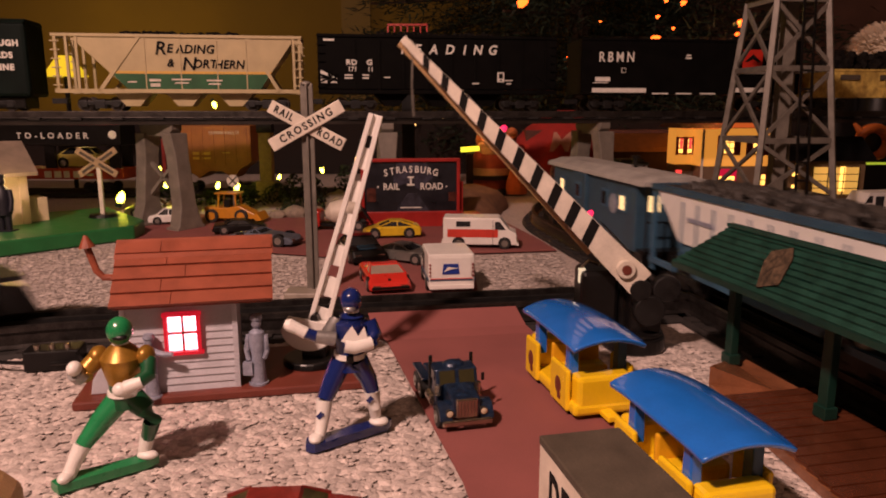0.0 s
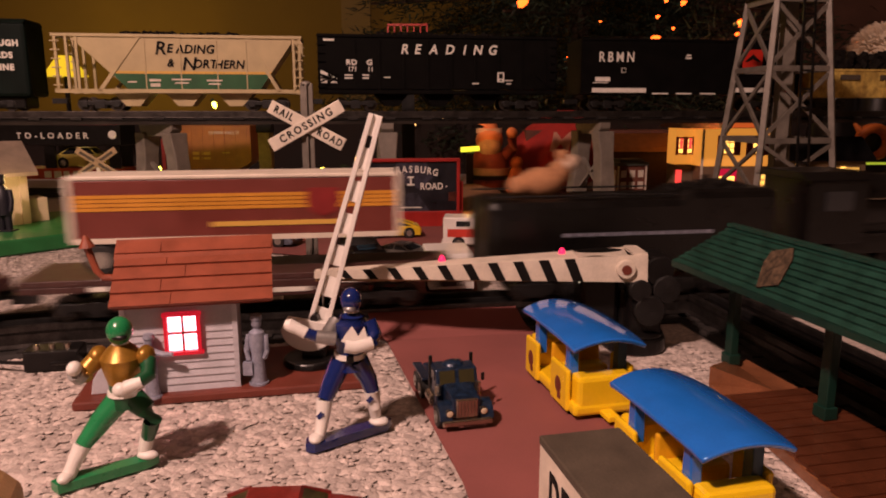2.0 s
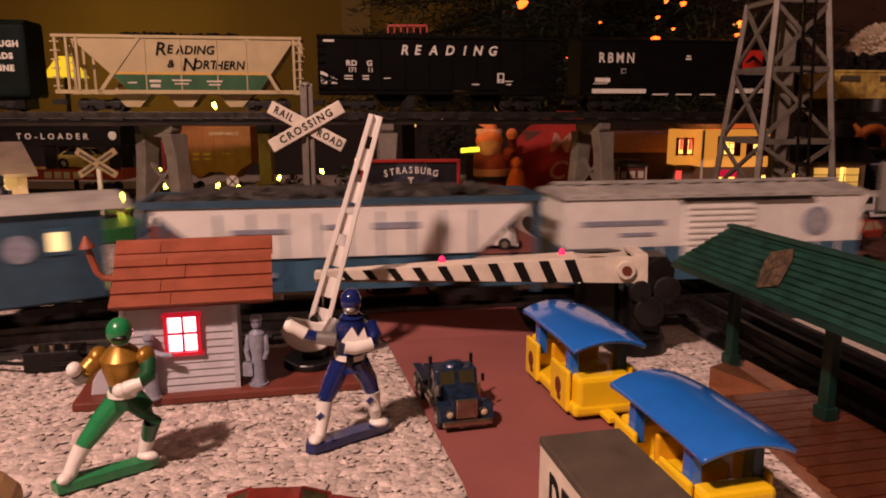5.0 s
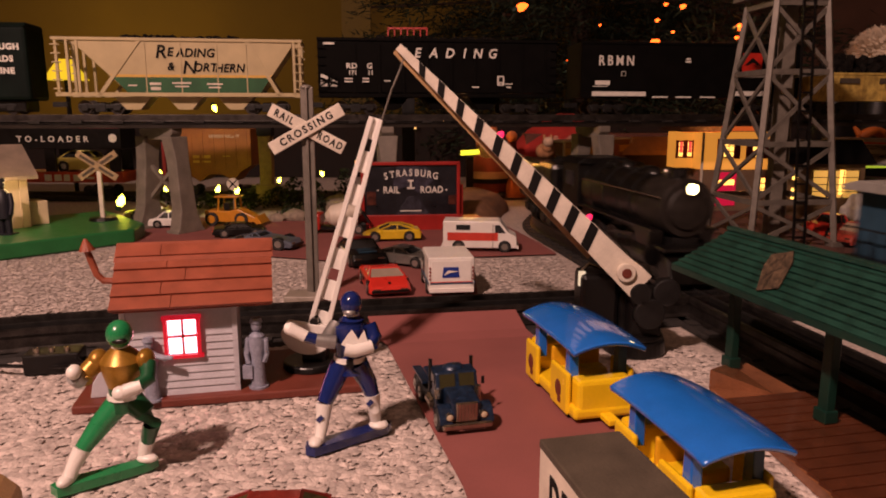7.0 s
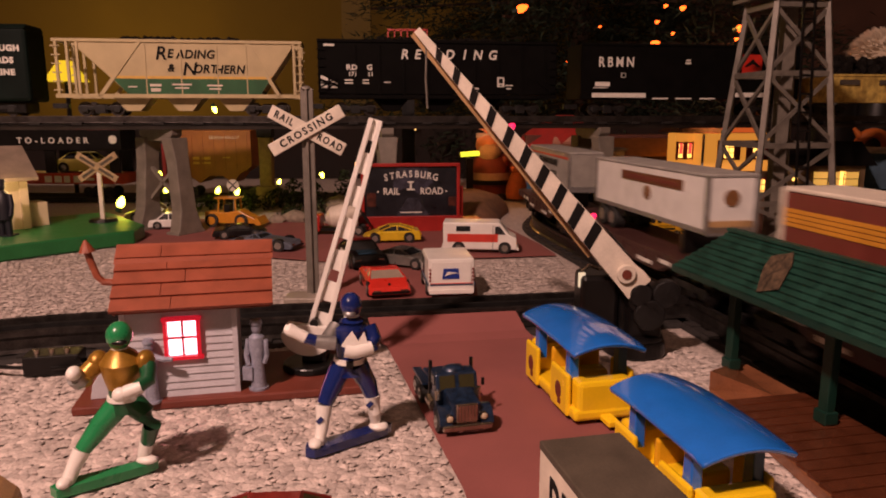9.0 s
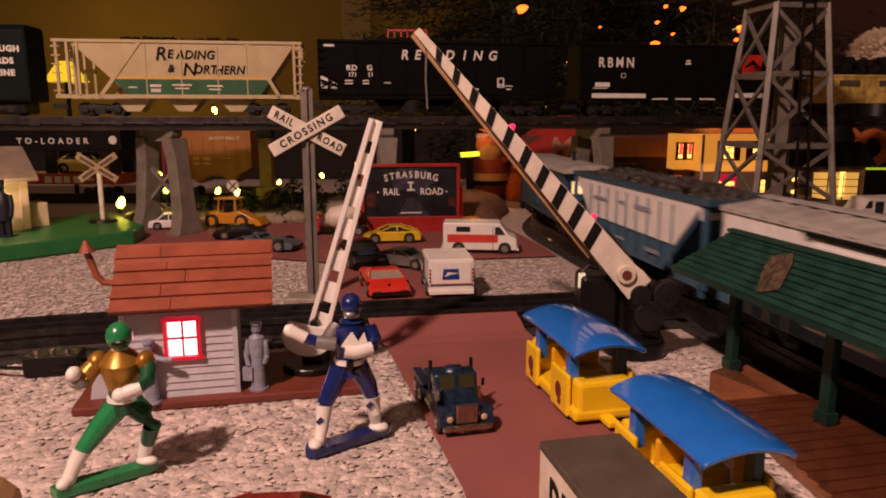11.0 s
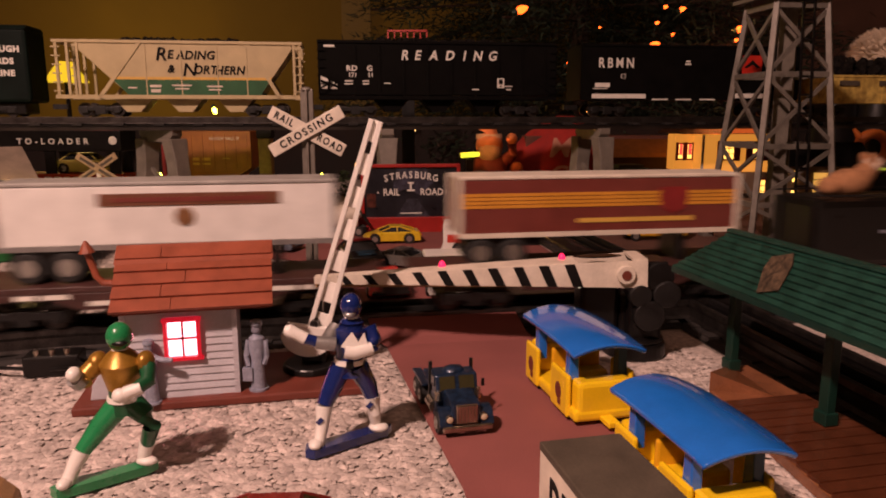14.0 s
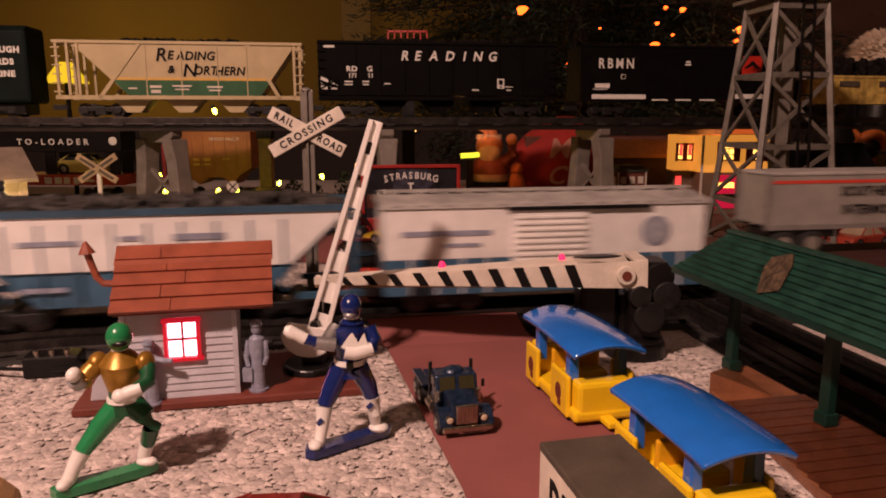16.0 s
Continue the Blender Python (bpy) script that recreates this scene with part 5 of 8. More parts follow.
def bay_hopper(u, length, name, label, body_mat, cream):
    c = thing(name, deck_pose(u), label, "wagon", "wagons on the elevated track")
    h, w = length / 2, 0.029
    top, z0 = (0.0868, 0.0235) if cream else (0.0905, 0.0235)
    sh = Shape()
    if cream:
        sh.prism([(-0.117, top), (0.130, top), (0.130, 0.080), (0.090, 0.0240), (-0.060, 0.0240), (-0.117, 0.080)], "y", -w, w)
    else:
        sh.prism([(-h, top), (h, top), (h, 0.0265), (-h, 0.0265)], "y", -w, w)
    part("body", sh, body_mat, c, bev=0.0008)
    if cream:
        part("green_band", Shape().prism([(-0.078, 0.0435), (0.1035, 0.0435), (0.0905, 0.0245), (-0.0605, 0.0245)], "y", -w - 0.0006, w + 0.0006), hopgreen_m, c)
        part("band_line", Shape().prism([(-0.0802, 0.0465), (0.1055, 0.0465), (0.1036, 0.0436), (-0.0781, 0.0436)], "y", -w - 0.0006, w + 0.0006), gold_ink_m, c)
    part("top_rail", Shape().box((0, -w, top), (length, 0.004, 0.0036)).box((0, w, top), (length, 0.004, 0.0036)).box((h - 0.001, 0, top), (0.003, 2 * w, 0.0036)).box((-h + 0.001, 0, top), (0.003, 2 * w, 0.0036)), body_mat, c, bev=0.0005)
    part("sill", Shape().box((0, -w + 0.001, z0), (length, 0.005, 0.0045)).box((0, w - 0.001, z0), (length, 0.005, 0.0045)), body_mat, c)
    for sy in (-1, 1):
        for sx in (-1, 1):
            if cream:
                part("end_strut", Shape().beam((-0.094 if sx < 0 else 0.114, sy * w, 0.022), (-0.045 if sx < 0 else 0.077, sy * w, top), 0.003, 0.0042), body_mat, c)
                for gap in ((0.027, 0.016, 0.004) if sx < 0 else (0.010, 0.003)):
                    part("end_post", Shape().box((sx * (h - gap), sy * w, 0.055), (0.003, 0.003, 0.063)), body_mat, c)
            else:
                part("end_frame", Shape().beam((sx * (h - 0.004), sy * (w + 0.0008), 0.028), (sx * (h - 0.026), sy * (w + 0.0008), 0.044), 0.002, 0.002), body_mat, c)
            for k in range(6):
                part("grab_iron", Shape().box((sx * (h - 0.004), sy * (w + 0.002), 0.03 + k * 0.0100), (0.010, 0.0012, 0.0014)), body_mat, c)
        ribs = Shape()
        for k in range(9 if not cream else 4):
            x = (-0.105 + k * 0.03) if not cream else (-0.04, 0.0, 0.042, 0.076)[k] / length * 0.3
            ribs.box((x * length / 0.3, sy * (w + 0.0007), 0.0555), (0.0024 if not cream else 0.0012, 0.0018 if not cream else 0.0008, 0.062))
        part("side_rib", ribs, body_mat, c)
    hop = Shape()
    for x in (-0.06, 0.0, 0.06):
        hop.prism([(x - 0.022, 0.022), (x + 0.022, 0.022), (x + 0.008, 0.006), (x - 0.008, 0.006)], "y", -0.018, 0.018)
    part("hopper_bay", hop, body_mat, c)
    part("coal_load", rubble(Shape(), -h + 0.05, h - 0.05, w - 0.006, top - 0.003, 0.0085, 420, 0.0036, 5), coal_m, c)
    part("coupler", Shape().box((h + 0.005, 0, 0.012), (0.018, 0.008, 0.006)).box((-h - 0.005, 0, 0.012), (0.018, 0.008, 0.006)), iron_m, c)
    upper_bogie(c, h - 0.045)
    upper_bogie(c, -h + 0.045)
    return c, -w - 0.0009


def text_bars(parent, y, rows, mat):
    for x, z, l, t in rows:
        part("printed_text", Shape().box((x, y, z), (l, 0.0006, t)), mat, parent)


rn, fy = bay_hopper(-0.3195, 0.284, "covered_hopper", "cream hopper wagon with a green band and black letters", hopper_cream_m, True)
for word, size, x, z, wide in (("R", 0.0215, -0.0225, 0.0755, 1.0), ("E", 0.0138, -0.0118, 0.0755, 1.0), ("ADING", 0.0138, 0.0172, 0.0748, 0.97), ("&", 0.0125, -0.0118, 0.0590, 1.0),
                               ("N", 0.0210, 0.0092, 0.0578, 1.0), ("ORT", 0.0138, 0.0272, 0.0580, 0.95), ("HERN", 0.0138, 0.0560, 0.0575, 0.93)):
    lettering(word, size, ink_m, rn, face_front(x, fy, z - 0.0032), slant=0.2, stretch=wide, spacing=1.05, bold=0.0003)
text_bars(rn, fy - 0.0005, [(-0.03, 0.036, 0.013, 0.0028), (-0.03, 0.0305, 0.011, 0.0038), (-0.056, 0.034, 0.01, 0.0015), (0.0, 0.037, 0.022, 0.0018), (0.0, 0.033, 0.016, 0.0015), (0.038, 0.036, 0.018, 0.0018), (0.038, 0.032, 0.014, 0.0015)], cream_m)

rd, fy = bay_hopper(-0.008, 0.302, "black_hopper", "black hopper wagon with white letters, loaded with coal", blackcar_m, False)
for letter, x in zip("READING", (-0.045, -0.029, -0.009, 0.0115, 0.030, 0.047, 0.066)):
    lettering(letter, 0.0160, white_ink_m, rd, face_front(x, fy - 0.0012, 0.0745), slant=0.2, stretch=0.95, bold=0.0004)
lettering("RD", 0.0088, white_ink_m, rd, face_front(-0.1100, fy - 0.0012, 0.0585), stretch=1.1, spacing=1.1, bold=0.0003)
lettering("G", 0.0088, white_ink_m, rd, face_front(-0.0880, fy - 0.0012, 0.0585), stretch=1.1, bold=0.0003)
lettering("171", 0.0075, white_ink_m, rd, face_front(-0.1090, fy - 0.0012, 0.0505), bold=0.0002)
lettering("11", 0.0075, white_ink_m, rd, face_front(-0.0870, fy - 0.0012, 0.0505), bold=0.0002)
text_bars(rd, fy - 0.0012, [(-0.114, 0.0435, 0.010, 0.0016), (-0.114, 0.040, 0.010, 0.0016), (-0.093, 0.0435, 0.008, 0.0016), (-0.093, 0.040, 0.008, 0.0016),
          (-0.137, 0.085, 0.013, 0.0026), (0.045, 0.034, 0.009, 0.0016), (0.088, 0.038, 0.010, 0.0012), (0.088, 0.034, 0.006, 0.0016), (0.0775, 0.042, 0.009, 0.012), (-0.0665, 0.041, 0.008, 0.0012)], white_ink_m)
text_bars(rd, fy - 0.0018, [(0.0775, 0.0435, 0.005, 0.006), (0.0775, 0.038, 0.003, 0.0015)], ink_m)
part("end_stencil", Shape().prism([(-0.148, 0.034), (-0.128, 0.034), (-0.128, 0.040), (-0.148, 0.050)], "y", fy - 0.0002, fy), white_ink_m, rd)
part("stencil_bar", Shape().beam((-0.149, fy - 0.0006, 0.044), (-0.126, fy - 0.0006, 0.036), 0.0008, 0.003).beam((-0.139, fy - 0.0008, 0.032), (-0.137, fy - 0.0008, 0.05), 0.0008, 0.003).beam((-0.148, fy - 0.0007, 0.035), (-0.128, fy - 0.0007, 0.046), 0.0008, 0.002), blackcar_m, rd)


def gondola(u, length, name, label, mat, top, z0):
    c = thing(name, deck_pose(u), label, "wagon", "wagons on the elevated track")
    h, w = length / 2, 0.029
    mid, hh = (top + z0) / 2, top - z0
    part("body", Shape().box((0, -w, mid), (length, 0.002, hh)), mat, c)
    part("far_side", Shape().box((0, w, mid), (length, 0.002, hh)), mat, c)
    for sx in (-1, 1):
        part("end_wall", Shape().box((sx * h, 0, mid), (0.002, 2 * w, hh)), mat, c)
    part("floor", Shape().box((0, 0, z0 + 0.002), (length - 0.004, 2 * w - 0.002, 0.004)), mat, c)
    part("top_rail", Shape().box((0, -w, top), (length + 0.004, 0.005, 0.003)).box((0, w, top), (length + 0.004, 0.005, 0.003)), mat, c, bev=0.0005)
    ribs = Shape()
    for k in range(8):
        ribs.box((-h + (k + 0.5) * length / 8, -w - 0.0012, (top + z0) / 2), (0.003, 0.002, top - z0 - 0.004)).box((-h + (k + 0.5) * length / 8, w + 0.0012, (top + z0) / 2), (0.003, 0.002, top - z0 - 0.004))
    if name != "black_gondola":
        part("side_rib", ribs, mat, c)
    part("coupler", Shape().box((h + 0.005, 0, 0.012), (0.018, 0.008, 0.006)).box((-h - 0.005, 0, 0.012), (0.018, 0.008, 0.006)), iron_m, c)
    upper_bogie(c, h - 0.04)
    upper_bogie(c, -h + 0.04)
    return c, -w - 0.0015


rb, fy = gondola(0.330, 0.306, "black_gondola", "black gondola wagon with a white stripe and letters", blackcar_m, 0.0905, 0.0215)
lettering("RBMN", 0.0175, white_ink_m, rb, face_front(-0.107, fy, 0.0680), stretch=0.80, spacing=1.5, bold=0.0003)
text_bars(rb, fy, [(-0.125, 0.0405, 0.020, 0.0055), (-0.128, 0.036, 0.02, 0.001), (-0.102, 0.0265, 0.074, 0.0058), (-0.045, 0.0225, 0.022, 0.0018), (-0.012, 0.0225, 0.022, 0.0018), (0.022, 0.0225, 0.022, 0.0018), (0.085, 0.0275, 0.052, 0.006), (-0.008, 0.068, 0.008, 0.0022), (-0.008, 0.0715, 0.006, 0.0022), (-0.097, 0.052, 0.006, 0.006)], white_ink_m)
text_bars(rb, fy - 0.0004, [(-0.097, 0.052, 0.0046, 0.0046)], blackcar_m)
part("placard", Shape().box((0.083, fy, 0.0655), (0.028, 0.0008, 0.029)), red_m, rb)
part("placard_mark", Shape().prism([(0.0715, 0.064), (0.083, 0.074), (0.0945, 0.064), (0.0905, 0.064), (0.083, 0.068), (0.0755, 0.064)], "y", fy - 0.001, fy - 0.0004), ink_m, rb)
yg, fy = gondola(0.628, 0.255, "yellow_gondola", "weathered yellow gondola wagon with a dark load", yellowcar_m, 0.0545, 0.0180)
part("load", rubble(Shape().box((0, 0, 0.05), (0.24, 0.05, 0.01)), -0.10, 0.10, 0.024, 0.055, 0.02, 150, 0.009, 8), coal_m, yg)
text_bars(yg, fy - 0.002, [(-0.07, 0.045, 0.03, 0.007), (-0.015, 0.045, 0.02, 0.007), (0.03, 0.045, 0.02, 0.007)], boxtop_m)


def dark_boxcar():
    c = thing("dark_boxcar", deck_pose(-0.629), "dark green boxcar with pale letters", "wagon", "wagons on the elevated track")
    h = 0.14
    part("body", Shape().box((0, 0, 0.0585), (2 * h, 0.057, 0.084)), rollgreen_m, c, bev=0.004)
    part("roof", Shape().prism([(-0.030, 0.0985), (0.030, 0.0985), (0.022, 0.1045), (-0.022, 0.1045)], "x", -h, h), rollgreen_m, c, bev=0.002)
    part("skirt", Shape().box((h - 0.045, 0, 0.010), (0.07, 0.04, 0.014)), black_m, c, bev=0.002)
    for k, word in enumerate(("HUGH", "RDS", "LINE")):
        lettering(word, 0.0092, white_ink_m, c, face_front((0.118, 0.116, 0.115)[k], -0.0296, 0.0765 - 0.0135 * k), stretch=1.0, spacing=1.15, bold=0.0005)
    upper_bogie(c, h - 0.045)
    upper_bogie(c, -h + 0.045)


dark_boxcar()


# ---- toy vehicles ----
def car_paint(name, col, rough=0.3):
    return M(name, col, rough, var=0.12, scale=120, coat=0.5, bump=0.04)


def wheels(parent, xs, w, r, rim_mat=None, width=0.0038):
    for x in xs:
        for sy in (-1, 1):
            t = part("wheel", Shape().cyl((x, sy * (w - width), r), (x, sy * w, r), r, n=18), tyre_m, parent, bev=0.0005)
            part("rim", Shape().cyl((x, sy * (w - 0.0004), r), (x, sy * (w + 0.0003), r), r * 0.6, n=14), rim_mat or hub_m, t)


def toy_car(name, m, label, paint, L, W, H, belt, hood, tail, cab, glass_top=None, extra=None):
    """belt: height of the waist; hood, tail: heights of the ends; cab: four fractions of the length, from the rear, for the greenhouse."""
    c = thing(name, m, label, "toy car", "toy cars on the maroon paper")
    h, w, z0 = L / 2, W / 2, 0.0028
    X = lambda f: -h + f * L
    prof = [(-h, z0 + 0.001), (-h - 0.0004, tail * 0.7), (-h + 0.002, tail), (X(cab[0]), belt), (X(cab[3]), belt), (h - 0.004, hood), (h, hood * 0.62), (h - 0.0006, z0)]
    rings = []
    for y, s, d in ((-w, 0.965, 0.0012), (-w * 0.86, 1, 0), (w * 0.86, 1, 0), (w, 0.965, 0.0012)):
        rings.append([(x * s, y, max(z0, z - d)) for x, z in prof])
    part("body", Shape().loft(rings), paint, c, bev=0.0007)
    gl = [[(X(cab[0]), sy * w * 0.86, belt - 0.0004), (X(cab[1]), sy * w * 0.68, H - 0.0008), (X(cab[2]), sy * w * 0.68, H - 0.0008), (X(cab[3]), sy * w * 0.86, belt - 0.0004)] for sy in (-1, 1)]
    g = part("window", Shape().loft(gl), glass_top or glass_m, c)
    part("roof", Shape().loft([[(X(cab[1]) - 0.001, -w * 0.7, H - 0.0012), (X(cab[2]) + 0.001, -w * 0.7, H - 0.0012), (X(cab[2]) + 0.001, w * 0.7, H - 0.0012), (X(cab[1]) - 0.001, w * 0.7, H - 0.0012)],
                                [(X(cab[1]), -w * 0.62, H), (X(cab[2]), -w * 0.62, H), (X(cab[2]), w * 0.62, H), (X(cab[1]), w * 0.62, H)]]), paint, c)
    pil = Shape()
    for sy in (-1, 1):
        pil.beam((X(cab[0]), sy * w * 0.87, belt), (X(cab[1]), sy * w * 0.69, H - 0.001), 0.0012, 0.0018)
        pil.beam((X(cab[3]), sy * w * 0.87, belt), (X(cab[2]), sy * w * 0.69, H - 0.001), 0.0010, 0.0012)
        xm = (cab[1] + cab[2]) / 2 - 0.02
        pil.beam((X(xm), sy * w * 0.87, belt), (X(xm), sy * w * 0.69, H - 0.001), 0.0010, 0.0014)
    part("pillar", pil, paint, c)
    arch = Shape()
    r = L * 0.082
    for fx in (0.21, 0.79):
        for sy in (-1, 1):
            arch.cyl((X(fx), sy * (w - 0.004), r), (X(fx), sy * (w + 0.0001), r), r * 1.18, n=18)
    part("wheel_arch", arch, black_m, c)
    wheels(c, (X(0.21), X(0.79)), w + 0.0006, r)
    part("bumper", Shape().box((h - 0.0002, 0, 0.0048), (0.0016, W * 0.9, 0.0022)).box((-h + 0.0002, 0, 0.0048), (0.0016, W * 0.9, 0.0022)), black_m, c)
    for sy in (-1, 1):
        part("headlight", Shape().box((h - 0.0008, sy * w * 0.66, hood * 0.72), (0.0016, W * 0.18, 0.0014)), chrome_m, c)
        part("tail_light", Shape().box((-h - 0.0001, sy * w * 0.66, tail * 0.72), (0.0012, W * 0.2, 0.0014)), redstripe_m, c)
    if extra:
        extra(c, h, w)
    return c


def red_extra(c, h, w):
    part("engine_cover", Shape().box((-0.018, 0, 0.0142), (0.018, 0.016, 0.0012)), black_m, c)
    part("side_scoop", Shape().box((-0.004, w, 0.009), (0.012, 0.001, 0.003)).box((-0.004, -w, 0.009), (0.012, 0.001, 0.003)), black_m, c)
    part("nose_mark", Shape().cyl((h - 0.007, 0, 0.0098), (h - 0.0066, 0, 0.0106), 0.0012, n=10), black_m, c)


toy_car("red_sports_car", pose(-0.0500, 0.585, 0.0012, 0, 0, -76), "low bright red toy sports car", car_paint("gloss_red", (0.60, 0.028, 0.018)), 0.068, 0.034, 0.0185, 0.0135, 0.0085, 0.0135, (0.22, 0.42, 0.55, 0.78),
        M("tinted_pale_glass", (0.35, 0.28, 0.22), 0.15, var=0.1), red_extra)
toy_car("grey_sports_car", pose(-0.0353, 0.682, 0.0010, 0, 0, -28), "metallic grey toy sports car with dark windows", M("metallic_grey", (0.26, 0.25, 0.23), 0.3, metal=0.5, var=0.15, scale=120, coat=0.4), 0.062, 0.030, 0.0175, 0.0125, 0.0095, 0.0125, (0.1, 0.3, 0.5, 0.68))
toy_car("yellow_coupe", pose(-0.0605, 0.818, 0.0010, 0, 0, 188), "bright yellow toy coupe", car_paint("gloss_yellow", (0.72, 0.48, 0.02)), 0.068, 0.030, 0.0195, 0.0135, 0.0085, 0.0135, (0.10, 0.34, 0.52, 0.72))


def police_extra(c, h, w):
    part("light_bar", Shape().box((0.0, 0, 0.0245), (0.004, 0.02, 0.002)), redframe_m, c)
    part("hood_badge", Shape().box((h - 0.013, 0, 0.0152), (0.012, 0.018, 0.0008), 0, pose(0, 0, 0, 0, 5, 0)), bluecar_m, c)
    part("door_panel", Shape().box((-0.004, w * 0.99, 0.010), (0.024, 0.0012, 0.008)).box((-0.004, -w * 0.99, 0.010), (0.024, 0.0012, 0.008)), white_m, c)


toy_car("police_car", pose(-0.0815, 0.693, 0.0010, 0, 0, -70), "black and white toy police car", black_m, 0.072, 0.034, 0.0235, 0.0155, 0.0135, 0.0150, (0.12, 0.28, 0.52, 0.66), None, police_extra)
toy_car("blue_roadster", pose(-0.196, 0.770, 0.0010, 0, 0, -14), "slate blue vintage toy roadster with whitewall tyres", M("slate_blue_paint", (0.10, 0.12, 0.16), 0.35, var=0.2, scale=120, coat=0.3), 0.078, 0.030, 0.0175, 0.0135, 0.0105, 0.0105, (0.30, 0.38, 0.44, 0.52))
toy_car("white_patrol_car", pose(-0.352, 0.915, 0.0010, 0, 0, 8), "small white toy patrol car", offwhite_m, 0.058, 0.026, 0.0205, 0.0125, 0.0105, 0.0115, (0.2, 0.34, 0.6, 0.74))
toy_car("dark_car", pose(-0.245, 0.845, 0.0010, 0, 0, 15), "low dark toy car beside the hut roof", black_m, 0.062, 0.028, 0.0160, 0.0115, 0.0095, 0.0105, (0.2, 0.34, 0.6, 0.74))
toy_car("pale_green_car", pose(-0.405, 0.985, 0.0010, 0, 0, 10), "pale green toy car under the trestle", car_paint("pale_green", (0.42, 0.42, 0.22)), 0.072, 0.030, 0.024, 0.0155, 0.0125, 0.0125, (0.2, 0.34, 0.6, 0.74))
toy_car("red_car", pose(0.036, 0.858, 0.0010, 0, 0, 12), "red toy car behind the ambulance", car_paint("dull_red", (0.45, 0.03, 0.02)), 0.070, 0.030, 0.0225, 0.0145, 0.0125, 0.0145, (0.2, 0.34, 0.6, 0.74))
toy_car("tan_red_car", pose(0.4710, 0.790, 0.0010, 0, 0, 205), "red and tan vintage toy car", car_paint("brick_red", (0.36, 0.05, 0.03)), 0.072, 0.032, 0.025, 0.0155, 0.0135, 0.0125, (0.2, 0.34, 0.6, 0.74), M("tan_top", (0.4, 0.3, 0.2), 0.6))
toy_car("dark_green_car", pose(0.500, 0.735, 0.0010, 0, 0, 200), "dark green toy car near the tower", car_paint("bottle_green", (0.02, 0.06, 0.035)), 0.075, 0.032, 0.024, 0.015, 0.013, 0.013, (0.2, 0.34, 0.6, 0.74))
toy_car("red_pickup", pose(0.475, 0.845, 0.0010, 0, 0, 190), "bright red toy pickup inside the loop", car_paint("signal_red", (0.62, 0.04, 0.025)), 0.072, 0.032, 0.027, 0.017, 0.016, 0.015, (0.45, 0.5, 0.68, 0.74))


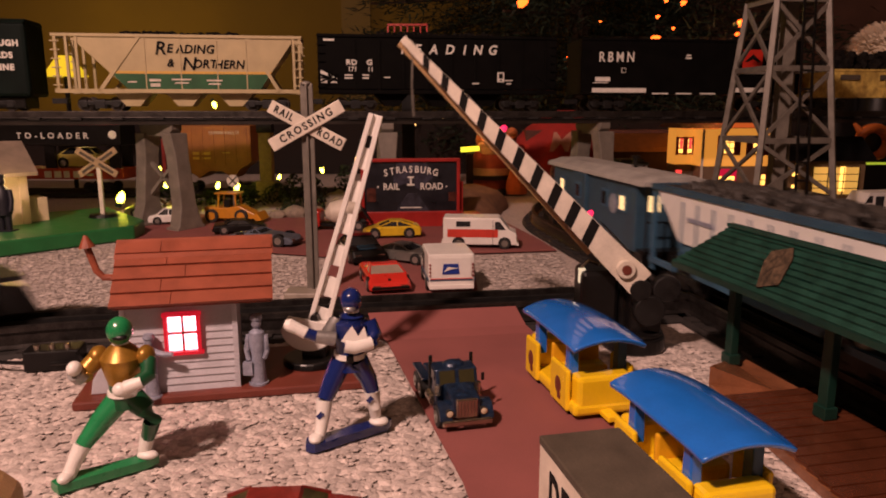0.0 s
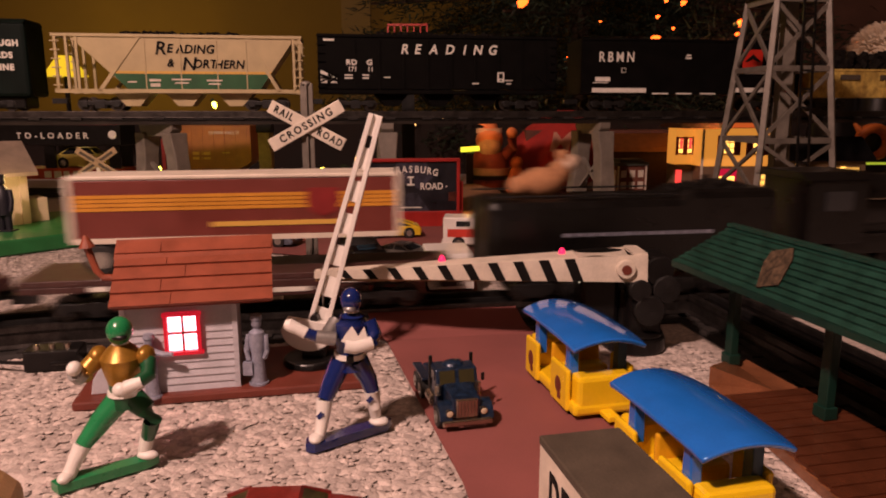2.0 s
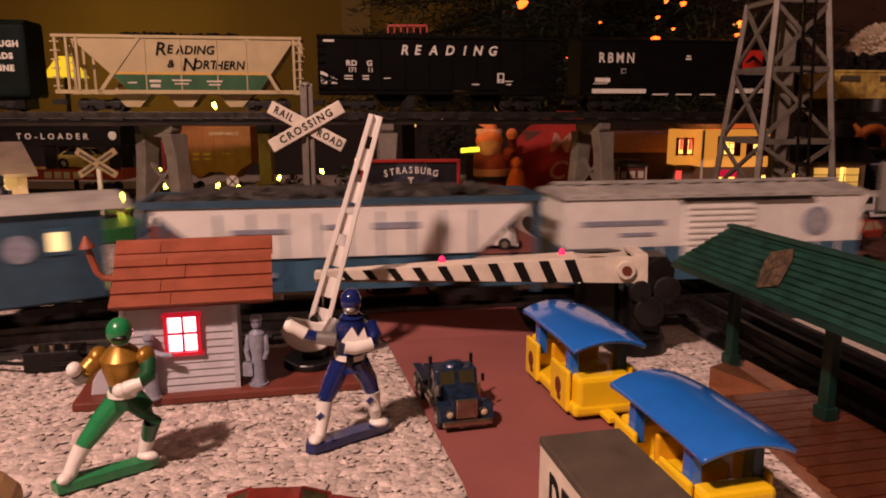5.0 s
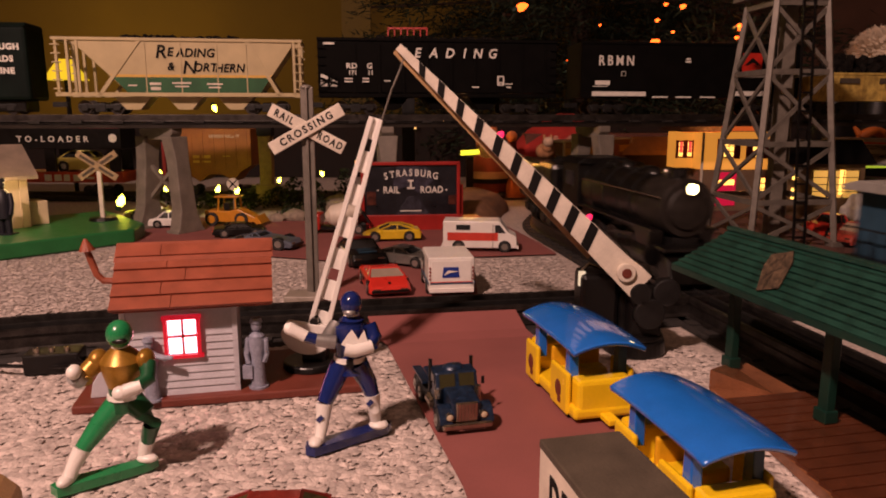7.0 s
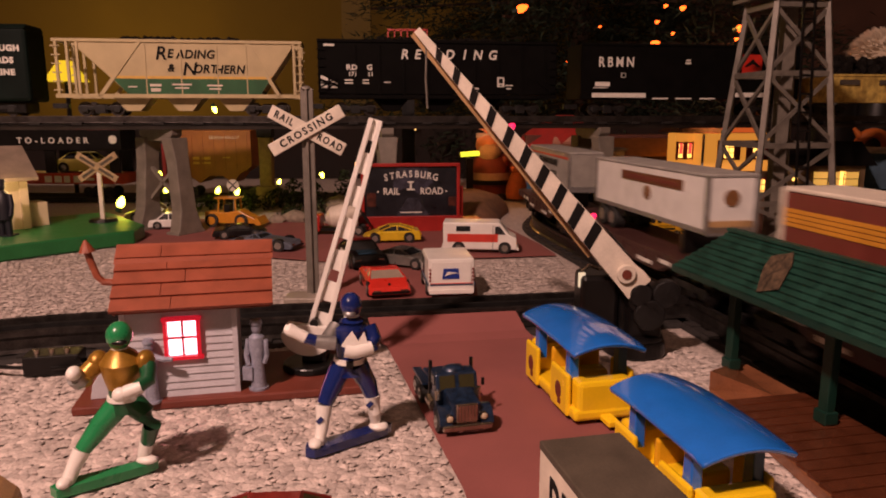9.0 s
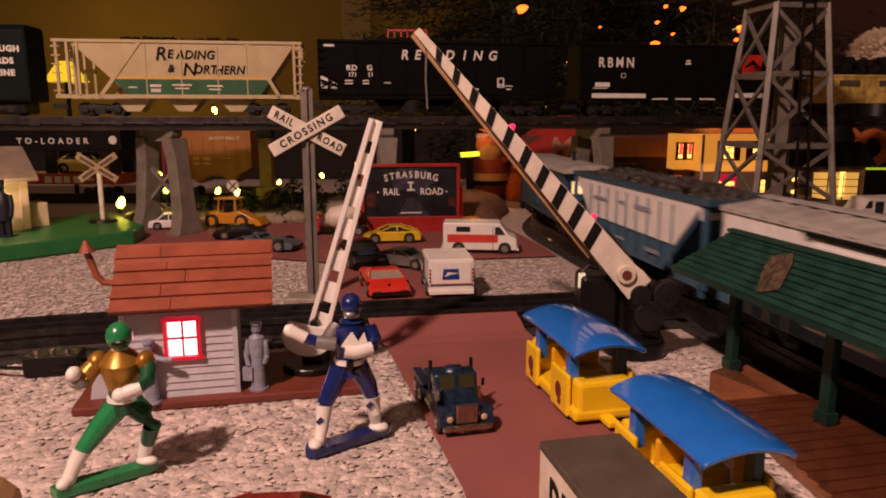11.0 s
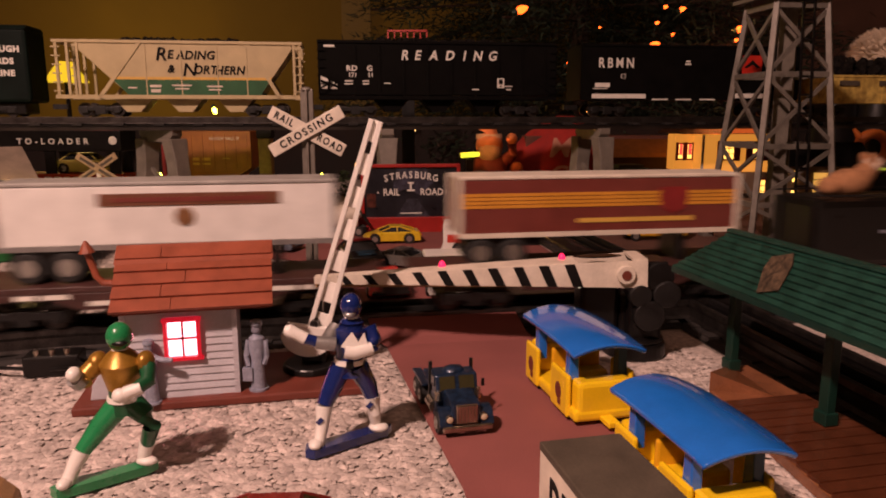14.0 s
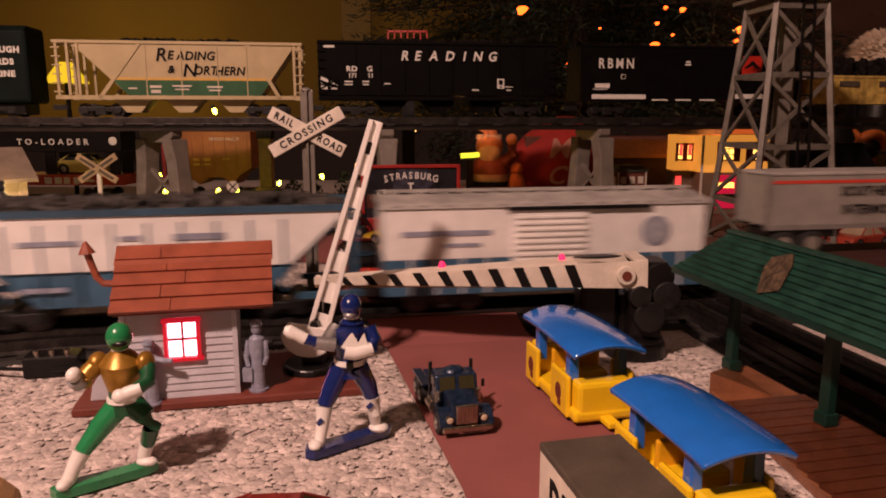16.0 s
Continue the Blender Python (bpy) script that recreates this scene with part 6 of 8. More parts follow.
def box_van(name, m, label, L, W, H, nose, paint, stripe, kind):
    c = thing(name, m, label, "toy van", "toy cars on the maroon paper")
    h, w = L / 2, W / 2
    part("body", Shape().prism([(-h, 0.004), (-h, H), (h - nose, H), (h - nose + 0.002, H - 0.001), (h - nose * 0.45, H * 0.62), (h - 0.001, H * 0.50), (h, 0.004)], "y", -w, w), paint, c, bev=0.0012)
    for sy in (-1, 1):
        part("window", Shape().prism([(h - nose + 0.0012, H * 0.88), (h - nose * 0.62, H * 0.62), (h - nose - 0.004, H * 0.62), (h - nose - 0.004, H * 0.88)], "y", sy * (w - 0.0004), sy * (w + 0.0003)), glass_m, c)
        if kind == "ambulance":
            part("stripe", Shape().box((-0.008, sy * (w + 0.0001), H * 0.50), (L * 0.68, 0.0005, H * 0.26)), redstripe_m, c)
            part("side_window", Shape().box((-0.018, sy * (w + 0.0001), H * 0.80), (0.015, 0.0006, H * 0.17)), glass_m, c)
            part("door_seam", Shape().box((h - nose - 0.006, sy * (w + 0.0001), H * 0.5), (0.0005, 0.0005, H * 0.8)), ink_m, c)
        else:
            part("side_door", Shape().box((0.006, sy * (w - 0.0001), H * 0.55), (0.013, 0.0008, H * 0.62)), glass_m, c)
            part("stripe", Shape().box((-0.006, sy * (w + 0.0002), H * 0.335), (L * 0.84, 0.0005, 0.0010)).box((-0.006, sy * (w + 0.0002), H * 0.375), (L * 0.84, 0.0005, 0.0006)), bluecar_m, c)
    part("windscreen", Shape().beam((h - nose * 0.52, 0, H * 0.64), (h - nose * 0.97, 0, H * 0.93), W * 0.8, 0.0006), glass_m, c)
    if kind == "mail":
        part("rear_door", Shape().box((-h - 0.0003, 0, H * 0.55), (0.0007, W * 0.86, H * 0.74)), paint, c, bev=0.0003)
        part("logo", Shape().prism([(-0.0065, 0.0155), (0.0075, 0.0155), (0.0065, 0.0240), (-0.0055, 0.0240)], "x", -h - 0.0011, -h - 0.0006), M("logo_blue", (0.015, 0.04, 0.26), 0.4, var=0.05), c)
        part("logo_mark", Shape().prism([(-0.006, 0.0205), (0.003, 0.0215), (0.006, 0.0175), (0.001, 0.0195)], "x", -h - 0.0015, -h - 0.0011), white_ink_m, c)
        part("rear_stripe", Shape().box((-h - 0.0008, 0, H * 0.335), (0.0006, W * 0.92, 0.001)), bluecar_m, c)
        part("rear_stripe", Shape().box((-h - 0.0008, 0, H * 0.37), (0.0006, W * 0.92, 0.0006)), redstripe_m, c)
        bl = Shape()
        for sy in (-1, 1):
            for k in range(4):
                bl.box((-h - 0.0006, sy * (w - 0.0014), H * 0.45 + k * 0.003), (0.0008, 0.0014, 0.0014))
        part("marker_light", bl, redframe_m, c)
    part("bumper", Shape().box((-h - 0.001, 0, 0.005), (0.002, W * 0.96, 0.003)).box((h + 0.0004, 0, 0.005), (0.002, W * 0.96, 0.003)), paint, c)
    r = 0.0058
    arch = Shape()
    for x in (-h * 0.58, h * 0.66):
        for sy in (-1, 1):
            arch.cyl((x, sy * (w - 0.004), r), (x, sy * (w + 0.0002), r), r * 1.18, n=18)
    part("wheel_arch", arch, black_m, c)
    wheels(c, (-h * 0.58, h * 0.66), w + 0.0008, r, steel_m)
    return c


box_van("ambulance", pose(0.0405, 0.757, 0.001, 0, 0, -4), "white toy ambulance van with a red side stripe", 0.079, 0.031, 0.0330, 0.020, white_m, redstripe_m, "ambulance")
box_van("mail_truck", pose(0.003, 0.587, 0.0012, 0, 0, 97), "white toy mail truck with a blue rear emblem", 0.062, 0.0375, 0.0318, 0.014, white_m, redstripe_m, "mail")
box_van("white_van", pose(0.590, 0.965, 0.001, 0, 0, 190), "white toy van with open side windows", 0.078, 0.034, 0.036, 0.018, offwhite_m, redstripe_m, "van")


def school_bus():
    c = thing("school_bus", pose(0.253, 0.838, 0.001, 0, 0, 184), "yellow toy school bus with black trim", "toy bus")
    ye = car_paint("bus_yellow", (0.72, 0.40, 0.015))
    h, w = 0.037, 0.0135
    part("body", Shape().box((-0.006, 0, 0.0175), (0.062, 2 * w, 0.025)), ye, c, bev=0.0022)
    part("hood", Shape().box((0.029, 0, 0.012), (0.016, 0.022, 0.014)), ye, c, bev=0.0025)
    for sy in (-1, 1):
        for k in range(7):
            part("window", Shape().box((-0.032 + k * 0.0078, sy * w, 0.0232), (0.0052, 0.0008, 0.0062)), glass_m, c)
        part("trim_line", Shape().box((-0.006, sy * (w + 0.0001), 0.0165), (0.060, 0.0006, 0.0008)).box((-0.006, sy * (w + 0.0001), 0.0095), (0.060, 0.0006, 0.0008)), black_m, c)
        part("printed_text", Shape().box((-0.006, sy * (w + 0.0001), 0.0130), (0.028, 0.0006, 0.0026)), black_m, c)
    part("windscreen", Shape().box((0.0255, 0, 0.0232), (0.001, 0.021, 0.007)), glass_m, c)
    part("bumper", Shape().box((0.0375, 0, 0.006), (0.0016, 0.024, 0.003)), black_m, c)
    wheels(c, (-0.022, 0.027), w + 0.0005, 0.0056)


school_bus()


def semi_truck():
    c = thing("toy_truck", pose(0.0058, 0.3275, 0.0012, 0, 0, -76) @ Matrix.Scale(0.93, 4), "worn blue die-cast toy truck with a chrome grille", "toy truck")
    tb = M("scuffed_blue_paint", (0.018, 0.045, 0.105), 0.32, metal=0.3, var=0.55, scale=300, coat=0.4, bump=0.3)
    part("chassis", Shape().box((-0.010, 0, 0.0065), (0.050, 0.012, 0.004)), black_m, c)
    part("hood", Shape().prism([(0.004, 0.006), (0.004, 0.0178), (0.0225, 0.0158), (0.0225, 0.006)], "y", -0.0075, 0.0075), tb, c, bev=0.0009)
    cab = part("cab", Shape().prism([(-0.0085, 0.006), (-0.0085, 0.0245), (0.0022, 0.0245), (0.0052, 0.0165), (0.0052, 0.006)], "y", -0.0112, 0.0112), tb, c, bev=0.0009)
    part("roof_fairing", Shape().ball((-0.004, 0, 0.0245), (0.005, 0.006, 0.0026), 0, 12, 6), tb, cab, smooth=True)
    for sy in (-1, 1):
        part("windscreen", Shape().beam((0.0050, sy * 0.0052, 0.0172), (0.0026, sy * 0.0052, 0.0236), 0.0082, 0.0008), M("amber_tinted_glass", (0.05, 0.045, 0.02), 0.12, var=0.2) if sy < 0 else bpy.data.materials["amber_tinted_glass"], cab)
        part("side_window", Shape().box((-0.0022, sy * 0.0113, 0.0205), (0.0062, 0.0005, 0.0052)), glass_m, cab)
        part("mirror", Shape().box((0.004, sy * 0.0140, 0.0195), (0.0008, 0.0016, 0.0040)), black_m, cab)
        part("exhaust", Shape().cyl((-0.0088, sy * 0.0112, 0.008), (-0.0088, sy * 0.0112, 0.0285), 0.0010, n=10), black_m, cab)
        f = Shape()
        rings = []
        for k in range(9):
            a = math.pi * (0.02 + 0.9 * k / 8)
            rings.append([(0.0165 + math.cos(a) * r_, sy * y, 0.0052 + math.sin(a) * r_) for r_, y in ((0.0078, 0.0075), (0.0078, 0.0138), (0.0064, 0.0138), (0.0064, 0.0075))])
        part("fender", f.loft(rings), tb, c)
        part("fuel_tank", Shape().cyl((-0.009, sy * 0.0108, 0.0072), (0.001, sy * 0.0108, 0.0072), 0.0036, n=16), chrome_m, c, bev=0.0004)
        part("air_cleaner", Shape().cyl((0.006, sy * 0.0105, 0.0125), (0.006, sy * 0.0105, 0.0175), 0.0018, n=12), chrome_m, c)
        hl = part("headlight", Shape().cyl((0.0218, sy * 0.0088, 0.0092), (0.0242, sy * 0.0088, 0.0092), 0.0020, n=14), chrome_m, c, bev=0.0003)
        part("lens", Shape().ball((0.0242, sy * 0.0088, 0.0092), (0.0006, 0.0016, 0.0016)), M("clear_lens", (0.6, 0.5, 0.35), 0.15) if sy < 0 else bpy.data.materials["clear_lens"], hl)
        for x, r in ((0.0165, 0.0058), (-0.0225, 0.0056), (-0.0345, 0.0056)):
            t = part("wheel", Shape().cyl((x, sy * 0.0088, r - 0.0005), (x, sy * 0.0142, r - 0.0005), r, n=20), tyre_m, c, bev=0.0007)
            part("rim", Shape().cyl((x, sy * 0.0139, r - 0.0005), (x, sy * 0.0145, r - 0.0005), r * 0.55, n=14).cyl((x, sy * 0.0145, r - 0.0005), (x, sy * 0.0150, r - 0.0005), r * 0.22, n=10), hub_m, t)
    g = part("grille", Shape().box((0.0231, 0, 0.0112), (0.0016, 0.0112, 0.0100)), chrome_m, c, bev=0.0006)
    for k in range(6):
        part("grille_bar", Shape().box((0.0241, -0.0042 + k * 0.00168, 0.0112), (0.0008, 0.0007, 0.0086)), chrome_m, g)
    part("bumper", Shape().prism([(-0.0128, 0.0032), (0.0128, 0.0032), (0.0128, 0.0062), (-0.0128, 0.0062)], "x", 0.0238, 0.0262), chrome_m, c, bev=0.0007)
    part("rear_deck", Shape().box((-0.026, 0, 0.0112), (0.030, 0.0165, 0.0036)), tb, c, bev=0.0008)
    part("fifth_wheel", Shape().box((-0.027, 0, 0.0138), (0.012, 0.009, 0.0016)), black_m, c)
    part("mudguard", Shape().box((-0.0285, 0.0118, 0.0128), (0.026, 0.0048, 0.0010)).box((-0.0285, -0.0118, 0.0128), (0.026, 0.0048, 0.0010)), tb, c)


semi_truck()


def mixer_truck():
    c = thing("mixer_truck", pose(-0.132, 0.868, 0.001, 0, 0, 176), "toy mixer truck with a white drum and red cab", "toy truck")
    part("cab", Shape().box((0.026, 0, 0.014), (0.016, 0.026, 0.020)), red_m, c, bev=0.002)
    part("window", Shape().box((0.0345, 0, 0.019), (0.001, 0.02, 0.006)), glass_m, c)
    part("chassis", Shape().box((-0.004, 0, 0.0065), (0.07, 0.018, 0.004)), black_m, c)
    part("drum", Shape().limb([(0.012, 0, 0.018, 0.006), (0.004, 0, 0.020, 0.0135), (-0.012, 0, 0.0235, 0.0145), (-0.026, 0, 0.0275, 0.008), (-0.031, 0, 0.029, 0.006)], n=20), cream_m, c, smooth=True)
    part("chute", Shape().beam((-0.033, 0, 0.026), (-0.042, 0, 0.012), 0.008, 0.002), black_m, c)
    wheels(c, (0.026, -0.018, -0.030), 0.0135, 0.0058)


mixer_truck()


def road_grader():
    c = thing("toy_loader", pose(-0.276, 0.930, 0.001, 0, 0, -6), "orange-yellow toy wheel loader with an open cab", "toy digger")
    og = car_paint("loader_orange", (0.62, 0.25, 0.015), 0.4)
    part("body", Shape().prism([(-0.036, 0.008), (-0.036, 0.020), (-0.006, 0.019), (0.010, 0.022), (0.034, 0.010), (0.036, 0.005), (-0.02, 0.005)], "y", -0.011, 0.011), og, c, bev=0.001)
    for x in (-0.018, 0.006):
        for sy in (-1, 1):
            part("cab_post", Shape().beam((x, sy * 0.010, 0.018), (x * 0.92, sy * 0.009, 0.037), 0.0018, 0.0018), og, c)
    part("cab_roof", Shape().box((-0.006, 0, 0.0378), (0.032, 0.023, 0.002)), og, c, bev=0.0006)
    part("blade", Shape().prism([(0.034, 0.003), (0.042, 0.004), (0.036, 0.014), (0.033, 0.012)], "y", -0.015, 0.015), og, c)
    part("seat", Shape().box((-0.008, 0, 0.024), (0.008, 0.01, 0.010)), black_m, c)
    wheels(c, (-0.026, 0.014), 0.0145, 0.0088, og, 0.006)


road_grader()


def round_sign():
    c = thing("round_sign", pose(-0.292, 0.985, 0.001), "small round white crossing sign with a black cross", "road sign")
    part("pole", Shape().cyl((0, 0, 0), (0, 0, 0.045), 0.0011, n=8), steel_m, c)
    d = part("disc", Shape().cyl((0, -0.0012, 0.0485), (0, 0.0004, 0.0485), 0.0085, n=24), cream_m, c)
    part("cross", Shape().beam((-0.0055, -0.0015, 0.043), (0.0055, -0.0015, 0.054), 0.0006, 0.0016).beam((0.0055, -0.0015, 0.043), (-0.0055, -0.0015, 0.054), 0.0006, 0.0016), ink_m, d)


round_sign()


# ---- billboard ----
def billboard():
    b = thing("billboard", pose(-0.0405, 0.890, 0, 0, 0, 6) @ Matrix.Scale(0.955, 4), "red framed billboard with a dark night picture and white letters", "billboard")
    fm = M("billboard_red", (0.36, 0.018, 0.014), 0.4, var=0.15, scale=80)
    part("base", Shape().box((0, 0.004, 0.0105), (0.134, 0.014, 0.021)), fm, b, bev=0.0008)
    part("frame", Shape().box((0, 0, 0.0885), (0.130, 0.006, 0.0045)).box((-0.063, 0, 0.055), (0.0045, 0.006, 0.070)).box((0.063, 0, 0.055), (0.0045, 0.006, 0.070)), fm, b, bev=0.0008)
    part("post", Shape().box((-0.067, 0.006, 0.03), (0.006, 0.005, 0.06)).box((0.067, 0.006, 0.03), (0.006, 0.005, 0.06)), fm, b, bev=0.0006)
    p = part("panel", Shape().box((0, 0.0015, 0.054), (0.124, 0.002, 0.066)), M("night_print", (0.022, 0.022, 0.030), 0.3, var=0.5, scale=50, bump=0.0), b)
    part("printed_sky", Shape().prism([(-0.025, 0.052), (-0.018, 0.0855), (0.02, 0.0855), (0.03, 0.066), (0.012, 0.050), (-0.006, 0.058)], "y", -0.0002, 0.0004), M("print_dusk", (0.075, 0.072, 0.11), 0.35, var=0.6, scale=110, bump=0.0), p)
    part("printed_path", Shape().prism([(-0.02, 0.021), (0.025, 0.021), (0.008, 0.045), (-0.004, 0.045)], "y", -0.0002, 0.0004), M("print_ground", (0.06, 0.06, 0.085), 0.35, var=0.6, scale=110, bump=0.0), p)
    part("printed_house", Shape().box((-0.052, 0.0001, 0.043), (0.012, 0.0006, 0.018)).box((0.055, 0.0001, 0.040), (0.010, 0.0006, 0.012)), M("print_house", (0.14, 0.035, 0.022), 0.35, var=0.6, scale=200, bump=0.0), p)
    word = "STRASBURG"
    for i, ch in enumerate(word):
        f = (i - 4) / 4
        lettering(ch, 0.0125, white_ink_m, p, pose(f * 0.0325, -0.0006, 0.0762 - 0.0045 * f * f, 90, 0, 0) @ pose(0, 0, 0, 0, 0, -9 * f), stretch=0.82, bold=0.00025)
    lettering("RAIL", 0.0125, white_ink_m, p, face_front(-0.0255, -0.0006, 0.0535), stretch=0.84, spacing=1.05, bold=0.00025)
    lettering("ROAD", 0.0125, white_ink_m, p, face_front(0.0275, -0.0006, 0.0535), stretch=0.84, spacing=1.05, bold=0.00025)
    part("printed_rail_mark", Shape().box((0, -0.0004, 0.066), (0.008, 0.0005, 0.0022)).box((0, -0.0004, 0.061), (0.0024, 0.0005, 0.009)).box((0, -0.0004, 0.0562), (0.010, 0.0005, 0.0022)).box((-0.043, -0.0004, 0.0535), (0.002, 0.0005, 0.002)).box((0.047, -0.0004, 0.0535), (0.002, 0.0005, 0.002)).box((0, -0.0004, 0.026), (0.028, 0.0005, 0.0014)), white_ink_m, p)


billboard()


# ---- lattice tower ----
def tower():
    t = thing("lattice_tower", pose(0.380, 0.820, 0, 0, 0, 7), "tall grey lattice steel floodlight tower with a black ladder", "toy tower")
    b, top, H = 0.050, 0.0285, 0.272
    lv = [0.0, 0.050, 0.113, 0.190, 0.262]
    at = lambda sx, sy, z: (sx * (b + (top - b) * z / H), sy * (b + (top - b) * z / H), z)
    for sx in (-1, 1):
        for sy in (-1, 1):
            part("leg", Shape().beam(at(sx, sy, 0), at(sx, sy, H), 0.0062, 0.0062), steel_m, t, bev=0.0006)
    for z in lv[1:]:
        for k, (p, q) in enumerate((((-1, -1), (1, -1)), ((-1, 1), (1, 1)), ((-1, -1), (-1, 1)), ((1, -1), (1, 1)))):
            part("strut", Shape().beam(at(*p, z), at(*q, z), 0.0045, 0.0058), steel_m, t)
    for z0, z1 in zip(lv, lv[1:]):
        for p, q in (((-1, -1), (1, -1)), ((-1, -1), (-1, 1))):
            part("diagonal", Shape().beam(at(*p, z0 + 0.004), at(*q, z1 - 0.004), 0.0030, 0.0042), steel_m, t)
            if p[1] == -1:
                part("diagonal", Shape().beam(at(*q, z0 + 0.004), at(*p, z1 - 0.004), 0.0030, 0.0042), steel_m, t)
    part("platform", Shape().box((0, 0, H), (0.082, 0.082, 0.004)), steel_m, t)
    part("centre_pipe", Shape().box((0.004, 0, H / 2), (0.014, 0.012, H)), trestle_m, t)
    ld = Shape()
    face = lambda z: -(b + (top - b) * z / H) - 0.0045
    for x in (-0.002, 0.011):
        ld.beam((x, face(0.0), 0.0), (x, face(0.28), 0.28), 0.0020, 0.0020)
    lad = part("ladder", ld, black_m, t)
    for k in range(14):
        z = 0.012 + k * 0.0195
        part("rung", Shape().box((0.0045, face(z), z), (0.013, 0.0018, 0.0022)), black_m, lad)
    for sx, sy in ((-1, -1), (1, -1), (1, 1), (-1, 1)):
        part("footing", Shape().box(at(sx, sy, 0.003), (0.014, 0.014, 0.006)), steel_m, t, bev=0.001)


tower()


# ---- lit houses ----
amber_pane_m = glow("amber_pane", (1.0, 0.52, 0.10), 2.6)
red_pane_m = glow("red_pane", (1.0, 0.06, 0.05), 1.3)
wallglow_m = M("yellow_house_wall", (0.62, 0.33, 0.09), 0.6, var=0.12, scale=60)
# The wall itself emits, in place of a lamp shining through from inside.
lit_wall = bpy.data.materials.new("emissive_house_wall")
lit_wall.use_nodes = True
lit_wall.node_tree.nodes["Principled BSDF"].inputs["Base Color"].default_value = (0.62, 0.33, 0.09, 1)
lit_wall.node_tree.nodes["Principled BSDF"].inputs["Emission Color"].default_value = (1.0, 0.36, 0.05, 1)
lit_wall.node_tree.nodes["Principled BSDF"].inputs["Emission Strength"].default_value = 0.60


def shuttered_window(parent, m, w, h, pane_mat):
    f = part("window_frame", Shape().box((0, -0.0006, 0), (w, 0.0012, h)), redframe_m, parent, m=m)
    for sx in (-1, 1):
        part("shutter", Shape().box((sx * w * 0.72, -0.0008, 0), (w * 0.42, 0.0014, h * 1.05)), redframe_m, f)
    for sx in (-1, 1):
        for k in (-1, 0, 1):
            part("pane", Shape().box((sx * w * 0.21, -0.0012, k * h * 0.29), (w * 0.34, 0.001, h * 0.24)), pane_mat if k < 1 or pane_mat is amber_pane_m else red_pane_m, f)
    return f


def yellow_house():
    c = thing("lit_house", pose(0.438, 1.112, 0, 0, 0, 4), "two-storey toy house, yellow above, glowing from inside", "toy building")
    x0, x1, y0, y1 = -0.0545, 0.048, -0.045, 0.045
    part("lower_storey", Shape().box(((x0 + x1) / 2, 0, 0.0315), (x1 - x0, y1 - y0, 0.063)), M("grey_brown_wall", (0.20, 0.13, 0.08), 0.7, var=0.15, scale=60), c, bev=0.0006)
    part("upper_storey", Shape().box(((x0 + x1) / 2, 0, 0.091), (x1 - x0 + 0.004, y1 - y0 + 0.004, 0.056)), lit_wall, c, bev=0.0006)
    # side wing turned away from the front
    wing = part("side_wing", Shape().box((x0 - 0.015, 0.002, 0.091), (0.030, 0.03, 0.054), 0, pose(0, 0, 0, 0, 0, 0)), lit_wall, c)
    part("wing_base", Shape().box((x0 - 0.015, 0.002, 0.0315), (0.029, 0.029, 0.063)), bpy.data.materials["grey_brown_wall"], c)
    part("roof", Shape().prism([(-0.052, 0.119), (0.052, 0.119), (0.02, 0.128), (-0.02, 0.128)], "x", x0 - 0.034, x1 + 0.006), black_m, c)
    part("dormer", Shape().prism([(-0.028, 0.120), (0.028, 0.120), (0.0, 0.142)], "y", -0.052, 0.0), glow("orange_gable", (1.0, 0.16, 0.03), 0.5), c)
    part("corner_trim", Shape().box((x0 - 0.001, y0 - 0.002, 0.06), (0.003, 0.003, 0.115)).box((x1 + 0.001, y0 - 0.002, 0.06), (0.003, 0.003, 0.115)), cream_m, c)
    for x in (-0.0165, 0.028):
        shuttered_window(c, pose(x, y0 - 0.0025, 0.094), 0.019, 0.028, amber_pane_m)
    shuttered_window(c, pose(0.039, y0 - 0.001, 0.038), 0.012, 0.030, amber_pane_m)
    for x in (x0 - 0.022, x0 - 0.008):
        shuttered_window(c, pose(x, -0.0145, 0.092), 0.008, 0.026, amber_pane_m)
        part("sash", Shape().box((x, -0.0168, 0.095), (0.0046, 0.0008, 0.016)), red_pane_m, c)
    part("side_window", Shape().box((x0 - 0.022, -0.0132, 0.042), (0.009, 0.001, 0.026)), red_pane_m, c)
    d = part("door", Shape().box((-0.018, y0 - 0.001, 0.034), (0.034, 0.002, 0.050)), glow("magenta_door", (0.75, 0.01, 0.06), 0.5), c)
    part("door_light", Shape().box((-0.018, y0 - 0.0022, 0.044), (0.028, 0.001, 0.008)), amber_pane_m, d)


yellow_house()


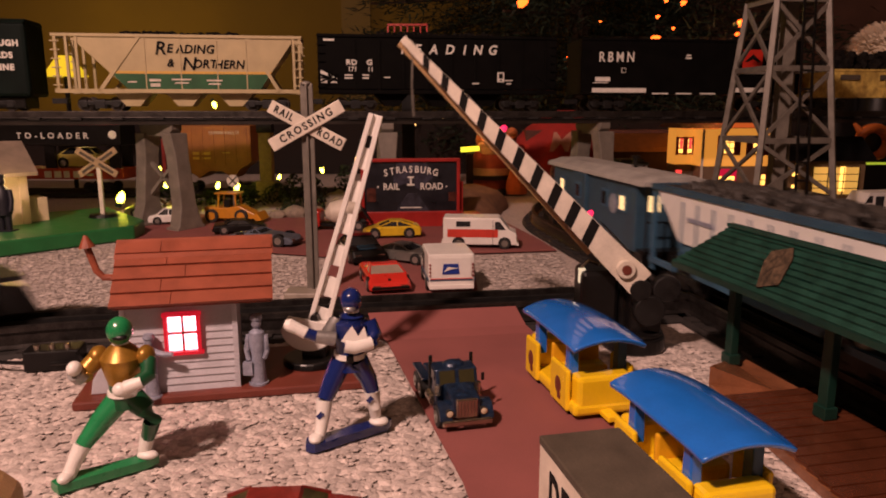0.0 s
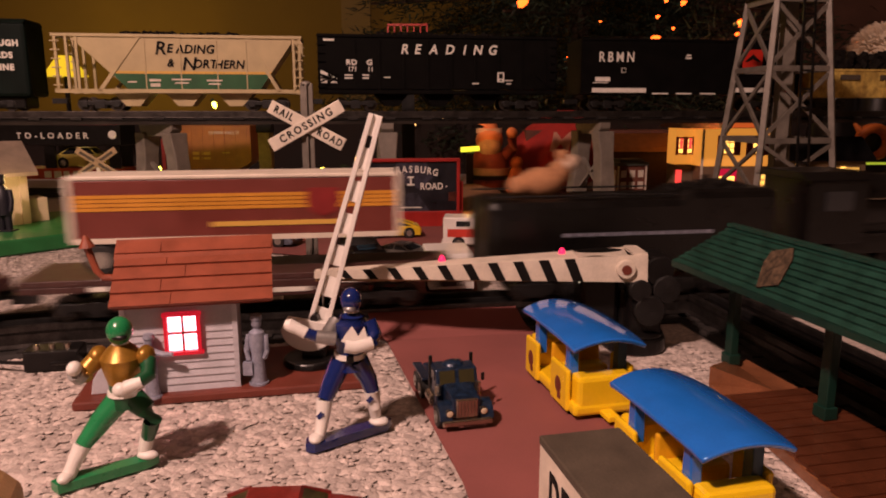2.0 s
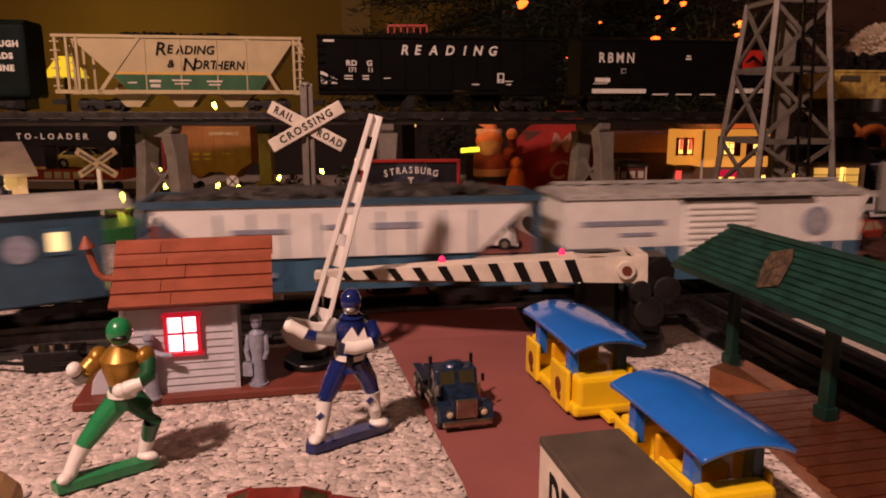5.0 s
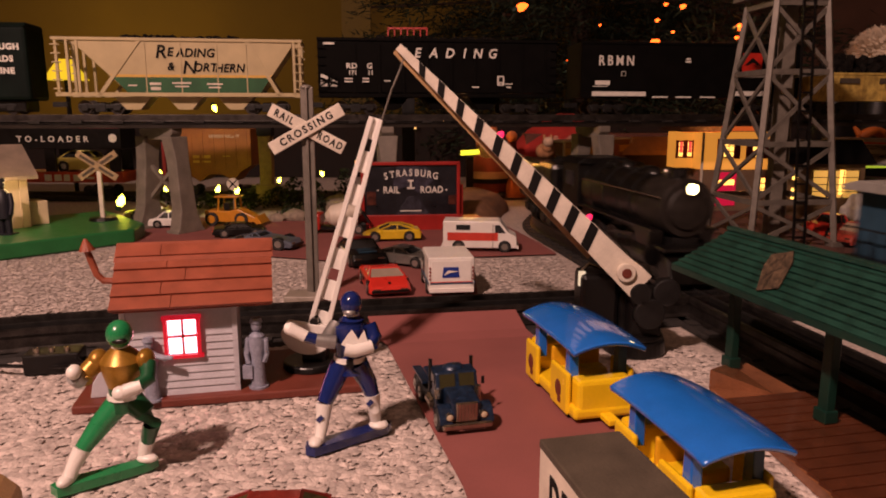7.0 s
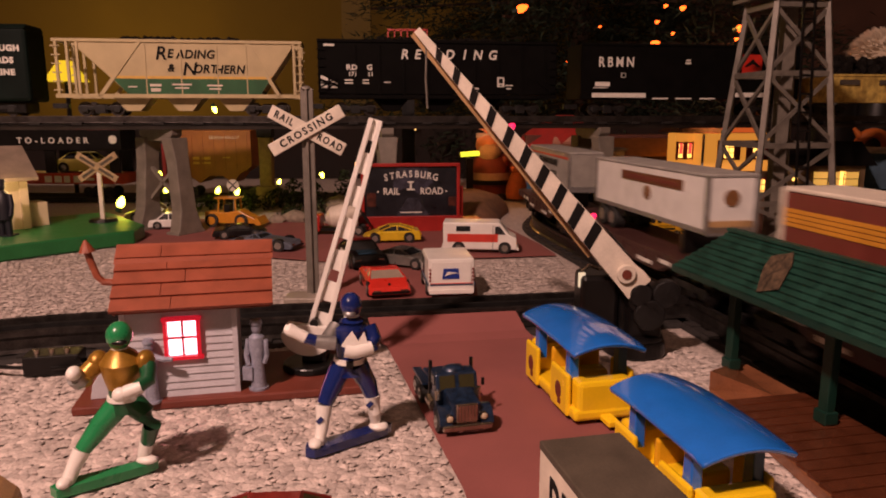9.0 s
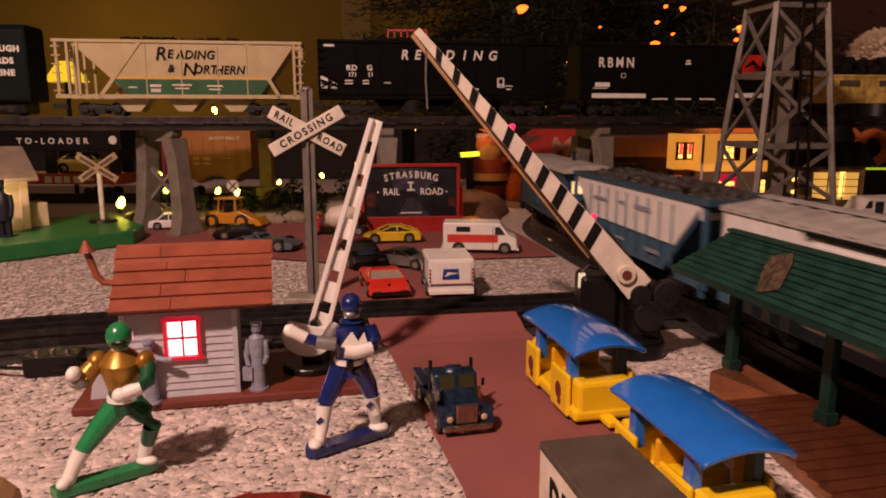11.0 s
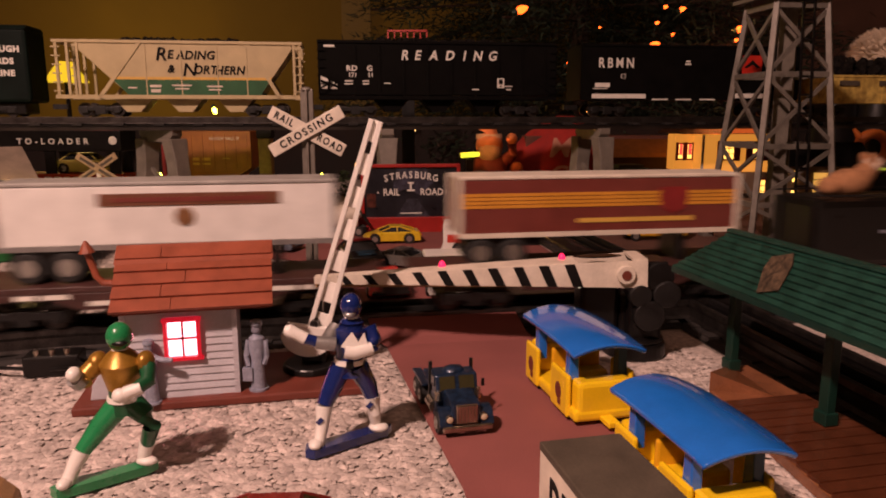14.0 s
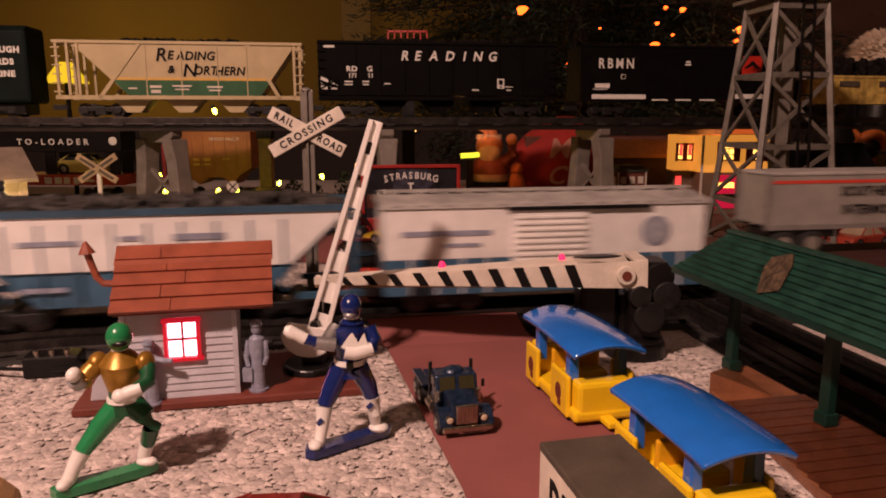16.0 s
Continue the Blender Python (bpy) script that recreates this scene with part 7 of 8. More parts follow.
def second_house():
    c = thing("lit_cottage", pose(0.552, 1.060, 0, 0, 0, -3) @ Matrix.Scale(0.88, 4), "low toy cottage with a wide glowing window", "toy building")
    part("wall", Shape().box((0, 0, 0.045), (0.125, 0.09, 0.09)), M("brown_cottage_wall", (0.22, 0.14, 0.07), 0.7, var=0.2, scale=60), c, bev=0.001)
    part("roof", Shape().prism([(-0.056, 0.085), (0.056, 0.085), (0, 0.122)], "x", -0.075, 0.075), black_m, c)
    w = part("window", Shape().box((0.016, -0.0455, 0.052), (0.074, 0.002, 0.044)), glow("paper_window", (1.0, 0.50, 0.10), 0.65), c)
    for k in range(4):
        part("glazing_bar", Shape().box((-0.021 + k * 0.0245, -0.0470, 0.052), (0.0016, 0.001, 0.044)), boxtop_m, w)
    for k in range(3):
        part("glazing_bar", Shape().box((0.016, -0.0470, 0.040 + k * 0.0115), (0.074, 0.001, 0.0012)), boxtop_m, w)
    part("bright_pane", Shape().box((0.026, -0.0468, 0.055), (0.008, 0.001, 0.040)), amber_pane_m, w)
    for z in (0.036, 0.068):
        part("side_window", Shape().box((-0.049, -0.0455, z), (0.008, 0.0015, 0.018)), amber_pane_m, c)


second_house()


def town_house():
    c = thing("town_house", pose(0.283, 1.075, 0, 0, 0, 14), "small brick town house model with white windows", "toy building")
    part("plinth", Shape().box((0, 0, 0.011), (0.070, 0.050, 0.022)), trestle_m, c, bev=0.001)
    bk = M("dark_brick", (0.20, 0.06, 0.035), 0.7, var=0.3, scale=200, bump=0.4)
    part("wall", Shape().box((-0.004, 0.004, 0.043), (0.046, 0.036, 0.042)), bk, c, bev=0.0005)
    part("roof", Shape().box((-0.004, 0.004, 0.0665), (0.052, 0.042, 0.005)).box((-0.004, 0.004, 0.071), (0.040, 0.032, 0.005)), M("slate_roof", (0.10, 0.11, 0.09), 0.6, var=0.2), c, bev=0.0006)
    part("corner_quoin", Shape().box((-0.0265, -0.0145, 0.043), (0.002, 0.002, 0.042)).box((0.0185, -0.0145, 0.043), (0.002, 0.002, 0.042)), cream_m, c)
    for x in (-0.018, -0.004, 0.010):
        for z in (0.035, 0.052):
            part("window", Shape().box((x, -0.0144, z), (0.0085, 0.0012, 0.0105)), cream_m, c)
    for y in (-0.006, 0.004, 0.014):
        part("window", Shape().box((-0.0272, y, 0.047), (0.0012, 0.005, 0.020)), cream_m, c)
    part("wreath", Shape().cyl((0.024, -0.0255, 0.014), (0.024, -0.0245, 0.014), 0.005, n=16), dgreen_m, c)


town_house()


def low_shed():
    c = thing("low_shed", pose(0.330, 1.19, 0, 0, 0, 2), "long low toy shed with an orange-tan roof", "toy building")
    part("wall", Shape().box((0, 0, 0.040), (0.115, 0.05, 0.080)), M("shed_brown", (0.10, 0.045, 0.025), 0.7, var=0.25, scale=60), c, bev=0.0008)
    part("roof", Shape().prism([(-0.034, 0.079), (0.034, 0.079), (0.030, 0.086), (0.0, 0.108), (-0.030, 0.086)], "x", -0.062, 0.062), M("orange_tan_roof", (0.48, 0.20, 0.06), 0.65, var=0.2, scale=70, bump=0.3), c, bev=0.001)


low_shed()


# ---- seasonal figures behind the loop ----
def santa():
    sh = Shape()
    R_, W, K, S = 0, 1, 2, 3
    sh.limb([(0, 0, 0.0, 0.030), (0, 0, 0.012, 0.034), (0, 0, 0.035, 0.036), (0, 0, 0.060, 0.033), (0, 0, 0.075, 0.026), (0, 0, 0.082, 0.014)], R_, 18)
    sh.limb([(0, 0, 0.026, 0.0375), (0, 0, 0.034, 0.0385)], K, 18)
    sh.limb([(0, 0, 0.034, 0.0375), (0, 0, 0.046, 0.0385)], W, 18)
    sh.ball((-0.002, -0.006, 0.094), (0.024, 0.024, 0.024), S)
    sh.ball((-0.002, -0.018, 0.083), (0.021, 0.016, 0.018), W)
    sh.limb([(-0.002, 0, 0.106, 0.0235), (-0.002, 0, 0.114, 0.0225)], W, 18)
    sh.limb([(-0.002, 0, 0.113, 0.021), (0.002, 0, 0.122, 0.015), (0.008, 0, 0.126, 0.006)], S, 14)
    sh.limb([(0.024, -0.008, 0.066, 0.012), (0.038, -0.016, 0.080, 0.0105), (0.036, -0.018, 0.098, 0.009)], R_)
    sh.ball((0.036, -0.019, 0.106), 0.010, S)
    sh.ball((-0.017, -0.02, 0.004), (0.014, 0.018, 0.008), K).ball((0.017, -0.02, 0.004), (0.014, 0.018, 0.008), K)
    tagged(part("santa_doll", sh, [M("santa_coat", (0.24, 0.035, 0.02), 0.7, var=0.2), M("doll_beard", (0.52, 0.32, 0.20), 0.9, var=0.15, scale=120), black_m, M("doll_face", (0.62, 0.20, 0.07), 0.6, var=0.15)], smooth=True, m=pose(0.083, 1.26, 0.0)), "chubby bearded doll in a red coat", "doll")
    sh = Shape().limb([(0, 0, 0, 0.019), (0, 0, 0.02, 0.018), (0, 0, 0.04, 0.012), (0, 0, 0.046, 0.008)], 0, 14).ball((0, 0, 0.054), 0.011, 0)
    tagged(part("small_doll", sh, M("orange_felt", (0.50, 0.12, 0.03), 0.85, var=0.2), smooth=True, m=pose(0.128, 1.235, 0.002)), "small orange felt doll", "doll")


santa()


def red_sack():
    c = thing("red_sack", pose(0.205, 1.345, 0), "large red cloth sack with pale script letters", "sack")
    rings = []
    rnd = random.Random(2)
    for z, r in ((0.0, 0.075), (0.02, 0.092), (0.05, 0.098), (0.085, 0.088), (0.115, 0.062), (0.135, 0.035), (0.145, 0.015)):
        rings.append([(math.cos(a) * r * (1 + 0.05 * math.sin(5 * a + z * 30)) + (z - 0.05) * 0.25, math.sin(a) * r * 0.7, z) for a in [2 * math.pi * k / 28 for k in range(28)]])
    part("cloth", Shape().loft(rings), M("red_felt", (0.38, 0.022, 0.016), 0.85, var=0.2, scale=60, bump=0.4), c, smooth=True)
    ink = M("pale_script", (0.5, 0.24, 0.17), 0.8)
    lettering("Me", 0.052, ink, c, pose(0.012, -0.074, 0.088, 66, 0, 6), slant=0.3, bold=0.0006)
    lettering("C", 0.046, ink, c, pose(-0.004, -0.0765, 0.040, 88, 0, 4), slant=0.3, bold=0.0006)


red_sack()


# ---- left: lit station on a green base ----
def green_station():
    tagged(part("green_mat", Shape().prism([(-0.353, 0.800), (-0.360, 0.845), (-0.455, 0.955), (-0.76, 0.70), (-0.70, 0.43)], "z", 0.0, 0.0165), M("green_station_base", (0.02, 0.17, 0.045), 0.4, var=0.15, scale=60), bev=0.002), "bright green moulded base of the toy station", "mat")
    c = thing("toy_station", pose(-0.517, 0.806, 0.0165, 0, 0, 46), "cream toy station with a brightly lit doorway", "toy building")
    wm = M("cream_station_wall", (0.62, 0.50, 0.34), 0.6, var=0.12, scale=60)
    part("front_wall", Shape().box((0.0165, -0.02, 0.032), (0.026, 0.004, 0.064)).box((-0.048, -0.02, 0.032), (0.046, 0.004, 0.064)).box((-0.010, -0.02, 0.060), (0.034, 0.004, 0.008)), wm, c)
    part("end_wall", Shape().prism([(-0.022, 0), (0.05, 0), (0.05, 0.062), (0.014, 0.088), (-0.022, 0.064)], "x", 0.027, 0.031), wm, c)
    part("back_wall", Shape().box((-0.02, 0.05, 0.031), (0.10, 0.004, 0.062)), wm, c)
    part("far_wall", Shape().box((-0.071, 0.014, 0.031), (0.004, 0.07, 0.062)), wm, c)
    part("corner_pilaster", Shape().box((0.0285, -0.021, 0.032), (0.009, 0.007, 0.064)), wm, c, bev=0.0008)
    part("bench_box", Shape().box((0.044, 0.004, 0.014), (0.024, 0.03, 0.028)), wm, c, bev=0.001)
    part("roof", Shape().add([(-0.085, -0.034, 0.060), (0.042, -0.034, 0.060), (0.042, 0.014, 0.094), (-0.085, 0.014, 0.094), (0.042, 0.062, 0.060), (-0.085, 0.062, 0.060),
                              (-0.085, -0.034, 0.056), (0.042, -0.034, 0.056), (0.042, 0.014, 0.090), (-0.085, 0.014, 0.090), (0.042, 0.062, 0.056), (-0.085, 0.062, 0.056)],
                             [(0, 1, 2, 3), (3, 2, 4, 5), (6, 9, 8, 7), (9, 11, 10, 8), (0, 6, 7, 1), (1, 7, 8, 2), (2, 8, 10, 4), (4, 10, 11, 5), (5, 11, 9, 3), (3, 9, 6, 0)]), M("station_roof", (0.26, 0.20, 0.15), 0.7, var=0.2), c)
    part("lit_interior", Shape().box((-0.010, 0.004, 0.030), (0.034, 0.002, 0.058)), glow("lit_doorway", (1.0, 0.66, 0.26), 3.2), c)
    part("door_sill", Shape().box((-0.010, -0.026, 0.002), (0.036, 0.012, 0.003)), brownbase_m, c)
    sh = Shape()
    sh.limb([(-0.004, 0, 0, 0.0035), (-0.0035, 0, 0.022, 0.0042)]).limb([(0.004, 0, 0, 0.0035), (0.0035, 0, 0.022, 0.0042)]).limb([(0, 0, 0.018, 0.008), (0, 0, 0.033, 0.0085), (0, 0, 0.045, 0.0075), (0, 0, 0.050, 0.003)], n=12)
    sh.ball((0, 0, 0.054), (0.0042, 0.0042, 0.005)).cyl((0, 0, 0.0575), (0, 0, 0.0615), 0.0048, 0.0042).limb([(0.008, 0, 0.045, 0.003), (0.0105, -0.002, 0.033, 0.0028), (0.010, -0.004, 0.022, 0.0025)]).limb([(-0.008, 0, 0.045, 0.003), (-0.0105, -0.002, 0.033, 0.0028), (-0.010, -0.004, 0.022, 0.0025)])
    sh.box((0, 0, 0.0008), (0.02, 0.014, 0.0016))
    tagged(part("station_man", sh, M("navy_figure", (0.014, 0.013, 0.022), 0.5, var=0.2), smooth=True, m=pose(-0.476, 0.762, 0.0165)), "dark blue toy station agent before the lit door", "toy figure")
    x = thing("small_crossbuck", pose(-0.420, 0.868, 0.0165), "tan toy crossbuck on a dark round foot", "crossing sign")
    part("foot", Shape().cyl((0, 0, 0), (0, 0, 0.0035), 0.017, 0.015, n=24), black_m, x)
    part("post", Shape().box((0, 0, 0.036), (0.0052, 0.004, 0.072)), cream_m, x, bev=0.0006)
    for s in (-1, 1):
        b = part("board", Shape().box((0, 0, 0), (0.056, 0.002, 0.0085)), M("tan_board", (0.42, 0.30, 0.16), 0.6, var=0.25, scale=150), x, m=pose(0, -0.003 - 0.001 * s, 0.067, 0, s * 33, 0), bev=0.0005)
        part("printed_text", Shape().box((-0.013, -0.0011, 0), (0.020, 0.0005, 0.0032)).box((0.013, -0.0011, 0), (0.020, 0.0005, 0.0032)), boxtop_m, b)


green_station()


# ---- back track with standing wagons ----
def back_wagons():
    tagged(part("back_roadbed", Shape().box((-0.55, 1.235, 0.004), (1.1, 0.075, 0.008)), tie_m), "dark low roadbed of the back track", "track")
    a = thing("auto_carrier", pose(-0.700, 1.225, 0.008, 0, 0, -2), "black and red car carrier wagon with white letters", "wagon")
    part("upper_deck", Shape().box((0, 0, 0.096), (0.33, 0.056, 0.034)), black_m, a, bev=0.001)
    lettering("TO-LOADER", 0.0135, white_ink_m, a, face_front(0.050, -0.0286, 0.0950), stretch=1.05, spacing=1.75, bold=0.0003)
    part("emblem", Shape().cyl((0.152, -0.029, 0.097), (0.152, -0.0282, 0.097), 0.007, n=20), white_ink_m, a)
    part("top_band", Shape().box((0.10, 0, 0.1165), (0.12, 0.05, 0.007)), redframe_m, a)
    part("lower_deck", Shape().box((0, 0, 0.032), (0.33, 0.056, 0.018)), M("orange_red_deck", (0.52, 0.055, 0.02), 0.5, var=0.15), a, bev=0.001)
    part("printed_text", Shape().box((0.036, -0.0285, 0.031), (0.012, 0.0008, 0.011)).box((0.053, -0.0285, 0.031), (0.012, 0.0008, 0.011)).box((0.068, -0.0285, 0.031), (0.010, 0.0008, 0.011)).box((0.085, -0.0285, 0.031), (0.011, 0.0008, 0.011)).box((0.108, -0.0285, 0.031), (0.014, 0.0008, 0.004)), white_ink_m, a)
    for x in (-0.15, -0.05, 0.04, 0.15):
        for y in (-0.022, 0.022):
            part("post", Shape().box((x, y, 0.06), (0.018, 0.004, 0.045)), black_m, a)
    bogie(a, 0.115)
    bogie(a, -0.115)
    toy_car("loaded_car", pose(-0.615, 1.225, 0.0490, 0, 0, -2), "pale yellow toy car on the car carrier", M("pale_yellow_paint", (0.62, 0.50, 0.12), 0.35, var=0.1), 0.10, 0.034, 0.034, 0.023, 0.018, 0.020, (0.15, 0.3, 0.65, 0.78))
    v = thing("brown_hopper", pose(-0.392, 1.225, 0.008, 0, 0, -2), "orange-brown hopper wagon with pale letters", "wagon")
    part("body", Shape().prism([(-0.072, 0.112), (0.072, 0.112), (0.072, 0.052), (0.052, 0.04), (0.040, 0.024), (0.022, 0.036), (0.0, 0.036), (-0.018, 0.024), (-0.034, 0.036), (-0.052, 0.036), (-0.072, 0.056)], "y", -0.028, 0.028), M("orange_brown_paint", (0.36, 0.13, 0.028), 0.5, var=0.2, scale=60), v, bev=0.0008)
    lettering("LEHIGH VALLEY", 0.0075, white_ink_m, v, face_front(0.028, -0.0284, 0.100), stretch=0.85, spacing=1.15)
    part("printed_text", Shape().box((-0.022, -0.0284, 0.066), (0.012, 0.0007, 0.005)).box((-0.004, -0.0284, 0.066), (0.014, 0.0007, 0.005)).box((-0.022, -0.0284, 0.058), (0.012, 0.0007, 0.004)).box((-0.004, -0.0284, 0.058), (0.014, 0.0007, 0.003)).box((0.03, -0.0284, 0.067), (0.012, 0.0007, 0.002)).box((-0.06, -0.0284, 0.092), (0.012, 0.0007, 0.007)), gold_ink_m, v)
    ribs = Shape()
    for k in range(8):
        ribs.box((-0.065 + k * 0.0186, -0.0286, 0.078), (0.0015, 0.001, 0.064))
    part("side_rib", ribs, bpy.data.materials["orange_brown_paint"], v)
    part("end_frame", Shape().box((-0.078, 0, 0.05), (0.006, 0.05, 0.08)), redframe_m, v)
    bogie(v, 0.052)
    bogie(v, -0.052)
    tp = thing("stone_pillar", pose(-0.287, 1.16, 0), "tan stone pillar under the elevated track", "pillar")
    part("shaft", Shape().box((0, 0, 0.055), (0.020, 0.02, 0.110)), M("tan_stone", (0.34, 0.24, 0.13), 0.8, var=0.25, scale=120, bump=0.5), tp, bev=0.001)
    part("plinth", Shape().box((0, 0, 0.016), (0.032, 0.03, 0.032)), bpy.data.materials["tan_stone"], tp, bev=0.002)
    part("dark_cap", Shape().box((0, 0, 0.121), (0.024, 0.022, 0.022)), black_m, tp)
    w2 = thing("dark_wagon", pose(0.32, 1.34, 0.004, 0, 0, 2), "dark red-brown wagon standing far back", "wagon")
    part("body", Shape().box((0, 0, 0.07), (0.34, 0.056, 0.07)), M("dim_red_brown", (0.12, 0.035, 0.02), 0.6, var=0.2), w2, bev=0.001)
    bogie(w2, 0.11)
    bogie(w2, -0.11)


back_wagons()


# ---- planting, stones, strings of bulbs ----
leaf_m = M("moss_green", (0.035, 0.055, 0.018), 0.9, var=0.5, scale=200, bump=0.6, island=0.5)


def clump(name, at, r, h, label, n=260, mat=None, size=0.0035):
    rnd = random.Random(int(abs(at[0]) * 9999))
    sh = Shape()
    for i in range(n):
        a, f, z = rnd.uniform(0, 6.28), rnd.random() ** 0.5, rnd.random()
        k = math.sqrt(max(0, 1 - z * z)) * (1 + 0.25 * math.sin(3 * a))
        p = Vector((math.cos(a) * r * f * k, math.sin(a) * r * f * k, h * z))
        d1 = Vector((rnd.uniform(-1, 1), rnd.uniform(-1, 1), rnd.uniform(-0.3, 1))).normalized() * size * rnd.uniform(0.7, 1.5)
        d2 = d1.cross(Vector((rnd.uniform(-1, 1), rnd.uniform(-1, 1), 1))).normalized() * size * 0.6
        sh.add([p - d1, p + d2, p + d1, p - d2], [(0, 1, 2, 3)])
    sh.cyl((0, 0, 0), (0, 0, h * 0.6), 0.0022, 0.001, n=6)
    return tagged(part(name, sh, mat or leaf_m, m=pose(*at)), label, "shrub", kind="")


for x, y, r, h in ((-0.262, 1.13, 0.030, 0.030), (-0.228, 1.08, 0.022, 0.05), (-0.30, 1.10, 0.026, 0.024), (-0.213, 1.00, 0.026, 0.013), (-0.19, 1.06, 0.018, 0.045), (-0.45, 1.12, 0.03, 0.035), (-0.37, 1.12, 0.03, 0.02), (-0.155, 1.12, 0.02, 0.06)):
    clump("shrub", (x, y, 0.0), r, h, "small dark green toy shrub of lichen")


def stone(at, r, seed):
    rnd = random.Random(seed)
    sh = Shape().ball((0, 0, 0), r, 0, 9, 6)
    sh.v = [tuple(c * rnd.uniform(0.86, 1.12) for c in p) for p in sh.v]
    return tagged(part("stone", sh, M("pale_stone", (0.36, 0.29, 0.22), 0.85, var=0.3, scale=150, bump=0.6) if seed == 0 else bpy.data.materials["pale_stone"], smooth=True, m=pose(*at)), "rough pale stone on the layout", "stone", "stones along the parking area")


for k, (x, y, r) in enumerate(((-0.205, 0.975, 0.014), (-0.228, 0.965, 0.010), (-0.180, 0.99, 0.012), (-0.145, 1.03, 0.018), (0.045, 0.93, 0.010), (0.02, 0.92, 0.008), (0.04, 0.905, 0.007), (-0.16, 1.08, 0.022))):
    stone((x, y, r * 0.4), (r * 1.3, r, r * 0.75), k)
rock_m = M("brown_mountain_paper", (0.24, 0.115, 0.06), 0.85, var=0.35, scale=60, bump=0.5)
sh = Shape()
rings = []
for z, r in ((0, 1), (0.012, 0.92), (0.026, 0.7), (0.034, 0.35)):
    rings.append([(math.cos(a) * 0.058 * r * (1 + 0.15 * math.sin(4 * a + 40 * z)), math.sin(a) * 0.13 * r * (1 + 0.12 * math.sin(3 * a)), z) for a in [2 * math.pi * k / 24 for k in range(24)]])
tagged(part("paper_rock", sh.loft(rings), rock_m, smooth=True, m=pose(0.040, 1.07, -0.002)), "crumpled brown rock paper mound beside the track", "rock")

bulb_glass = {"lime": glow("lime_bulb", (0.90, 0.80, 0.06), 16.0), "warm": glow("warm_bulb", (1.0, 0.50, 0.14), 2.5), "orange": glow("orange_bulb", (1.0, 0.10, 0.010), 5.0)}


def bulb(at, r, kind, label, tilt=0):
    b = thing("string_bulb", pose(*at, 0, tilt, 0), label, "bulb", "bulbs of the light strings")
    part("glass", Shape().limb([(0, 0, 0, r * 0.7), (0, 0, r * 0.9, r), (0, 0, r * 2.0, r * 0.7), (0, 0, r * 2.7, r * 0.15)], n=10), bulb_glass[kind], b, smooth=True)
    part("socket", Shape().cyl((0, 0, -r * 1.2), (0, 0, 0), r * 0.75, n=10), dgreen_m, b)
    return b


for x, y, z, r in ((-0.443, 0.965, 0.022, 0.0058), (-0.392, 0.975, 0.058, 0.0045), (-0.396, 0.985, 0.068, 0.003), (-0.232, 1.00, 0.050, 0.0028), (-0.345, 1.08, 0.028, 0.004), (-0.31, 1.06, 0.028, 0.004), (-0.325, 1.10, 0.038, 0.003), (-0.175, 1.02, 0.064, 0.003), (-0.40, 1.02, 0.036, 0.004), (-0.365, 1.15, 0.158, 0.004)):
    bulb((x, y, z), r, "lime", "glowing yellow-green string bulb", 20 if z < 0.06 else 160)
for x, y, z, r in ((-0.1075, 0.888, 0.082, 0.0028), (-0.045, 1.12, 0.172, 0.0025), (-0.06, 1.15, 0.128, 0.0022), (-0.03, 1.15, 0.131, 0.0022), (0.0, 1.15, 0.127, 0.0022), (-0.045, 1.15, 0.121, 0.0022), (0.03, 1.16, 0.128, 0.0022), (0.012, 1.13, 0.170, 0.0022)):
    bulb((x, y, z), r, "warm", "tiny warm white string bulb")
lt = thing("lime_tube", pose(0.045, 1.2, 0.080, 0, 0, 5), "glowing yellow-green light tube", "light")
part("tube", Shape().cyl((-0.016, 0, 0), (0.016, 0, 0.002), 0.0042, n=12), glow("lime_tube_glow", (0.80, 0.75, 0.04), 1.5), lt)
part("end_cap", Shape().cyl((-0.019, 0, 0), (-0.016, 0, 0), 0.0045, n=12), black_m, lt)
tagged(part("green_light_stand", Shape().box((0.045, 1.2, 0.037), (0.012, 0.012, 0.074)), black_m), "dark stand under the light tube", "stand")
yl = thing("paper_lamp", pose(-0.675, 1.305, 0.178), "glowing yellow paper shade behind the wagons", "lamp")
part("shade", Shape().cyl((0, 0, 0.026), (0, 0, 0.062), 0.038, 0.012, n=20), glow("yellow_shade_glow", (0.85, 0.55, 0.02), 0.9), yl)
part("stem", Shape().cyl((0, 0, -0.178), (0, 0, 0.03), 0.004, n=10), black_m, yl)

# ---- far back ----
# Added sheet, no real part: keeps the gap under the deck dark.
slab("backdrop", (0.1, 1.66, 0.066), (3.0, 0.02, 0.132), M("added_dark_backing", (0.016, 0.008, 0.006), 0.9, var=0.4, scale=14), "backdrop", "added dark sheet that hides the wall behind the layout")


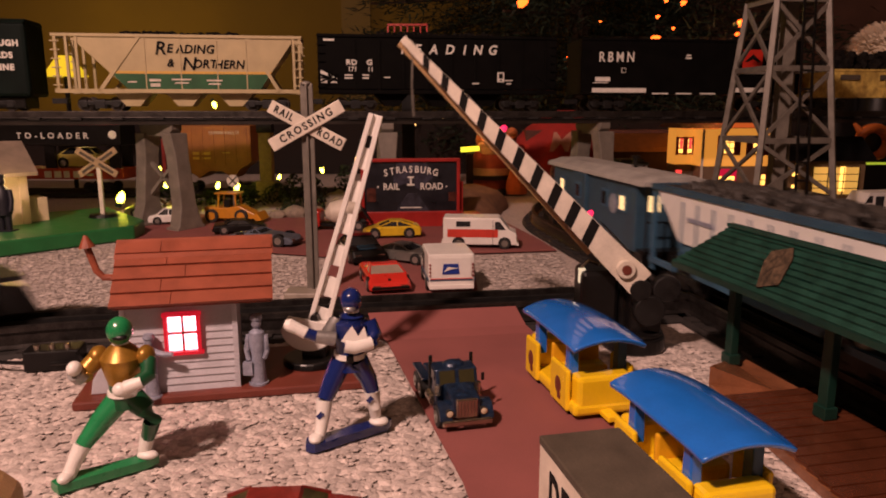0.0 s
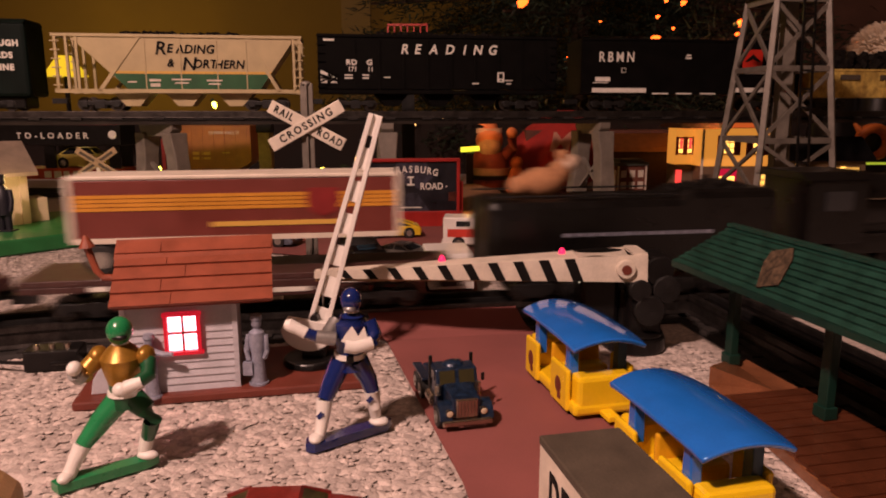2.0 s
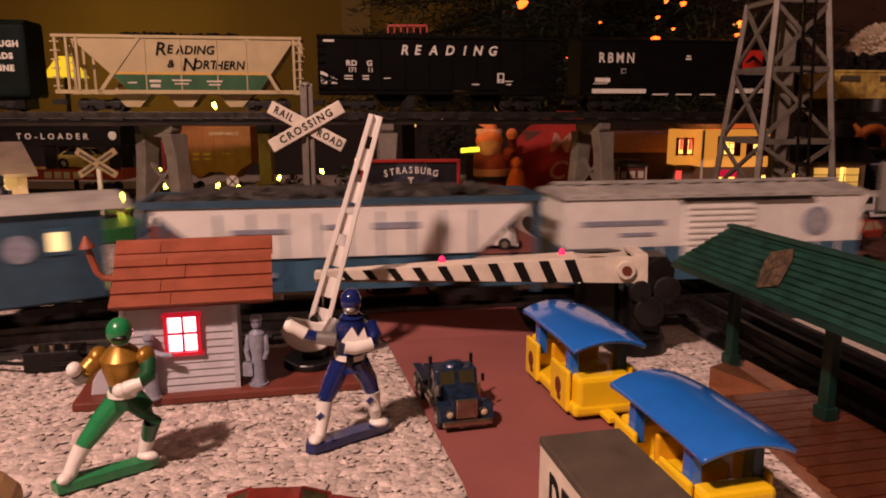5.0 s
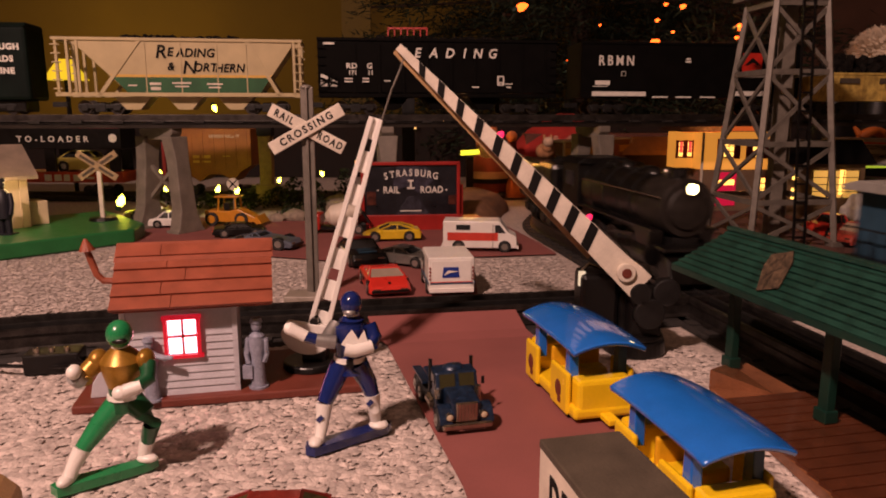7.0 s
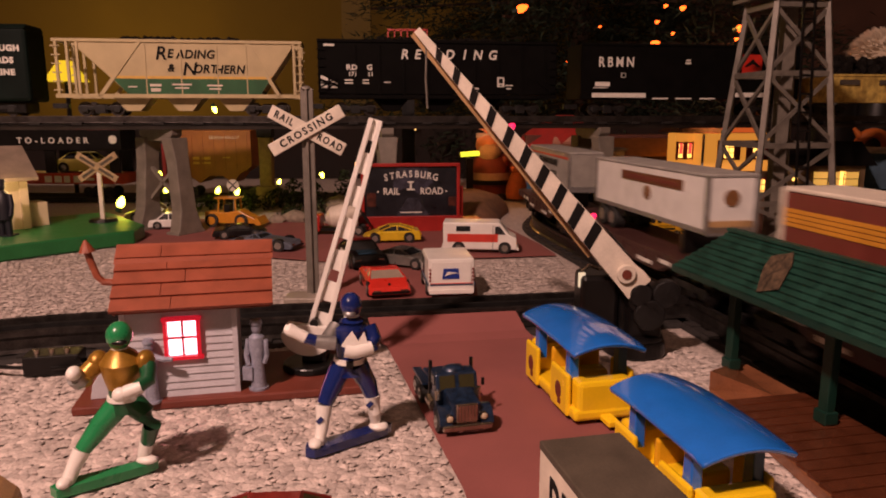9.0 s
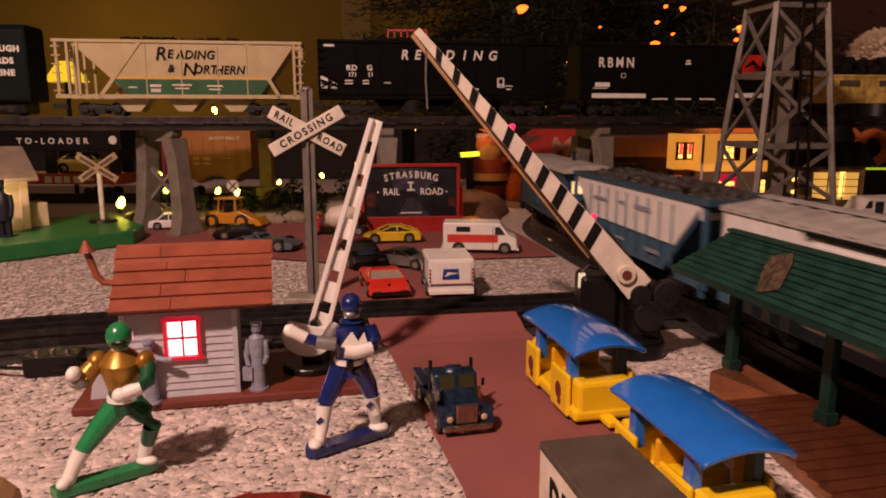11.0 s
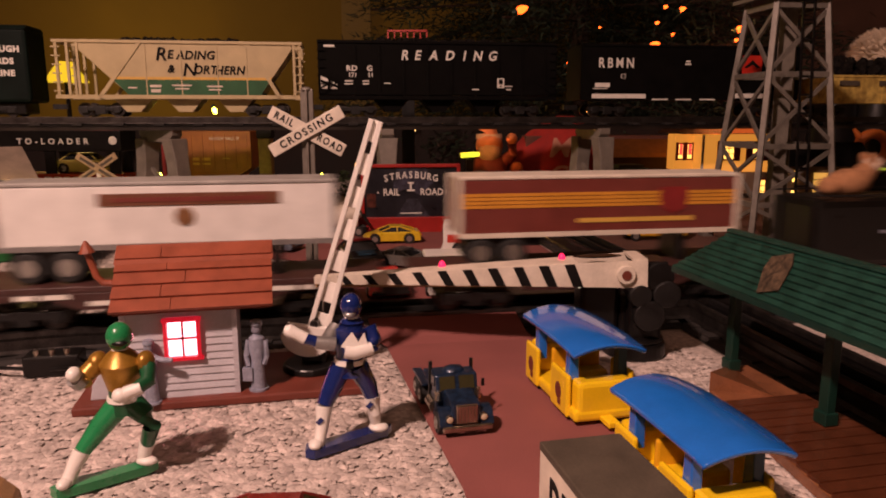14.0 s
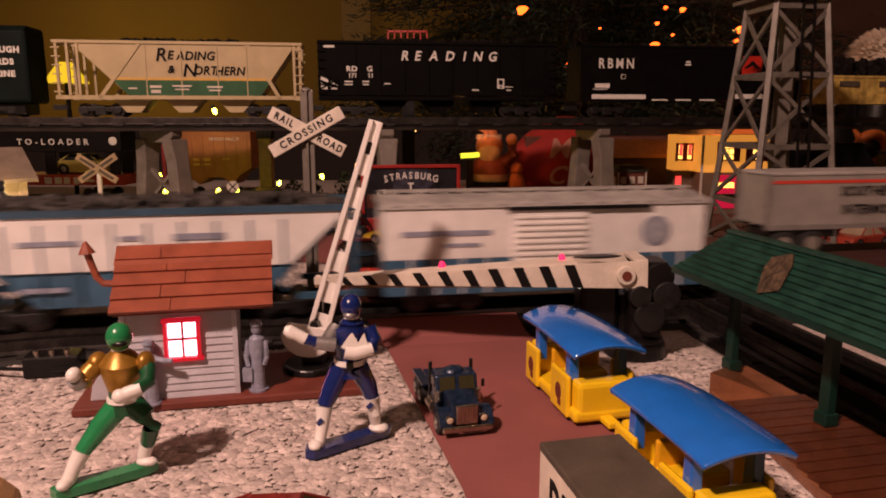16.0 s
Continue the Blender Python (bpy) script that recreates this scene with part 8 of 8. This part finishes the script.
def spruce():
    rnd = random.Random(11)
    t = thing("christmas_tree", pose(0.42, 2.28, -0.705), "dark green needle tree with orange lights", "tree")
    part("trunk", Shape().limb([(0, 0, 0, 0.05), (0, 0, 0.9, 0.035), (0, 0, 2.2, 0.012)]), M("bark", (0.06, 0.035, 0.02), 0.9, var=0.4, scale=40, bump=0.8), t)
    limbs, vs, fs = Shape(), [], []
    for i in range(150):
        z = 0.35 + 1.9 * i / 150
        reach = 1.02 * (1 - (z - 0.3) / 2.25) + 0.06
        a = i * 2.39996 + rnd.uniform(-0.2, 0.2)
        tip = Vector((math.cos(a) * reach, math.sin(a) * reach, z - 0.10 * reach))
        base = Vector((0, 0, z))
        limbs.beam(base, tip, 0.006, 0.006)
        n = int(260 + 900 * reach)
        for k in range(n):
            f = rnd.uniform(0.15, 1.0)
            p = base.lerp(tip, f) + Vector((rnd.gauss(0, 1), rnd.gauss(0, 1), rnd.gauss(0, 0.7))) * 0.06 * (1.15 - f * 0.6)
            d = ((tip - base).normalized() + Vector((rnd.uniform(-1, 1), rnd.uniform(-1, 1), rnd.uniform(-0.6, 0.6)))).normalized() * rnd.uniform(0.018, 0.042)
            s = d.cross(Vector((rnd.uniform(-1, 1), rnd.uniform(-1, 1), 1))).normalized() * 0.0028
            o = len(vs)
            vs += [tuple(p - s), tuple(p + s), tuple(p + d)]
            fs.append((o, o + 1, o + 2))
    part("limb", limbs, bpy.data.materials["bark"], t)
    nd = Shape()
    nd.v, nd.f, nd.m = vs, fs, [0] * len(fs)
    crown = part("crown", nd, M("spruce_needle", (0.018, 0.036, 0.016), 0.8, var=0.4, scale=10, island=0.5), t)
    crown["kind"] = "stuff"


spruce()
for x, y, z, r in ((0.155, 1.55, 0.360, 0.012), (0.438, 1.55, 0.289, 0.010), (0.445, 1.55, 0.335, 0.005), (0.495, 1.55, 0.362, 0.007), (0.617, 1.55, 0.321, 0.010), (0.435, 1.55, 0.268, 0.005), (0.263, 1.55, 0.251, 0.009), (0.264, 1.55, 0.233, 0.006), (0.480, 1.55, 0.312, 0.004), (0.614, 1.55, 0.300, 0.005), (0.461, 1.55, 0.367, 0.005), (0.327, 1.55, 0.326, 0.003)):
    bulb((x, y, z), r * 0.75, "orange", "glowing orange tree bulb", 70)
rr = thing("red_railing", pose(-0.055, 1.14, -0.0125), "small red railing of a toy platform behind the wagons", "railing")
part("top_bar", Shape().box((0, 0, 0.287), (0.062, 0.003, 0.003)), red_m, rr)
for k in range(7):
    part("baluster", Shape().box((-0.030 + k * 0.010, 0, 0.278), (0.0022, 0.003, 0.018)), red_m, rr)
part("bottom_bar", Shape().box((0, 0, 0.2685), (0.066, 0.003, 0.003)), red_m, rr)
part("stand", Shape().box((0, 0.006, 0.134), (0.02, 0.01, 0.268)), black_m, rr)
cb = thing("dark_cabinet", pose(1.70, 2.75, -0.705), "large dark red-brown cabinet at the room wall", "cabinet")
cm = M("dark_mahogany", (0.13, 0.060, 0.040), 0.6, var=0.3, scale=8)
part("body", Shape().box((0, 0, 0.95), (1.7, 0.5, 1.9)), cm, cb, bev=0.01)
for x in (-0.42, 0.42):
    d = part("door", Shape().box((x, -0.26, 0.98), (0.80, 0.02, 1.72)), cm, cb, bev=0.006)
    part("handle", Shape().cyl((x * 0.12, -0.285, 0.95), (x * 0.12, -0.285, 1.05), 0.008), iron_m, d)


def plush():
    c = thing("white_plush", pose(0.812, 1.350, 0.012), "fluffy white plush figure beside a dark one", "plush toy")
    rnd = random.Random(3)
    sh = Shape().ball((0, 0, 0.222), (0.062, 0.045, 0.062), 0, 14, 10)
    for i in range(2600):
        a, b = rnd.uniform(0, 6.28), math.acos(rnd.uniform(-1, 1))
        n = Vector((math.sin(b) * math.cos(a), math.sin(b) * math.sin(a), math.cos(b)))
        p = Vector((0, 0, 0.222)) + Vector((n.x * 0.062, n.y * 0.045, n.z * 0.062))
        s = n.cross(Vector((rnd.uniform(-1, 1), 0.3, 1))).normalized() * 0.0028
        sh.add([p - s, p + s, p + n * rnd.uniform(0.006, 0.013) + s * 2], [(0, 1, 2)])
    part("fur", sh, M("white_fur", (0.72, 0.60, 0.46), 0.95, var=0.1), c)
    part("dark_body", Shape().limb([(0, 0, -0.012, 0.045), (0, 0, 0.1, 0.05), (0, 0, 0.2, 0.04)], n=16), black_m, c, smooth=True)
    k = thing("black_plush", pose(0.742, 1.37, 0), "black round plush figure", "plush toy")
    part("body", Shape().limb([(0, 0, 0, 0.04), (0, 0, 0.1, 0.045), (0, 0, 0.19, 0.038), (0, 0, 0.235, 0.03), (0, 0, 0.255, 0.012)], n=18), black_m, k, smooth=True)
    o = thing("orange_toy", pose(0.765, 1.275, 0), "orange ring-shaped toy with a dark middle", "toy")
    om = M("orange_toy_plastic", (0.52, 0.13, 0.02), 0.5, var=0.15)
    ring = []
    for i in range(25):
        a = 2 * math.pi * i / 24
        ring.append((math.cos(a) * 0.026, 0, 0.088 + math.sin(a) * 0.026, 0.009))
    part("ring", Shape().limb(ring, n=10), om, o, smooth=True)
    part("stand", Shape().box((0, 0.004, 0.03), (0.05, 0.02, 0.06)), black_m, o, bev=0.002)
    part("ear", Shape().limb([(-0.022, 0, 0.105, 0.007), (-0.036, 0, 0.122, 0.003)]), om, o, smooth=True)
    part("lime_band", Shape().box((0, -0.008, 0.052), (0.06, 0.002, 0.004)), glow("lime_band_glow", (0.6, 0.7, 0.05), 0.6), o)


plush()

# ---- near edge ----
wd = thing("wooden_toy", pose(-0.158, 0.222, 0, 0, 0, 20), "tan wooden toy block at the table edge", "toy")
part("block", Shape().prism([(-0.022, 0), (0.010, 0), (0.010, 0.014), (0.004, 0.021), (-0.022, 0.021)], "y", -0.012, 0.012), tan_m, wd, bev=0.002)
part("groove", Shape().box((-0.002, -0.0122, 0.012), (0.002, 0.001, 0.018)), boxtop_m, wd)
toy_car("red_striped_car", pose(-0.055, 0.218, 0.0008, 0, 0, 4), "dark red toy car with yellow and green flashes", M("dark_red_flash", (0.24, 0.03, 0.022), 0.35, var=0.3, scale=150, coat=0.3), 0.062, 0.026, 0.0175, 0.0125, 0.0105, 0.011, (0.18, 0.32, 0.6, 0.76), M("olive_flash", (0.10, 0.09, 0.03), 0.4, var=0.6, scale=160))
wire = Shape().tube([(-0.28, 0.395, 0.003), (-0.25, 0.382, 0.006), (-0.225, 0.385, 0.004), (-0.20, 0.378, 0.008), (-0.215, 0.392, 0.010), (-0.235, 0.398, 0.005), (-0.19, 0.400, 0.004)], 0.0012)
tagged(part("track_wire", wire, black_m, smooth=True), "loose black feeder wires beside the track", "wire")
lever = thing("track_switch", pose(-0.225, 0.392, 0, 0, 0, 12), "small black switch box with bare terminals", "switch")
part("box", Shape().box((0, 0, 0.006), (0.03, 0.016, 0.012)), black_m, lever, bev=0.001)
for x in (-0.008, 0.0, 0.008):
    part("terminal", Shape().cyl((x, -0.004, 0.012), (x, -0.004, 0.015), 0.0018, n=10), chrome_m, lever)


# ---- what moves ----
GATE = [(0, 43.5), (0.1, 41), (0.2, 35.5), (0.3, 24), (0.4, 11), (0.5, 2.5), (0.6, 1.6), (0.8, 1.8), (4.2, 1.8), (5.8, 1.8), (6.15, 5), (6.3, 16), (6.4, 24), (6.5, 33), (6.6, 40),
        (6.8, 49), (6.9, 46), (7.0, 42.5), (7.2, 45), (7.4, 48), (7.6, 48), (8.0, 47), (8.5, 46.5), (9, 46.5), (11.2, 46.5), (11.5, 43.5), (11.6, 42), (11.7, 36), (11.8, 25), (11.9, 13), (12.0, 4), (12.1, 1.6), (12.3, 1.8), (16, 1.8)]


def lifted(a):
    """Angle of the arm from the level."""
    return -1.9 + 1.13 * (a - 1.8)


def motions():
    steps = [i * 0.1 for i in range(161)]
    for ob, behind, reach in TRAIN:
        rows = []
        for t in steps:
            s = head_at(t) - behind
            ax, ay, _ = on_track(s + reach)
            bx, by, _ = on_track(s - reach)
            rows.append((t, pose((ax + bx) / 2, (ay + by) / 2, RAIL, 0, 0, math.degrees(math.atan2(ay - by, ax - bx)))))
        walk(ob, rows)
    ticks = [i / 30 for i in range(481)]
    for wheel, x in DRIVERS:
        walk(wheel, [(t, pose(x, 0, 0.0155) @ Matrix.Rotation(head_at(t) / 0.0155, 4, "Y")) for t in ticks])
    walk(gate_arm, [(t, GATE_AT @ pose(0, 0, 0, 0, lifted(a), 0) @ HUB) for t, a in GATE])
    walk(gate_chain, [(t, CHAIN_AT @ pose(0, 0, 0, 0, swing - lifted(a), 0)) for t, a, swing in [(t, a, {6.8: -24, 6.9: 24, 7.0: 22, 7.2: -8, 0.2: -12, 0.3: -20, 11.8: -20, 6.6: -4}.get(t, 0)) for t, a in GATE]])


motions()
